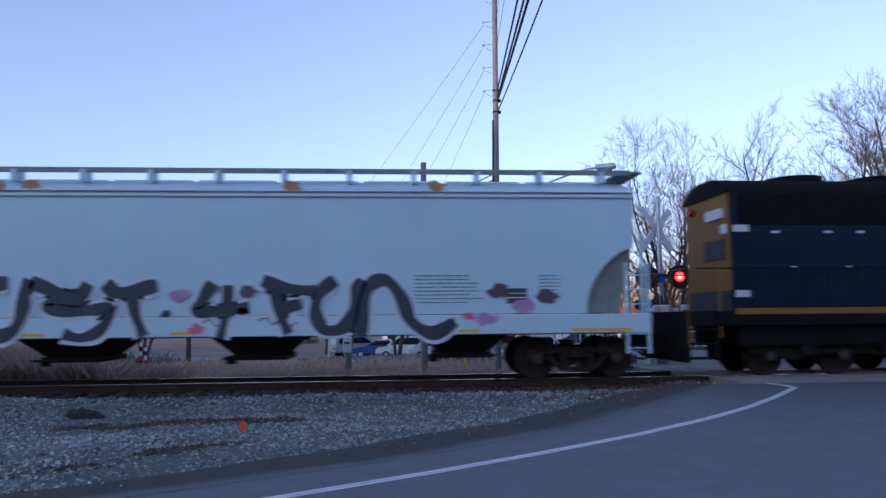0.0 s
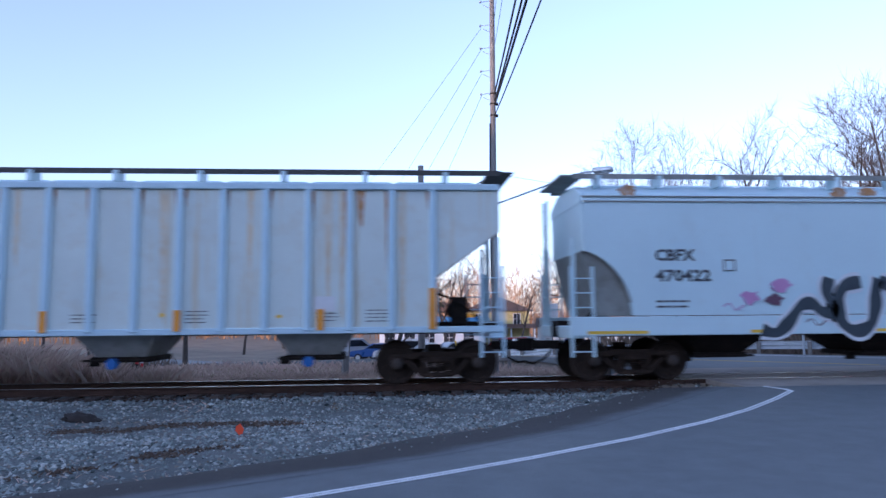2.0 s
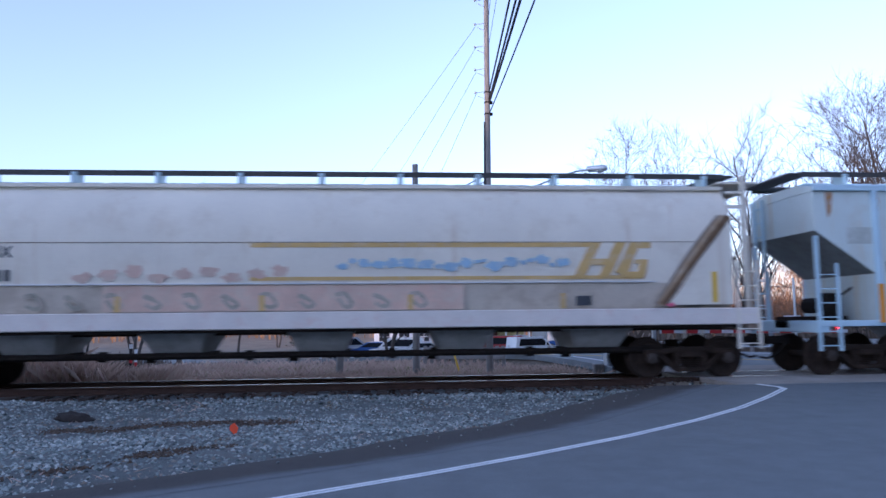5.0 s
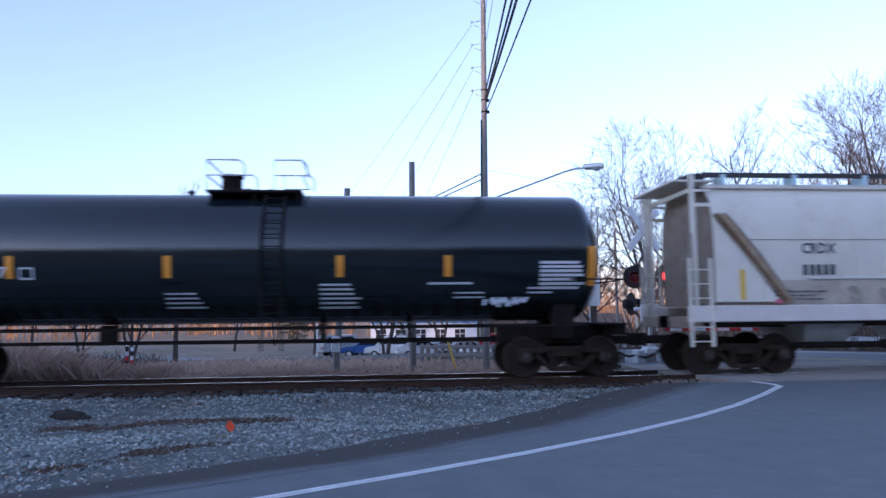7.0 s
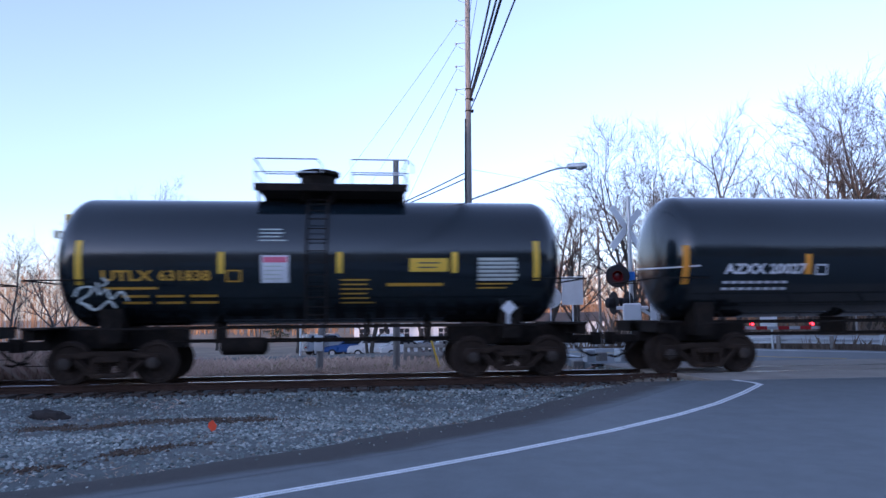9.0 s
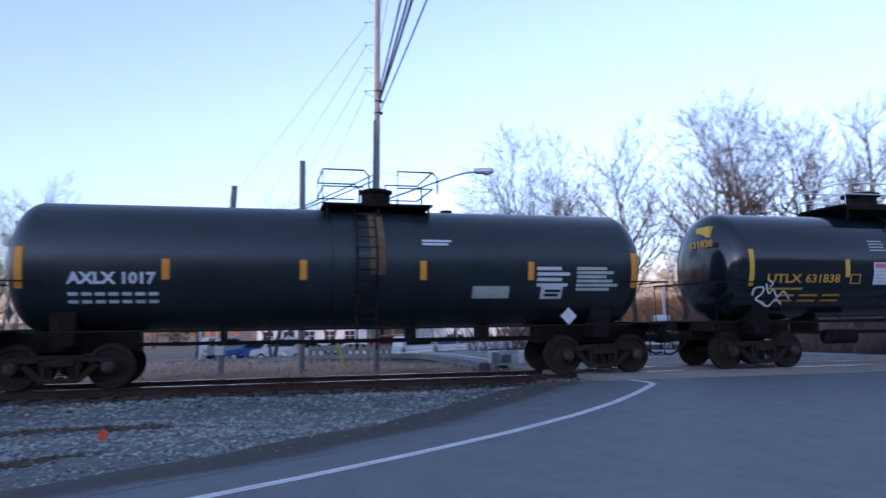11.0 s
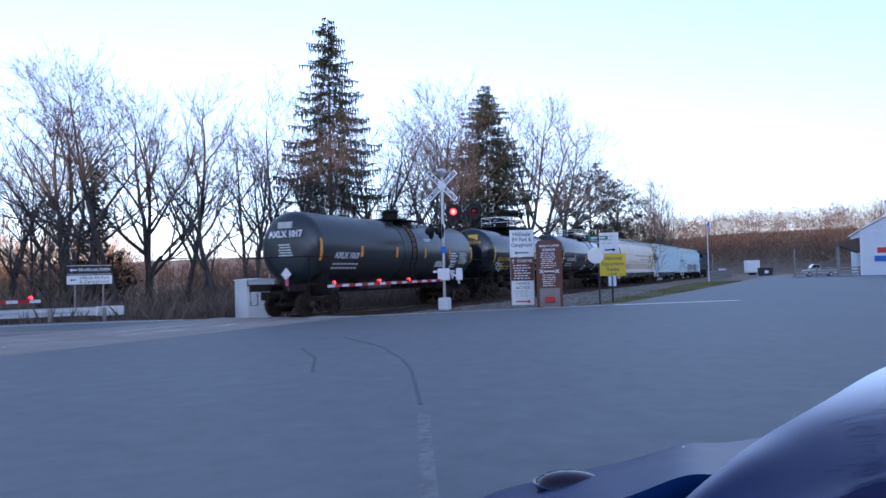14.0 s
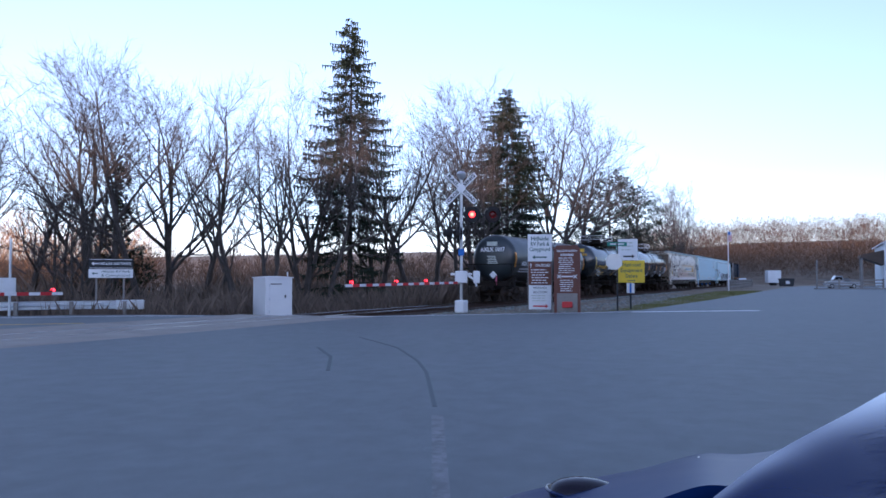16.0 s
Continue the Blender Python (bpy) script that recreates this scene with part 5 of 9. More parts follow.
def build_tanks():
    made = []
    # the long black tank
    R, zc, L = 1.53, 2.84, 8.2
    car = tank_car("long black tank car with white lettering and amber strips", L, R, zc, 7.25, TANK_BLACK, (-0.9, 1.2))
    platform(car, -0.95, 1.2, 4.30, UNDER)
    railing(car, -0.95, 1.2, 4.34, 0.72, LETTER_WHITE, 0.022)
    part("dome", lathe(bmesh.new(), [(4.3, 0.24), (4.78, 0.24), (4.8, 0.28), (4.86, 0.28)], "z", (-0.55, 0, 0), 18), UNDER, car, "round valve housing", smooth=True)
    part("valve", lathe(bmesh.new(), [(4.36, 0.06), (4.42, 0.06), (4.44, 0.1), (4.5, 0.05)], "z", (-1.5, 0, 0), 10), UNDER, car)
    tank_ladder(car, 0.62, R, zc, 4.3, UNDER)
    shell_text(car, "AZXX 20027", 0.33, -5.92, 2.44, R, zc, LETTER_WHITE, 2.05, 0.012)
    on_shell(car, "stencil_frame", -4.66, -4.36, 2.3, 2.56, R, zc, LETTER_WHITE)
    on_shell(car, "stencil_hole", -4.62, -4.40, 2.34, 2.52, R, zc, TANK_BLACK, lift=0.014)
    for k in range(8):
        on_shell(car, "print_line", -6.95 + k * 0.21, -6.80 + k * 0.21, 2.11, 2.17, R, zc, LETTER_WHITE)
        on_shell(car, "print_line", -6.95 + k * 0.21, -6.80 + k * 0.21, 1.96, 2.02, R, zc, LETTER_WHITE)
    for x, z0, z1 in ((-7.9, 2.1, 3.0), (-4.85, 2.32, 2.8), (-1.6, 2.32, 2.8), (2.1, 2.32, 2.8), (4.5, 2.32, 2.8), (7.8, 2.1, 3.0)):
        on_shell(car, "reflector", x - 0.085, x + 0.085, z0, z1, R, zc, REFLECT, "amber reflective strip", 0.012)
    shell_print(car, -1.7, 2.0, 0.95, 4, R, zc, LETTER_WHITE, 0.1, 0.035, 31)
    shell_print(car, 1.65, 2.18, 0.95, 6, R, zc, LETTER_WHITE, 0.1, 0.045, 32)
    shell_print(car, 4.05, 2.2, 1.15, 1, R, zc, LETTER_WHITE, 0.1, 0.05, 33)
    shell_print(car, 4.65, 1.98, 0.8, 2, R, zc, LETTER_WHITE, 0.1, 0.035, 34)
    shell_print(car, 6.6, 2.66, 1.05, 7, R, zc, LETTER_WHITE, 0.095, 0.06, 35)
    shell_print(car, 6.35, 2.08, 0.55, 2, R, zc, LETTER_WHITE, 0.1, 0.04, 36)
    for k in range(5):
        a = 5.45 + 0.17 * k
        z = 1.78 + 0.05 * math.sin(k * 2.1)
        y = -math.sqrt(R * R - (z - zc) ** 2) - 0.03
        part("spray_tag", ribbon([(a - 0.1, z - 0.1), (a, z + 0.16), (a + 0.12, z - 0.06), (a + 0.24, z + 0.08)], 0.07, y), SPRAY_WHITE, car, "silver spray scrawl")
    bm = bmesh.new()
    tube(bm, [(-8.75, -0.6, 2.5), (-8.15, -1.2, 2.5), (-7.6, -1.62, 2.52)], 0.018, 5)
    part("grab_rail", bm, LETTER_WHITE, car, "bent grab rail at the tank's end")
    made.append((car, -68.85))

    # the short black tank with yellow lettering
    R, zc, L = 1.47, 2.72, 5.72
    car = tank_car("short black tank car with yellow lettering and roof bonnet", L, R, zc, 4.45, TANK_BLACK, (-1.45, 2.05))
    platform(car, -1.45, 2.05, 4.42, UNDER, 0.12)
    railing(car, -1.45, 2.05, 4.44, 0.62, LETTER_WHITE, 0.02)
    part("dome", lathe(bmesh.new(), [(4.2, 0.42), (4.80, 0.42), (4.82, 0.52), (4.90, 0.52), (4.96, 0.3)], "z", (-0.06, 0, 0), 22), UNDER, car, "round valve bonnet", smooth=True)
    tank_ladder(car, 0.0, R, zc, 4.4, UNDER)
    shell_text(car, "UTLX", 0.32, -4.02, 2.33, R, zc, LETTER_YELLOW, 1.05, 0.008)
    shell_text(car, "631838", 0.32, -2.82, 2.33, R, zc, LETTER_YELLOW, 1.08, 0.006)
    on_shell(car, "stencil_frame", -1.95, -1.62, 2.2, 2.46, R, zc, LETTER_YELLOW)
    on_shell(car, "stencil_hole", -1.91, -1.66, 2.23, 2.43, R, zc, TANK_BLACK, lift=0.014)
    for x, z0, z1 in ((-5.0, 2.15, 3.1), (-2.05, 2.38, 2.85), (0.5, 2.38, 2.85), (3.07, 2.38, 2.85), (4.95, 2.2, 3.1)):
        on_shell(car, "reflector", x - 0.07, x + 0.07, z0, z1, R, zc, YELLOW, "yellow reflective strip", 0.012)
    on_shell(car, "placard", -1.2, -0.6, 2.18, 2.78, R, zc, LETTER_WHITE, "white placard with a red head")
    on_shell(car, "placard_head", -1.16, -0.64, 2.62, 2.74, R, zc, HOT_PINK, lift=0.015)
    shell_print(car, -1.14, 2.55, 0.5, 4, R, zc, FADED_PAINT, 0.09, 0.03, 45)
    on_shell(car, "warning_panel", 2.05, 2.92, 2.41, 2.71, R, zc, YELLOW, "yellow warning panel")
    shell_print(car, 2.25, 2.62, 0.5, 2, R, zc, LETTER_BLACK, 0.1, 0.03, 46)
    shell_print(car, 3.6, 2.72, 1.1, 6, R, zc, FADED_PAINT, 0.09, 0.065, 47)
    shell_print(car, 3.6, 2.15, 0.9, 2, R, zc, LETTER_YELLOW, 0.09, 0.03, 48)
    shell_print(car, 1.55, 2.16, 1.75, 1, R, zc, LETTER_YELLOW, 0.09, 0.07, 49)
    shell_print(car, 0.52, 2.25, 0.75, 6, R, zc, LETTER_YELLOW, 0.1, 0.03, 50)
    shell_print(car, -1.25, 3.38, 0.62, 4, R, zc, FADED_PAINT, 0.085, 0.03, 51)
    for k in range(3):
        for q in range(2):
            on_shell(car, "print_line", -4.15 + k * 0.72, -3.6 + k * 0.72, 1.74 + q * 0.14, 1.79 + q * 0.14, R, zc, LETTER_YELLOW)
    on_shell(car, "print_line", -4.5, -3.4, 2.05, 2.10, R, zc, LETTER_YELLOW)
    for n, st in enumerate(([(-5.05, 1.9), (-4.95, 2.08), (-4.7, 2.1), (-4.75, 1.95), (-4.95, 1.8), (-4.7, 1.7)], [(-4.6, 2.2), (-4.55, 1.95), (-4.4, 2.05), (-4.3, 1.85), (-4.1, 2.0), (-3.95, 1.8)],
                            [(-4.85, 1.75), (-4.6, 1.62), (-4.35, 1.8), (-4.2, 1.66)], [(-4.5, 2.3), (-4.4, 2.2), (-4.5, 2.12)])):
        part("spray_tag", ribbon(st, 0.045, -1.47 + 0.09), FADED_PAINT, car, "grey-white sprayed tag", at=pose(0, -0.09, 0))
    for x, z in ((4.35, 1.59),):
        z0 = z
        y = -math.sqrt(R * R - (z0 - zc) ** 2) - 0.22
        part("placard_holder", boxes((x - 0.03, x + 0.03, y, y + 0.2, 1.2, 1.6)), LETTER_WHITE, car)
        part("hazard_diamond", boxes((-0.13, 0.13, -0.006, 0.006, -0.13, 0.13)), LETTER_WHITE, car, "white hazard diamond", at=pose(x, y - 0.01, z0, 0, 45, 0))
    part("brake_reservoir", lathe(bmesh.new(), [(-2.2, 0.1), (-2.12, 0.2), (-1.2, 0.2), (-1.12, 0.1)], "x", (0, -0.6, 0.78), 14), UNDER, car, smooth=True)
    # the end that faces back along the line
    part("warning_panel", boxes((-L - 0.03, -L + 0.2, -0.62, -0.02, 3.48, 3.78)), YELLOW, car, "yellow panel on the tank head", at=pose(0.12, 0, 0, 0, 0, 0))
    lettering("631838", 0.26, LETTER_YELLOW, car, pose(-L - 0.02, -0.35, 3.3, 90, 0, -90), bold=0.01, width=1.1)
    made.append((car, -85.25))

    # the last tank, dusty, with a marker flag
    R, zc, L = 1.42, 2.62, 7.3
    car = tank_car("dusty black tank car with white lettering, last of the train", L, R, zc, 6.1, TANK_DUSTY, (-0.9, 1.7), bands=((-0.55, 1.35, 0.035),))
    platform(car, -0.75, 1.85, 4.04, UNDER)
    railing(car, -0.75, 1.85, 4.08, 0.80, UNDER, 0.022)
    part("dome", lathe(bmesh.new(), [(4.0, 0.36), (4.46, 0.36), (4.48, 0.42), (4.54, 0.42), (4.58, 0.3)], "z", (0.61, 0, 0), 20), UNDER, car, "round valve bonnet", smooth=True)
    part("valve", lathe(bmesh.new(), [(4.0, 0.16), (4.1, 0.16)], "z", (2.4, 0, 0), 12), UNDER, car)
    tank_ladder(car, 0.2, R, zc, 4.0, UNDER)
    on_shell(car, "rust_run", 0.28, 0.62, 2.4, 3.9, R + 0.035, zc, RUST_BAND, "brown spill run down the jacket", 0.006)
    shell_text(car, "AXLX 1017", 0.33, -5.1, 2.30, R, zc, LETTER_WHITE, 1.72, 0.014)
    for k in range(7):
        for q in range(2):
            on_shell(car, "print_line", -5.95 + k * 0.26, -5.76 + k * 0.26, 1.95 - q * 0.16, 2.02 - q * 0.16, R, zc, LETTER_WHITE)
    for x, z0, z1 in ((-6.85, 2.1, 2.95), (-4.05, 2.28, 2.72), (-1.2, 2.28, 2.72), (1.5, 2.28, 2.72), (4.12, 2.28, 2.72), (6.82, 2.1, 2.95)):
        on_shell(car, "reflector", x - 0.075, x + 0.075, z0, z1, R, zc, REFLECT, "amber reflective strip", 0.012)
    on_shell(car, "warning_panel", 2.7, 3.6, 1.86, 2.14, R, zc, FADED_PAINT, "dull yellow-green panel")
    shell_print(car, 4.28, 2.6, 0.85, 4, R, zc, LETTER_WHITE, 0.13, 0.08, 55)
    on_shell(car, "stencil_frame", 4.4, 4.95, 1.84, 2.13, R, zc, LETTER_WHITE)
    shell_print(car, 4.5, 2.06, 0.4, 2, R + 0.01, zc, TANK_BLACK, 0.1, 0.06, 56)
    shell_print(car, 5.3, 2.6, 1.1, 6, R, zc, FADED_PAINT, 0.1, 0.07, 57)
    shell_print(car, 1.5, 3.22, 0.8, 2, R, zc, LETTER_WHITE, 0.08, 0.05, 58)
    for x in (5.22,):
        y = -math.sqrt(R * R - (1.4 - zc) ** 2) - 0.3
        part("hazard_diamond", boxes((-0.15, 0.15, -0.006, 0.006, -0.15, 0.15)), LETTER_WHITE, car, "white hazard diamond", at=pose(x, y, 1.42, 0, 45, 0))
        part("placard_holder", boxes((x - 0.02, x + 0.02, y + 0.012, y + 0.05, 1.15, 1.45)), UNDER, car)
    # its tail end
    lettering("AXLX 1017", 0.34, LETTER_WHITE, car, pose(-L - 0.02, -0.1, 3.12, 90, 0, -90), bold=0.014, width=1.6, label="white reporting mark on the tank head")
    part("head_patch", boxes((-L - 0.012, -L + 0.2, -0.35, 0.3, 3.36, 3.6)), FADED_PAINT, car, "pale worn patch", at=pose(0.06, 0, 0))
    bm = bmesh.new()
    for k in range(5):
        box(bm, -L - 0.012, -L + 0.03, -0.4 + 0.03 * k, 0.25 - 0.05 * (k % 2), 2.3 + k * 0.1, 2.35 + k * 0.1)
    part("small_print", bm, FADED_PAINT, car, "lines of small print on the tank head")
    part("hazard_diamond", boxes((-0.006, 0.006, -0.17, 0.17, -0.17, 0.17)), LETTER_WHITE, car, "white hazard diamond", at=pose(-L - 0.06, -0.15, 1.62, 45, 0, 0))
    bm = bmesh.new()
    tube(bm, [(-L - 0.45, -0.55, 1.0), (-L - 0.45, -0.55, 1.55)], 0.012, 5)
    prism(bm, [(-L - 0.45, 1.52), (-L - 0.45, 1.16), (-L - 0.62, 1.2), (-L - 0.56, 1.42)], -0.56, -0.54)
    part("marker_flag", bm, HOT_PINK, car, "red end-of-train marker flag")
    made.append((car, -100.4))
    return made


def locomotive():
    car = thing("locomotive", "dark blue and ochre diesel freight locomotive with sooty roof", "locomotive", group="cars of the train")
    # x from the rear coupler plate at 0 to the nose at 18
    part("frame", boxes((0.1, 17.9, -1.5, 1.5, 1.18, 1.52), bevel=0.02), LOCO_BLACK, car)
    part("frame_stripe", boxes((1.2, 16.8, -1.515, -1.5, 1.44, 1.58), (1.2, 16.8, 1.5, 1.515, 1.44, 1.58)), LOCO_GOLD, car, "ochre stripe along the deck edge")
    hood = [(-1.2, 1.5), (-1.2, 4.36), (-0.95, 4.6), (0.95, 4.6), (1.2, 4.36), (1.2, 1.5)]
    part("hood", prism(bmesh.new(), hood, 1.3, 14.0, axis="x"), LOCO_BLUE, car, "long dark blue engine hood")
    end = [(-1.19, 2.0), (-1.19, 4.34), (-0.95, 4.5), (0.95, 4.5), (1.19, 4.34), (1.19, 2.0)]
    part("hood_end", prism(bmesh.new(), end, 1.27, 1.31, axis="x"), LOCO_GOLD, car, "ochre hood end")
    part("hood_end_foot", boxes((1.26, 1.31, -1.19, 1.19, 1.5, 2.0)), LOCO_BLUE, car)
    part("number_board", boxes((1.2, 1.27, -0.95, -0.1, 3.74, 3.98)), LETTER_WHITE, car, "white number board")
    part("small_plate", boxes((1.22, 1.27, -1.1, -0.85, 3.36, 3.58)), LETTER_WHITE, car)
    part("emblem", boxes((1.24, 1.27, -0.98, 0.1, 2.75, 3.25)), LOCO_BLUE, car, "dark blue emblem block")
    part("marker_lamp", lathe(bmesh.new(), [(1.12, 0.09), (1.27, 0.1)], "x", (0, 0.75, 4.1), 12), RED_LENS, car, "red marker lamp")
    part("roof", prism(bmesh.new(), [(-1.22, 4.33), (-1.16, 4.46), (-0.9, 4.66), (-0.4, 4.76), (0.4, 4.76), (0.9, 4.66), (1.16, 4.46), (1.22, 4.33)], 1.22, 14.0, axis="x"), LOCO_BLACK, car, "sooty black roof")
    for x in (3.6, 5.8, 8.0):
        part("radiator_fan", lathe(bmesh.new(), [(4.72, 0.72), (4.86, 0.70), (4.88, 0.55), (4.84, 0.1)], "z", (x, 0, 0), 24), LOCO_BLACK, car, "round roof fan", smooth=True)
    part("exhaust", boxes((10.2, 11.4, -0.35, 0.35, 4.72, 4.95), bevel=0.05), LOCO_BLACK, car)
    for s in (-1, 1):
        bm = bmesh.new()
        box(bm, 1.5, 6.6, s * 1.205 - 0.015, s * 1.205 + 0.015, 3.55, 4.3)
        for k in range(16):
            box(bm, 1.55 + k * 0.315, 1.58 + k * 0.315, s * 1.225 - 0.01, s * 1.225 + 0.01, 3.55, 4.3)
        part("radiator_grille", bm, LOCO_BLACK, car, "black radiator grille")
        for k in range(9):
            x = 1.7 + k * 1.35
            door = part("hood_door", boxes((x, x + 1.25, s * 1.21 - 0.012, s * 1.21 + 0.012, 1.62, 3.42), bevel=0.01), LOCO_BLUE, car)
            part("door_latch", boxes((x + 1.05, x + 1.15, s * 1.235 - 0.015, s * 1.235 + 0.015, 2.5, 2.56)), LETTER_WHITE, door)
        for x, z in ((1.35, 3.38), (1.35, 1.84)):
            part("warning_label", boxes((x, x + 0.38, s * 1.235 - 0.006, s * 1.235 + 0.006, z, z + 0.16)), LETTER_WHITE, car, "small white and red label")
        for x in (2.3, 3.6, 4.4):
            part("lamp_plate", boxes((x, x + 0.18, s * 1.235 - 0.006, s * 1.235 + 0.006, 3.34, 3.40)), LETTER_WHITE, car)
        bm = bmesh.new()
        for x in [1.6 + 1.9 * k for k in range(7)]:
            tube(bm, [(x, s * 1.44, 1.5), (x, s * 1.44, 2.5)], 0.018, 5)
        tube(bm, [(0.3, s * 1.44, 2.5), (14.2, s * 1.44, 2.5)], 0.02, 6)
        part("side_handrail", bm, LOCO_BLACK, car, "handrail along the walkway")
    part("cab", prism(bmesh.new(), [(-1.5, 1.5), (-1.5, 4.25), (-1.2, 4.62), (1.2, 4.62), (1.5, 4.25), (1.5, 1.5)], 14.0, 16.2, axis="x"), LOCO_BLUE, car, "driving cab")
    part("cab_roof", prism(bmesh.new(), [(-1.52, 4.2), (-1.22, 4.66), (1.22, 4.66), (1.52, 4.2), (1.2, 4.58), (-1.2, 4.58)], 13.95, 16.3, axis="x"), LOCO_BLACK, car)
    for s in (-1, 1):
        for x in (14.3, 15.2):
            part("cab_window", boxes((x, x + 0.75, s * 1.505 - 0.01, s * 1.505 + 0.01, 3.3, 4.0), bevel=0.01), GLASS_DARK, car)
    part("short_hood", prism(bmesh.new(), [(-1.0, 1.5), (-1.0, 3.1), (-0.8, 3.3), (0.8, 3.3), (1.0, 3.1), (1.0, 1.5)], 16.2, 17.5, axis="x"), LOCO_GOLD, car)
    for x in (1.4, 11.2):
        part("underframe_gear", boxes((x, x + 5.4, -1.3, 1.3, 0.70, 1.2), bevel=0.04), LOCO_BLACK, car, "sooty underframe gear above the truck")
    part("fuel_tank", boxes((6.9, 11.1, -1.35, 1.35, 0.45, 1.2), bevel=0.12), LOCO_BLACK, car)
    for x in (0.0, 18.0):
        d = 1 if x < 9 else -1
        for s in (-1, 1):
            bm = bmesh.new()
            for k in range(4):
                box(bm, min(x + d * 0.1, x + d * 0.75), max(x + d * 0.1, x + d * 0.75), min(s * 1.0, s * 1.48), max(s * 1.0, s * 1.48), 0.42 + k * 0.33, 0.46 + k * 0.33)
            box(bm, min(x + d * 0.72, x + d * 0.78), max(x + d * 0.72, x + d * 0.78), min(s * 0.95, s * 1.5), max(s * 0.95, s * 1.5), 0.4, 1.5)
            part("end_steps", bm, LOCO_BLACK, car, "corner steps")
        bm = bmesh.new()
        box(bm, x - 0.06 + d * 0.06, x + 0.06 + d * 0.06, -1.45, 1.45, 0.35, 1.2)
        part("pilot_plate", bm, LOCO_BLACK, car)
        for s in (-1, 1):
            bm = bmesh.new()
            tube(bm, [(x + d * 0.1, s * 1.45, 0.75), (x + d * 0.12, s * 1.45, 1.9), (x + d * 0.4, s * 1.3, 2.55)], 0.025, 6)
            part("end_handrail", bm, LOCO_GOLD, car, "ochre end handrail")
            part("end_handrail", tube(bmesh.new(), [(x + d * 0.85, s * 1.45, 0.9), (x + d * 0.85, s * 1.45, 2.5)], 0.025, 6), LOCO_GOLD, car, "ochre end handrail")
            bm = bmesh.new()
            tube(bm, [(x + d * 0.12, s * 0.45, 1.5), (x + d * 0.12, s * 0.45, 2.5), (x + d * 0.12, s * 1.3, 2.5)], 0.02, 6)
            part("end_handrail", bm, LOCO_GOLD, car, "ochre end handrail")
        part("coupler", COUPLER, None, car, at=pose(x, 0, 0, 0, 0, 180 if d > 0 else 0))
        bm = bmesh.new()
        for k in range(4):
            tube(bm, [(x + d * 0.02, -0.5 + 0.25 * k, 0.95), (x - d * 0.2, -0.5 + 0.25 * k, 0.6), (x - d * 0.1, -0.45 + 0.25 * k, 0.45)], 0.025, 5)
        part("hoses", bm, UNDER, car, "air hoses")
    for x in (4.0, 14.0):
        bm = bmesh.new()
        for s in (-1, 1):
            y0, y1 = s * 0.92, s * 1.08
            prism(bm, [(-2.3, 0.72), (2.3, 0.72), (2.3, 0.55), (1.9, 0.5), (1.2, 0.36), (0.6, 0.5), (-0.6, 0.5), (-1.2, 0.36), (-1.9, 0.5), (-2.3, 0.55)], y0, y1)
            for k in (-1.8, 0, 1.8):
                box(bm, k - 0.17, k + 0.17, min(y0, y1) - 0.04, max(y0, y1) + 0.04, 0.32, 0.75, 0.03)
            for k in (-1.0, 1.0):
                lathe(bm, [(s * 1.08, 0.15), (s * 1.28, 0.15)], "y", (k, 0, 0.62), 12)
                for lv in range(4):
                    lathe(bm, [(0.72 + lv * 0.07, 0.12), (0.76 + lv * 0.07, 0.12)], "z", (k, s * 0.98, 0), 10)
        box(bm, -1.9, 1.9, -0.9, 0.9, 0.6, 0.95, 0.03)
        t = part("truck", bm, UNDER, car, "dark three-axle truck", at=pose(x, 0, 0))
        for d in (-1.8, 0.0, 1.8):
            w = part("wheelset", WHEELSET, None, t, at=pose(d, 0, WHEEL_R))
            WHEELS.append((w, d))
    return car


def build_train():
    loco = locomotive()
    TRAIN.append((loco, 6.7))
    for make, x0 in ((smooth_hopper, -4.55), (ribbed_hopper, -26.85), (round_hopper, -48.7)):
        car, half = make()
        TRAIN.append((car, x0))
    TRAIN.extend(build_tanks())


build_train()

# ---- beside the track ----
def polar(az, rng):
    a = radians(az)
    return rng * math.sin(a), rng * math.cos(a)


def scatter_stuff(name, pieces, material, label, category):
    """Many small loose pieces as one object; pieces: (vertices, faces) lists already in place."""
    verts, faces = [], []
    for vs, fs in pieces:
        o = len(verts)
        verts.extend(vs)
        faces.extend([tuple(i + o for i in f) for f in fs])
    me = bpy.data.meshes.new(name)
    me.from_pydata(verts, [], faces)
    me.materials.append(material)
    return tagged(new(name, me), label, category, kind="stuff")


OCTA = [(0, 2, 4), (2, 1, 4), (1, 3, 4), (3, 0, 4), (2, 0, 5), (1, 2, 5), (3, 1, 5), (0, 3, 5)]


def stone(x, y, z, r, rnd):
    a = rnd.uniform(0, 6.3)
    c, s = math.cos(a), math.sin(a)
    k = [rnd.uniform(0.55, 1.3) * r for _ in range(6)]
    p = [(k[0], 0, 0.2 * r), (-k[1], 0, -0.1 * r), (0, k[2], 0.1 * r), (0, -k[3], 0), (rnd.uniform(-0.4, 0.4) * r, rnd.uniform(-0.4, 0.4) * r, k[4] * 0.75), (0, 0, -k[5] * 0.6)]
    return [(x + c * u - s * v, y + s * u + c * v, z + w) for u, v, w in p], OCTA


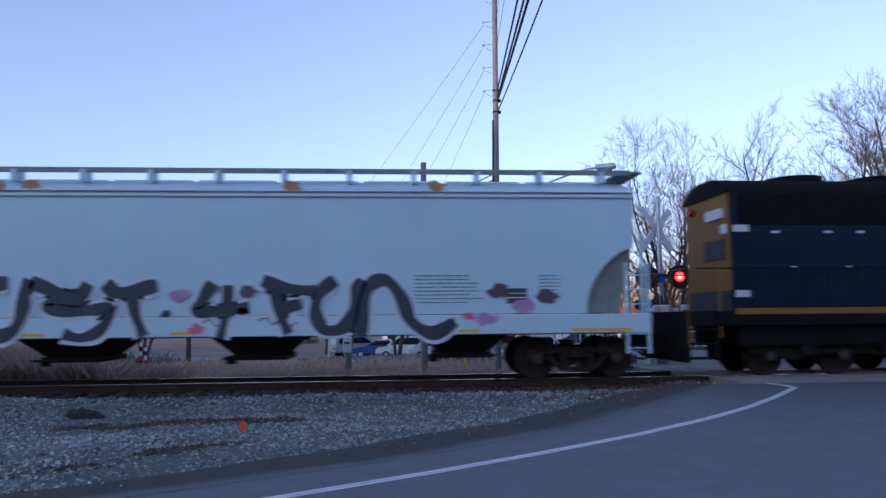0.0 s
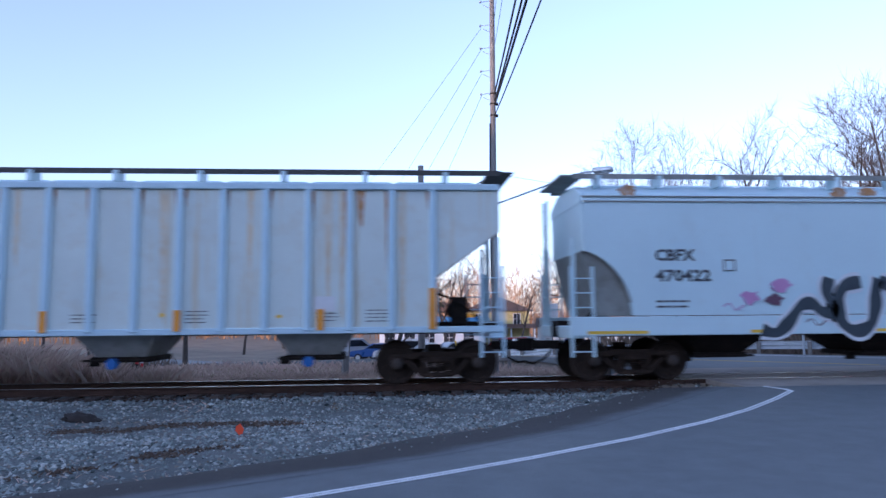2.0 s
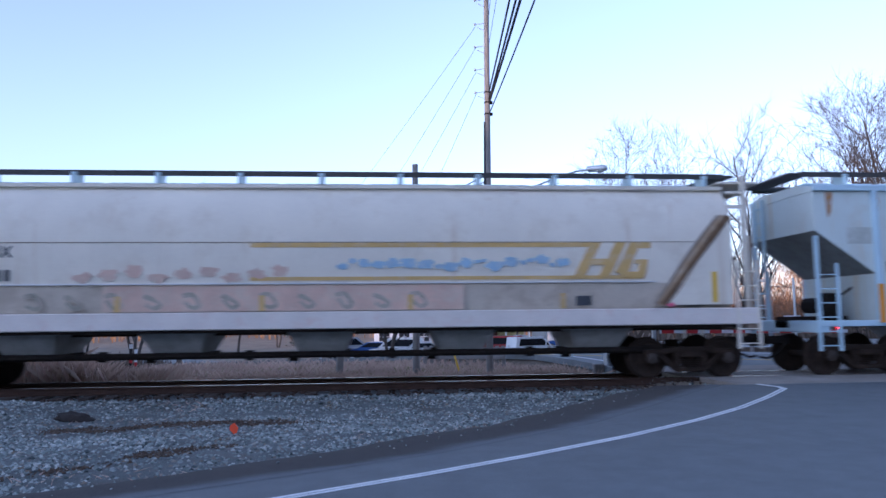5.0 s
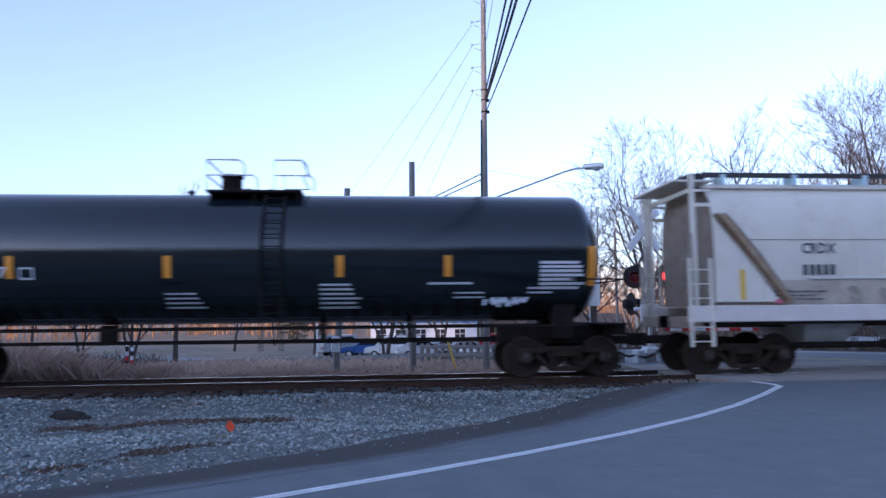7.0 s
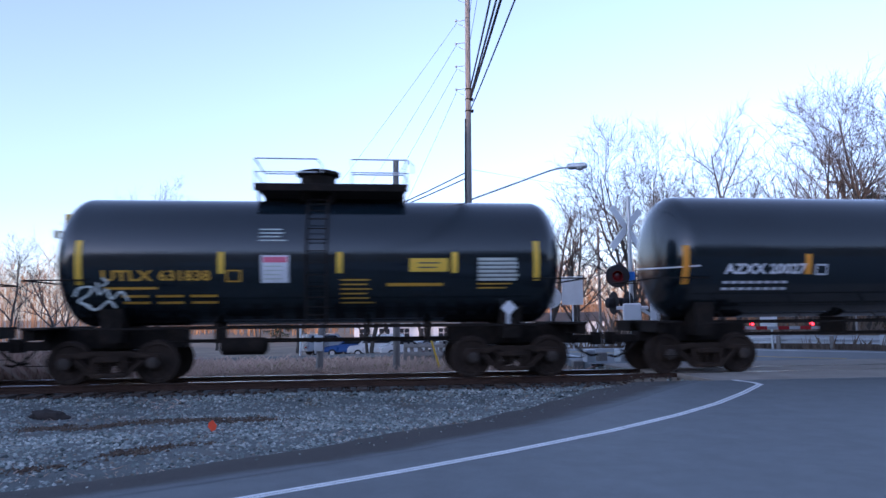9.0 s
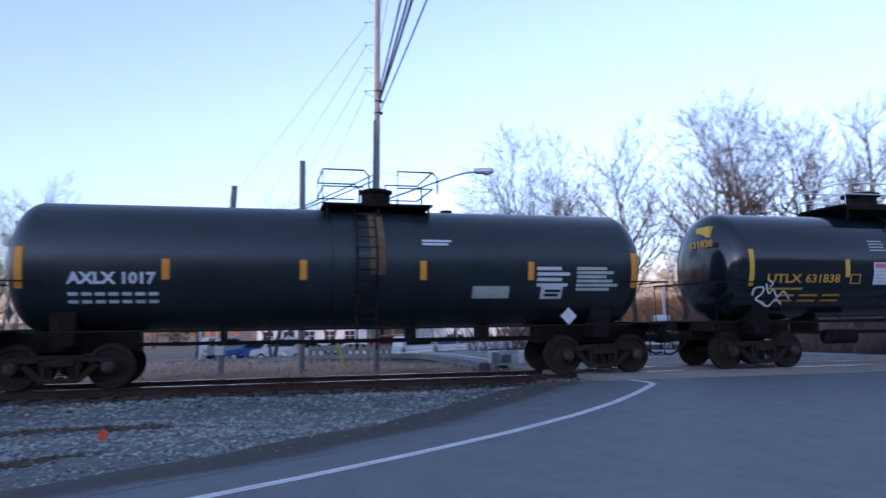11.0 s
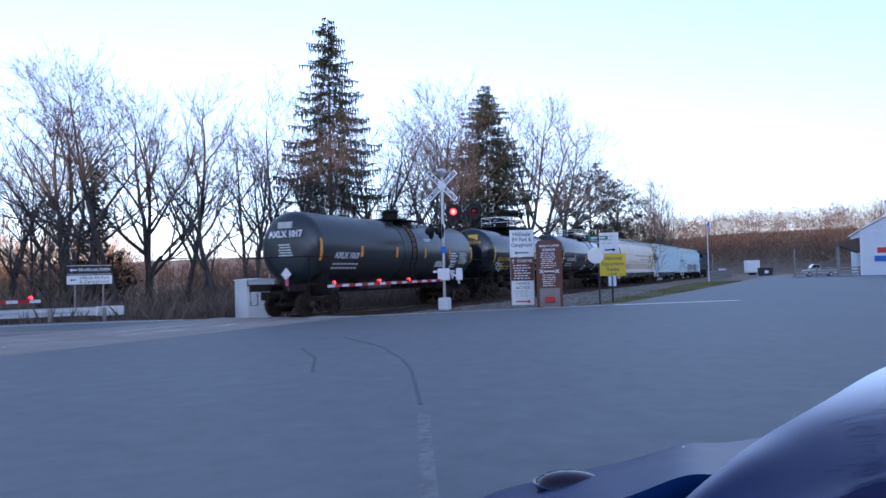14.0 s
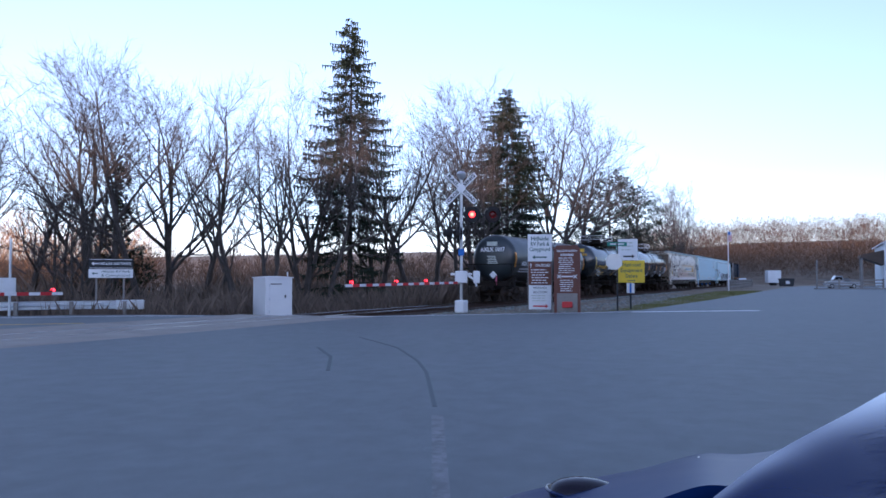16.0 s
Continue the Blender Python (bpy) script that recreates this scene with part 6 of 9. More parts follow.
def dirt_patch(x, y):
    """Two streaks of bare brown dirt that cross the gravel."""
    a = math.exp(-((x + 3.4) / 1.7) ** 2 - ((y - 12.5 - 0.12 * (x + 3.4)) / 0.42) ** 2)
    b = 0.7 * math.exp(-((x + 3.0) / 0.9) ** 2 - ((y - 9.1 - 0.9 * (x + 3.0)) / 0.3) ** 2)
    return max(a, 0.8 * b) * (1.0 + 1.6 * noise.noise((x * 1.3, y * 2.6, 6)) + 0.7 * noise.noise((x * 4, y * 6, 2)))


def ballast():
    rnd = random.Random(7)
    near, far, oily, clods = [], [], [], []
    n = 0
    while n < 40000:
        y = rnd.uniform(5.5, 15.9)
        x = rnd.uniform(-14.5, 8.0)
        if x < -0.72 * y - 3:
            continue
        if x > road_left(y) - 0.45 + 0.35 * noise.noise((x, y, 1)):
            if x < road_left(y) + 0.1 and rnd.random() < 0.05:      # strays on the dark asphalt edge
                r = rnd.uniform(0.008, 0.02)
                near.append(stone(x, y, 0.004 + r * 0.3, r, rnd))
            continue
        # brown, bare patches of dirt stay thin
        if dirt_patch(x, y) > rnd.uniform(0.10, 0.45):
            r = rnd.uniform(0.012, 0.03)
            clods.append(stone(x, y, ground_z(x, y) + 0.012 + r * 0.2, r, rnd))
            continue
        if noise.noise((x * 0.35, y * 0.8, 9)) > 0.28 and rnd.random() < 0.75:
            continue
        r = rnd.choice((0.015, 0.019, 0.024, 0.030, 0.038))
        near.append(stone(x, y, ground_z(x, y) + r * 0.35, r, rnd))
        n += 1
    for _ in range(26000):                                            # loose soil in the bare streaks
        x, y = rnd.uniform(-7.5, 1.5), rnd.uniform(7.0, 14.2)
        if x < road_left(y) - 0.6 and dirt_patch(x, y) > rnd.uniform(0.12, 0.5):
            r = rnd.uniform(0.014, 0.035)
            clods.append(stone(x, y, ground_z(x, y) + 0.014, r, rnd))
    for _ in range(15000):
        x = rnd.uniform(-34, 90)
        y = TRACK + rnd.uniform(-2.7, 2.9)
        if 7.3 < x < 22.5:
            continue
        r = rnd.uniform(0.035, 0.06)
        (oily if abs(y - TRACK) < 1.75 else far).append(stone(x, y, ground_z(x, y) + 0.02 + r * 0.3, r, rnd))
    for _ in range(5200):
        x = rnd.uniform(22, 80)
        y = rnd.uniform(9.3, 15.4)
        if x < road_right(y) + 0.3:
            continue
        r = rnd.uniform(0.03, 0.05)
        far.append(stone(x, y, ground_z(x, y) + r * 0.3, r, rnd))
    scatter_stuff("gravel", near, STONE, "loose grey crushed stone beside the track", "gravel")
    scatter_stuff("oily_ballast", oily, OILY_STONE, "brown oily ballast between and beside the rails", "ballast")
    scatter_stuff("dirt_clods", clods, SOIL, "bare brown dirt with clods in the gravel", "dirt")
    scatter_stuff("ballast", far, STONE, "grey track ballast", "ballast")


ballast()

# the stone bed itself, a sheet that follows the earth a little above it
def gravel_sheet():
    bm = bmesh.new()
    xs = [-40, -34, -28, -22, -18] + [-15 + 0.6 * i for i in range(38)]
    ys = [3 + 0.6 * i for i in range(30)]
    grid = {}
    for j, y in enumerate(ys):
        for i, x in enumerate(xs):
            xx = min(x, road_left(y) - 0.3)
            grid[i, j] = bm.verts.new((xx, y, ground_z(xx, y) + 0.012))
    for j in range(len(ys) - 1):
        for i in range(len(xs) - 1):
            q = [grid[i, j], grid[i + 1, j], grid[i + 1, j + 1], grid[i, j + 1]]
            if (q[0].co - q[1].co).length > 0.01 or (q[2].co - q[3].co).length > 0.01:
                bm.faces.new(q)
    bmesh.ops.remove_doubles(bm, verts=bm.verts[:], dist=0.002)
    solid("gravel_bed", bm, GRAVEL, "grey gravel bed with brown dirt", "gravel", kind="structure", smooth=True)


gravel_sheet()


def blades(region, n, h, material, name, label, category, seed, w=0.02, lean=0.35, keep=None, split=1):
    """Grass or brush: thin upright blades, each two leaning triangles."""
    rnd = random.Random(seed)
    pieces = []
    x0, x1, y0, y1 = region
    while len(pieces) < n:
        x, y = rnd.uniform(x0, x1), rnd.uniform(y0, y1)
        if keep and not keep(x, y, rnd):
            continue
        z = ground_z(x, y) - 0.02
        hh = h * rnd.uniform(0.4, 1.2) * (1.0 + 0.9 * noise.noise((x * 0.22, y * 0.22, 2)))
        a = rnd.uniform(0, 6.28)
        dx, dy = math.cos(a) * w, math.sin(a) * w
        lx, ly = rnd.gauss(0, lean) * hh, rnd.gauss(0, lean) * hh
        v = [(x - dx, y - dy, z), (x + dx, y + dy, z), (x + lx * 0.45, y + ly * 0.45, z + hh * 0.6), (x + lx, y + ly, z + hh)]
        f = [(0, 1, 2), (1, 3, 2), (0, 2, 3)] if split == 1 else [(0, 1, 2)]
        pieces.append((v, f))
    return scatter_stuff(name, pieces, material, label, category)


def off_road(x, y, rnd):
    return not (road_left(y) - 0.3 < x < road_right(y) + 0.3)


def clumpy(x, y, rnd):
    return off_road(x, y, rnd) and noise.noise((x * 0.3, y * 0.3, 5)) + rnd.uniform(-0.3, 0.3) > -0.05


blades((-42, 7, 20.4, 30), 26000, 0.26, DRY_GRASS, "dead_grass", "matted tan dead grass beyond the track", "grass", 11, 0.018, 0.6, off_road)
blades((-24, -6.0, 20.1, 23.6), 17000, 0.70, DRY_GRASS, "bank_grass", "tall pinkish dead grass on the bank behind the rails", "grass", 18, 0.012, 0.45, off_road)
blades((-7.0, 5.2, 20.1, 22.4), 9000, 0.20, DRY_GRASS, "low_bank_grass", "short straw-coloured grass on the bank behind the rails", "grass", 19, 0.010, 0.6, off_road)
blades((-12, 8, 23.5, 40), 22000, 0.10, GREEN_GRASS, "field_lawn", "short dull green winter grass of the field", "grass", 20, 0.02, 0.7, off_road)
blades((-46, -9, 25, 44), 12000, 0.62, BRUSH, "brush_field", "reddish brown winter brush in the field", "brush", 12, 0.014, 0.25, clumpy)
blades((-10, 16, 29, 50), 7000, 0.3, DRY_GRASS, "field_grass", "pale dead grass of the lower field", "grass", 13, 0.03, 0.5, off_road)
blades((-12, 6, 6.5, 15.4), 1100, 0.07, DRY_GRASS, "gravel_weeds", "dead weeds lying in the gravel", "weeds", 14, 0.006, 1.4,
       lambda x, y, r: x < road_left(y) - 0.3 and x > -0.72 * y - 3 and (noise.noise((x * 0.35, y * 0.8, 9)) > 0.2 or dirt_patch(x, y) > 0.25))
blades((33, 100, 6.6, 12.0), 26000, 0.11, GREEN_GRASS, "grass_verge", "short yellow-green grass verge", "grass", 15, 0.012, 0.8,
       lambda x, y, r: x > road_right(y) + 0.2 and y < 9.4 + (x - 33) * 0.045)
blades((18, 110, 20.6, 32), 30000, 1.15, BRUSH, "roadside_brush", "dense brown brush along the far side of the track", "brush", 16, 0.016, 0.3,
       lambda x, y, r: x > road_right(y) + 2.0 and y > 20.4 + 4 * smooth01((24 - x) / 6) and not (20.5 < x < 27 and y < 22.6))
blades((10, 110, 30, 48), 16000, 1.7, BRUSH, "undergrowth", "brown undergrowth below the trees", "brush", 17, 0.013, 0.3,
       lambda x, y, r: x > road_right(y) + 2.0)


# ---- trees ----
def grow(seed, H, wide, base, stems):
    """A bare tree: leaders that fork upwards, limbs that rise from them, and ever finer shoots that reach for the light."""
    rng = random.Random(seed)
    big, small, twigs = [], [], []
    up = Vector((0, 0, 1))

    def turned(d, angle, around):
        side = d.orthogonal().normalized()
        side.rotate(Matrix.Rotation(around, 3, d))
        return (d * math.cos(angle) + side * math.sin(angle)).normalized()

    def shoot(p, d, L, r, level):
        n = max(3, int(L / (0.75, 0.6, 0.5, 0.4)[level]))
        wander, rise = (0.06, 0.085, 0.11, 0.13)[level], (0.02, 0.06, 0.07, 0.06)[level]
        pts, rad, ways = [p.copy()], [r], [d.copy()]
        for i in range(n):
            d = (d + Vector([rng.gauss(0, wander) for _ in range(3)]) + up * rise).normalized()
            p = p + d * (L / n)
            pts.append(p)
            rad.append(max(0.006, r * (1 - 0.88 * (i + 1) / n)))
            ways.append(d)
        (big if r > 0.05 else small).append((pts, rad))
        count = (10, 7, 4, 0)[level]
        first = base if level == 0 else 0.16
        spin = rng.uniform(0, 6.28)
        for k in range(count):
            t = first + (1 - first) * (k + rng.uniform(0.1, 0.9)) / count
            i = min(n - 1, int(t * n))
            q = pts[i].lerp(pts[i + 1], t * n - i)
            spin += 2.4 + rng.uniform(-0.5, 0.5)
            w = turned(ways[i], radians(rng.uniform(*((26, 50), (24, 48), (22, 50))[level])), spin)
            if level == 0:
                l = H * wide * (1.5 - 0.95 * (t - base) / (1 - base)) * rng.uniform(0.65, 1.2)
            else:
                l = L * (0.62 - 0.25 * t) * rng.uniform(0.7, 1.25)
            rr = min(rad[i] * 0.75, 0.015 * l + 0.006)
            shoot(q, w, max(0.5, l), rr, level + 1)
        if level >= 2:
            for k in range(int(L * (3.4 if level == 3 else 2.0)) + 2):
                t = rng.uniform(0.1, 1.0)
                i = min(n - 1, int(t * n))
                q = pts[i].lerp(pts[i + 1], t * n - i)
                w = (turned(ways[i], radians(rng.uniform(15, 60)), rng.uniform(0, 6.28)) + up * 0.22).normalized() * rng.uniform(0.4, 1.05)
                o = w.cross(Vector((0.3, 0.5, 0.8))).normalized() * 0.0065
                u = w.cross(o).normalized() * 0.0065
                twigs.append(([tuple(q + o), tuple(q - o * 0.5 + u * 0.87), tuple(q - o * 0.5 - u * 0.87), tuple(q + w)], [(0, 1, 3), (1, 2, 3), (2, 0, 3)]))

    for k in range(stems):
        a = 6.283 * (k + rng.uniform(0, 0.5)) / stems
        lean = rng.uniform(0.02, 0.10) if stems == 1 else rng.uniform(0.16, 0.34)
        d = Vector((math.cos(a) * lean, math.sin(a) * lean, 1)).normalized()
        shoot(Vector((math.cos(a), math.sin(a), 0)) * (0.12 * (stems > 1)) - up * 0.15, d, H * rng.uniform(0.82, 0.94), (0.21, 0.17, 0.145)[stems - 1] * rng.uniform(0.9, 1.15), 0)
    top = max(p.z for pts, _ in big + small for p in pts)
    k = H / top
    big = [([p * k for p in pts], rad) for pts, rad in big]
    small = [([p * k for p in pts], rad) for pts, rad in small]
    twigs = [([tuple(c * k for c in v) for v in vs], fs) for vs, fs in twigs]
    return big, small, twigs


def tube_list(limbs, sides):
    pieces = []
    for pts, rad in limbs:
        vs, fs = [], []
        n = len(pts)
        for i, p in enumerate(pts):
            d = (pts[min(i + 1, n - 1)] - pts[max(i - 1, 0)]).normalized()
            a = d.orthogonal().normalized()
            b = d.cross(a)
            for k in range(sides):
                t = 2 * math.pi * k / sides
                vs.append(tuple(p + (a * math.cos(t) + b * math.sin(t)) * rad[i]))
        for i in range(n - 1):
            for k in range(sides):
                fs.append((i * sides + k, i * sides + (k + 1) % sides, (i + 1) * sides + (k + 1) % sides, (i + 1) * sides + k))
        pieces.append((vs, fs))
    return pieces


def pieces_mesh(name, pieces, material):
    verts, faces = [], []
    for vs, fs in pieces:
        o = len(verts)
        verts.extend(vs)
        faces.extend([tuple(i + o for i in f) for f in fs])
    me = bpy.data.meshes.new(name)
    me.from_pydata(verts, [], faces)
    me.materials.append(material)
    return me


def bare_tree(seed, wide, base, stems):
    big, small, twigs = grow(seed, 15.0, wide, base, stems)
    tree = thing("bare_tree", "leafless grey-brown tree with fine twigs", "tree", group="bare trees along the track")
    part("trunk", pieces_mesh("trunk", tube_list(big, 6), BARK), None, tree)
    part("crown", pieces_mesh("crown", tube_list(small, 3) + twigs, TWIG), None, tree, "crown of bare twigs")
    return tree


TREES = [bare_tree(101, 0.34, 0.26, 1), bare_tree(102, 0.30, 0.22, 2), bare_tree(103, 0.36, 0.16, 3), bare_tree(104, 0.28, 0.30, 1), bare_tree(105, 0.34, 0.20, 2), bare_tree(106, 0.30, 0.24, 1)]
placed = set()


def plant(kind, az, rng, top_el, turn=0.0, wide=1.0, label=""):
    """A tree seen under an angle: its height follows from its distance and how high it stands over the eye."""
    rng = max(rng, 25.5 / math.cos(radians(az)))
    x, y = polar(az, rng)
    z = ground_z(x, y)
    h = (1.43 + rng * math.tan(radians(top_el + (2.5 if az > 60 else 1.8 if az > 36 else 1.1))) - z) / 15.0
    m = pose(x, y, z, 0, 0, turn) @ Matrix.Diagonal((h * wide, h * wide, h, 1))
    src = TREES[kind]
    if kind in placed:
        t = copy_thing(src, m)
    else:
        placed.add(kind)
        src.matrix_basis = m
        t = src
    if label:
        t["label"] = label
    return t


rnd = random.Random(21)
row = [(14.8, 46, 9), (17.2, 44, 9.5), (21.6, 43, 13.8), (24.8, 46, 10.8), (27.0, 50, 11.6), (29.2, 42, 13.6), (31.6, 48, 12.4), (34.0, 44, 13.6), (36.6, 43, 16.4), (39.3, 41, 17.6), (41.6, 46, 15.2), (43.8, 44, 15.6),
       (46.2, 41, 15.0), (48.7, 40, 16.4), (50.8, 44, 15.6), (52.8, 42, 14.6), (57.2, 45, 12.2), (59.6, 43, 13.2), (61.6, 50, 13.6), (63.6, 47, 15.2), (65.4, 55, 15.0), (69.2, 58, 14.4), (71.2, 56, 13.8), (72.6, 62, 12.0), (78.0, 90, 8.6), (79.4, 110, 7.4), (81.0, 130, 5.6)]
for i, (az, rng, el) in enumerate(row):
    plant(i % 6, az + rnd.uniform(-0.4, 0.4), rng, el, rnd.uniform(0, 360), rnd.uniform(0.9, 1.15))
for i in range(5):                      # younger growth between and behind them
    az = 24 + i * 10.5 + rnd.uniform(-0.8, 0.8)
    plant((i * 5 + 2) % 6, az, rnd.uniform(36, 40) if i % 2 else rnd.uniform(56, 70), rnd.uniform(6.5, 10.5), rnd.uniform(0, 360), rnd.uniform(0.8, 1.15), "slender leafless young tree in the undergrowth")
for i, (az, rng, el) in enumerate([(-24.6, 48, 6.8), (-21.5, 62, 4.6), (-15.2, 44, 10.6), (-11.0, 75, 4.6), (-5.0, 66, 5.2), (0.6, 50, 9.6), (2.4, 62, 6.2), (5.0, 75, 6.2), (-28.5, 55, 6.5), (10.6, 80, 4.6), (-8.0, 90, 4.2), (-18.2, 50, 8.6), (13.0, 95, 5.0)]):
    plant((i + 3) % 6, az, rng, el, i * 71, 1.05, "leafless tree in the field beyond the track")


# trees south-east of the forecourt, which the bonnet of the parked car mirrors
for i, (az, rng) in enumerate(((112, 31), (115, 25), (119, 19), (123, 24), (126, 17), (131, 21), (135, 16), (140, 20), (146, 17), (152, 21))):
    x, y = polar(az, rng)
    copy_thing(TREES[i % 6], pose(x, y, ground_z(x, y), 0, 0, i * 80) @ Matrix.Scale(0.95, 4))


# spruces: a straight stem with whorls of drooping boughs, each bough hung with needled sprays and sky between the whorls
def spruce(seed, height, width, label, gap=0.55, per=7, skip=0.12, taper=0.8, droop=0.4, full=0.42):
    rnd = random.Random(seed)
    tree = thing("spruce_tree", label, "tree")
    part("trunk", tube(bmesh.new(), [(0, 0, -0.2), (0, 0, height * 0.5), (0.05, 0, height * 0.99)], [0.20, 0.11, 0.015], 8), BARK, tree)
    pieces = []
    z = height * 0.05
    while z < height * 0.985:
        u = z / height
        reach = width / 2 * min(1.0, (1 - u) / full) ** taper * (0.86 + 0.14 * min(1.0, u / 0.3)) + 0.12
        turn0 = rnd.uniform(0, 6.28)
        whorl = rnd.uniform(0.86, 1.1)
        for i in range(per):
            if rnd.random() < skip + (0.30 if u < 0.25 else 0.0):
                continue
            a = turn0 + 6.283 * i / per + rnd.uniform(-0.35, 0.35)
            d = Vector((math.cos(a), math.sin(a), 0))
            side = Vector((-d.y, d.x, 0))
            L = reach * whorl * rnd.uniform(0.5, 1.1)
            sag = droop * rnd.uniform(0.7, 1.25) * (1.0 if u < 0.75 else 0.2 - 0.9 * (u - 0.75))
            z0 = z + rnd.uniform(-0.32, 0.32)
            n = max(3, int(L / 0.15))
            last = None
            for j in range(n + 1):
                t = j / n
                p = d * (L * t) + Vector((0, 0, z0 - L * sag * t + L * sag * 0.55 * t * t * t))
                if last is not None:
                    w0 = 0.03 * (1.1 - t)
                    pieces.append(([tuple(last + side * w0), tuple(last - side * w0), tuple(p)], [(0, 1, 2)]))
                if t > (0.18 if u < 0.8 else 0.0):
                    wide = (0.20 + 0.16 * L) * (1.12 - 0.8 * t)
                    for s in (-1, 1):
                        w = wide * rnd.uniform(0.55, 1.15)
                        tip = p + side * (s * w) + d * (w * rnd.uniform(0.3, 0.9)) + Vector((0, 0, w * rnd.uniform(-0.95, 0.35)))
                        pieces.append(([tuple(p - d * 0.05), tuple(p + d * 0.06), tuple(tip), tuple((p + tip) * 0.5 - Vector((0, 0, 0.05)))], [(0, 1, 2), (0, 2, 3)]))
                    h = (0.14 + 0.22 * wide) * rnd.uniform(0.5, 1.7)
                    q = p + side * rnd.uniform(-0.6, 0.6) * wide
                    pieces.append(([tuple(q - d * 0.06), tuple(q + d * 0.06), tuple(q + d * 0.05 - Vector((0, 0, h * 1.8)))], [(0, 1, 2)]))
                last = p
        z += gap * rnd.uniform(0.7, 1.2) * (0.6 + 0.5 * (1 - u))
    part("crown", pieces_mesh("crown", pieces, NEEDLE), None, tree, "drooping dark green boughs")
    return tree


# dense evergreens: a rounded crown of short, upturned needle tufts on hidden limbs
def bushy_evergreen(seed, height, width, label, taper=0.5):
    rnd = random.Random(seed)
    tree = thing("evergreen_tree", label, "tree")
    part("trunk", tube(bmesh.new(), [(0, 0, -0.2), (0, 0, height * 0.5), (0.05, 0, height * 0.95)], [0.24, 0.14, 0.03], 8), BARK, tree)
    pieces = []
    for i in range(int(17 * height)):
        u = rnd.uniform(0.10, 0.98)
        a = rnd.uniform(0, 6.283)
        lump = 1 + 0.45 * noise.noise((math.cos(a) * 1.6 + seed, math.sin(a) * 1.6, u * 5))
        reach = (width / 2 * ((1 - u) ** taper) * min(1.0, 0.55 + 2.0 * u) + 0.2) * lump
        d = Vector((math.cos(a), math.sin(a), rnd.uniform(0.1, 0.45))).normalized()
        L = reach * rnd.uniform(0.6, 1.1)
        z = height * u
        for j in range(max(6, int(L / 0.16))):
            t = rnd.uniform(0.35, 1.0)
            p = d * (L * t) + Vector((rnd.gauss(0, 0.16), rnd.gauss(0, 0.16), z - 0.25 * L + rnd.gauss(0, 0.14)))
            for k in range(3):
                g = (d * 0.5 + Vector((rnd.gauss(0, 0.6), rnd.gauss(0, 0.6), rnd.uniform(-0.2, 0.8)))).normalized() * rnd.uniform(0.16, 0.40)
                o = g.cross(Vector((0.3, 0.2, 0.9))).normalized() * 0.055
                pieces.append(([tuple(p + o), tuple(p - o), tuple(p + g)], [(0, 1, 2)]))
    part("crown", pieces_mesh("crown", pieces, NEEDLE), None, tree, "dense dark green needles")
    return tree


def stand(az, rng, top_el, make, *rest, **more):
    x, y = polar(az, rng)
    z = ground_z(x, y)
    t = make(rest[0], 1.43 + rng * math.tan(radians(top_el)) - z, *rest[1:], **more)
    t.matrix_basis = pose(x, y, z)


stand(54.75, 46, 20.2, spruce, 5, 7.0, "tall dark green spruce with drooping boughs", gap=0.5, per=8, skip=0.20, taper=0.75, full=0.5)
stand(67.3, 66, 15.0, spruce, 6, 9.5, "broad dark spruce with brownish boughs", gap=0.40, per=9, skip=0.05, taper=0.75, droop=0.25, full=0.5)
stand(73.4, 92, 7.2, bushy_evergreen, 7, 12.0, "bushy dark evergreen beside the bare trees")
stand(75.3, 96, 8.6, bushy_evergreen, 8, 15.0, "bushy dark evergreen beside the bare trees", 0.45)
stand(77.4, 104, 7.2, bushy_evergreen, 9, 15.0, "bushy dark evergreen beside the bare trees")
stand(37.6, 48, 8.6, bushy_evergreen, 11, 5.5, "dark cedar among the bare trees", 0.8)
stand(3.3, 92, 4.7, spruce, 12, 5.5, "evergreen behind the blue shop")
stand(-6.3, 95, 2.2, spruce, 10, 4.0, "small dark evergreen in the sunlit wood")


# far woods: joined stems, each with a few forked strokes
def far_wood(name, spots, label, seed, h, twigs=34, wood=FAR_WOOD):
    rnd = random.Random(seed)
    pieces = []
    for x, y in spots:
        z = ground_z(x, y)
        hh = h * rnd.uniform(0.55, 1.15)
        r = 0.009 * hh
        pieces.append(([(x - r, y, z - 0.3), (x + r, y, z - 0.3), (x + rnd.gauss(0, 0.4), y + rnd.gauss(0, 0.4), z + hh * 0.9)], [(0, 1, 2)]))
        for k in range(twigs):
            a = rnd.uniform(0, 6.283)
            t = 0.25 + 0.75 * rnd.random() ** 0.8
            w = hh * 0.34 * math.sqrt(rnd.random()) * math.sqrt(max(0.0, 1 - ((t - 0.62) / 0.40) ** 2))
            p = Vector((x + math.cos(a) * w, y + math.sin(a) * w, z + hh * t))
            g = Vector((math.cos(a) * w / hh * 2 + rnd.gauss(0, 0.35), math.sin(a) * w / hh * 2 + rnd.gauss(0, 0.35), rnd.uniform(0.3, 1.0)))
            e = p + g * hh * 0.2
            q = p + Vector((rnd.gauss(0, 1), rnd.gauss(0, 1), rnd.gauss(0, 0.5))) * hh * 0.0055
            pieces.append(([tuple(p), tuple(q), tuple(e)], [(0, 1, 2)]))
    return scatter_stuff(name, pieces, wood, label, "woodland")


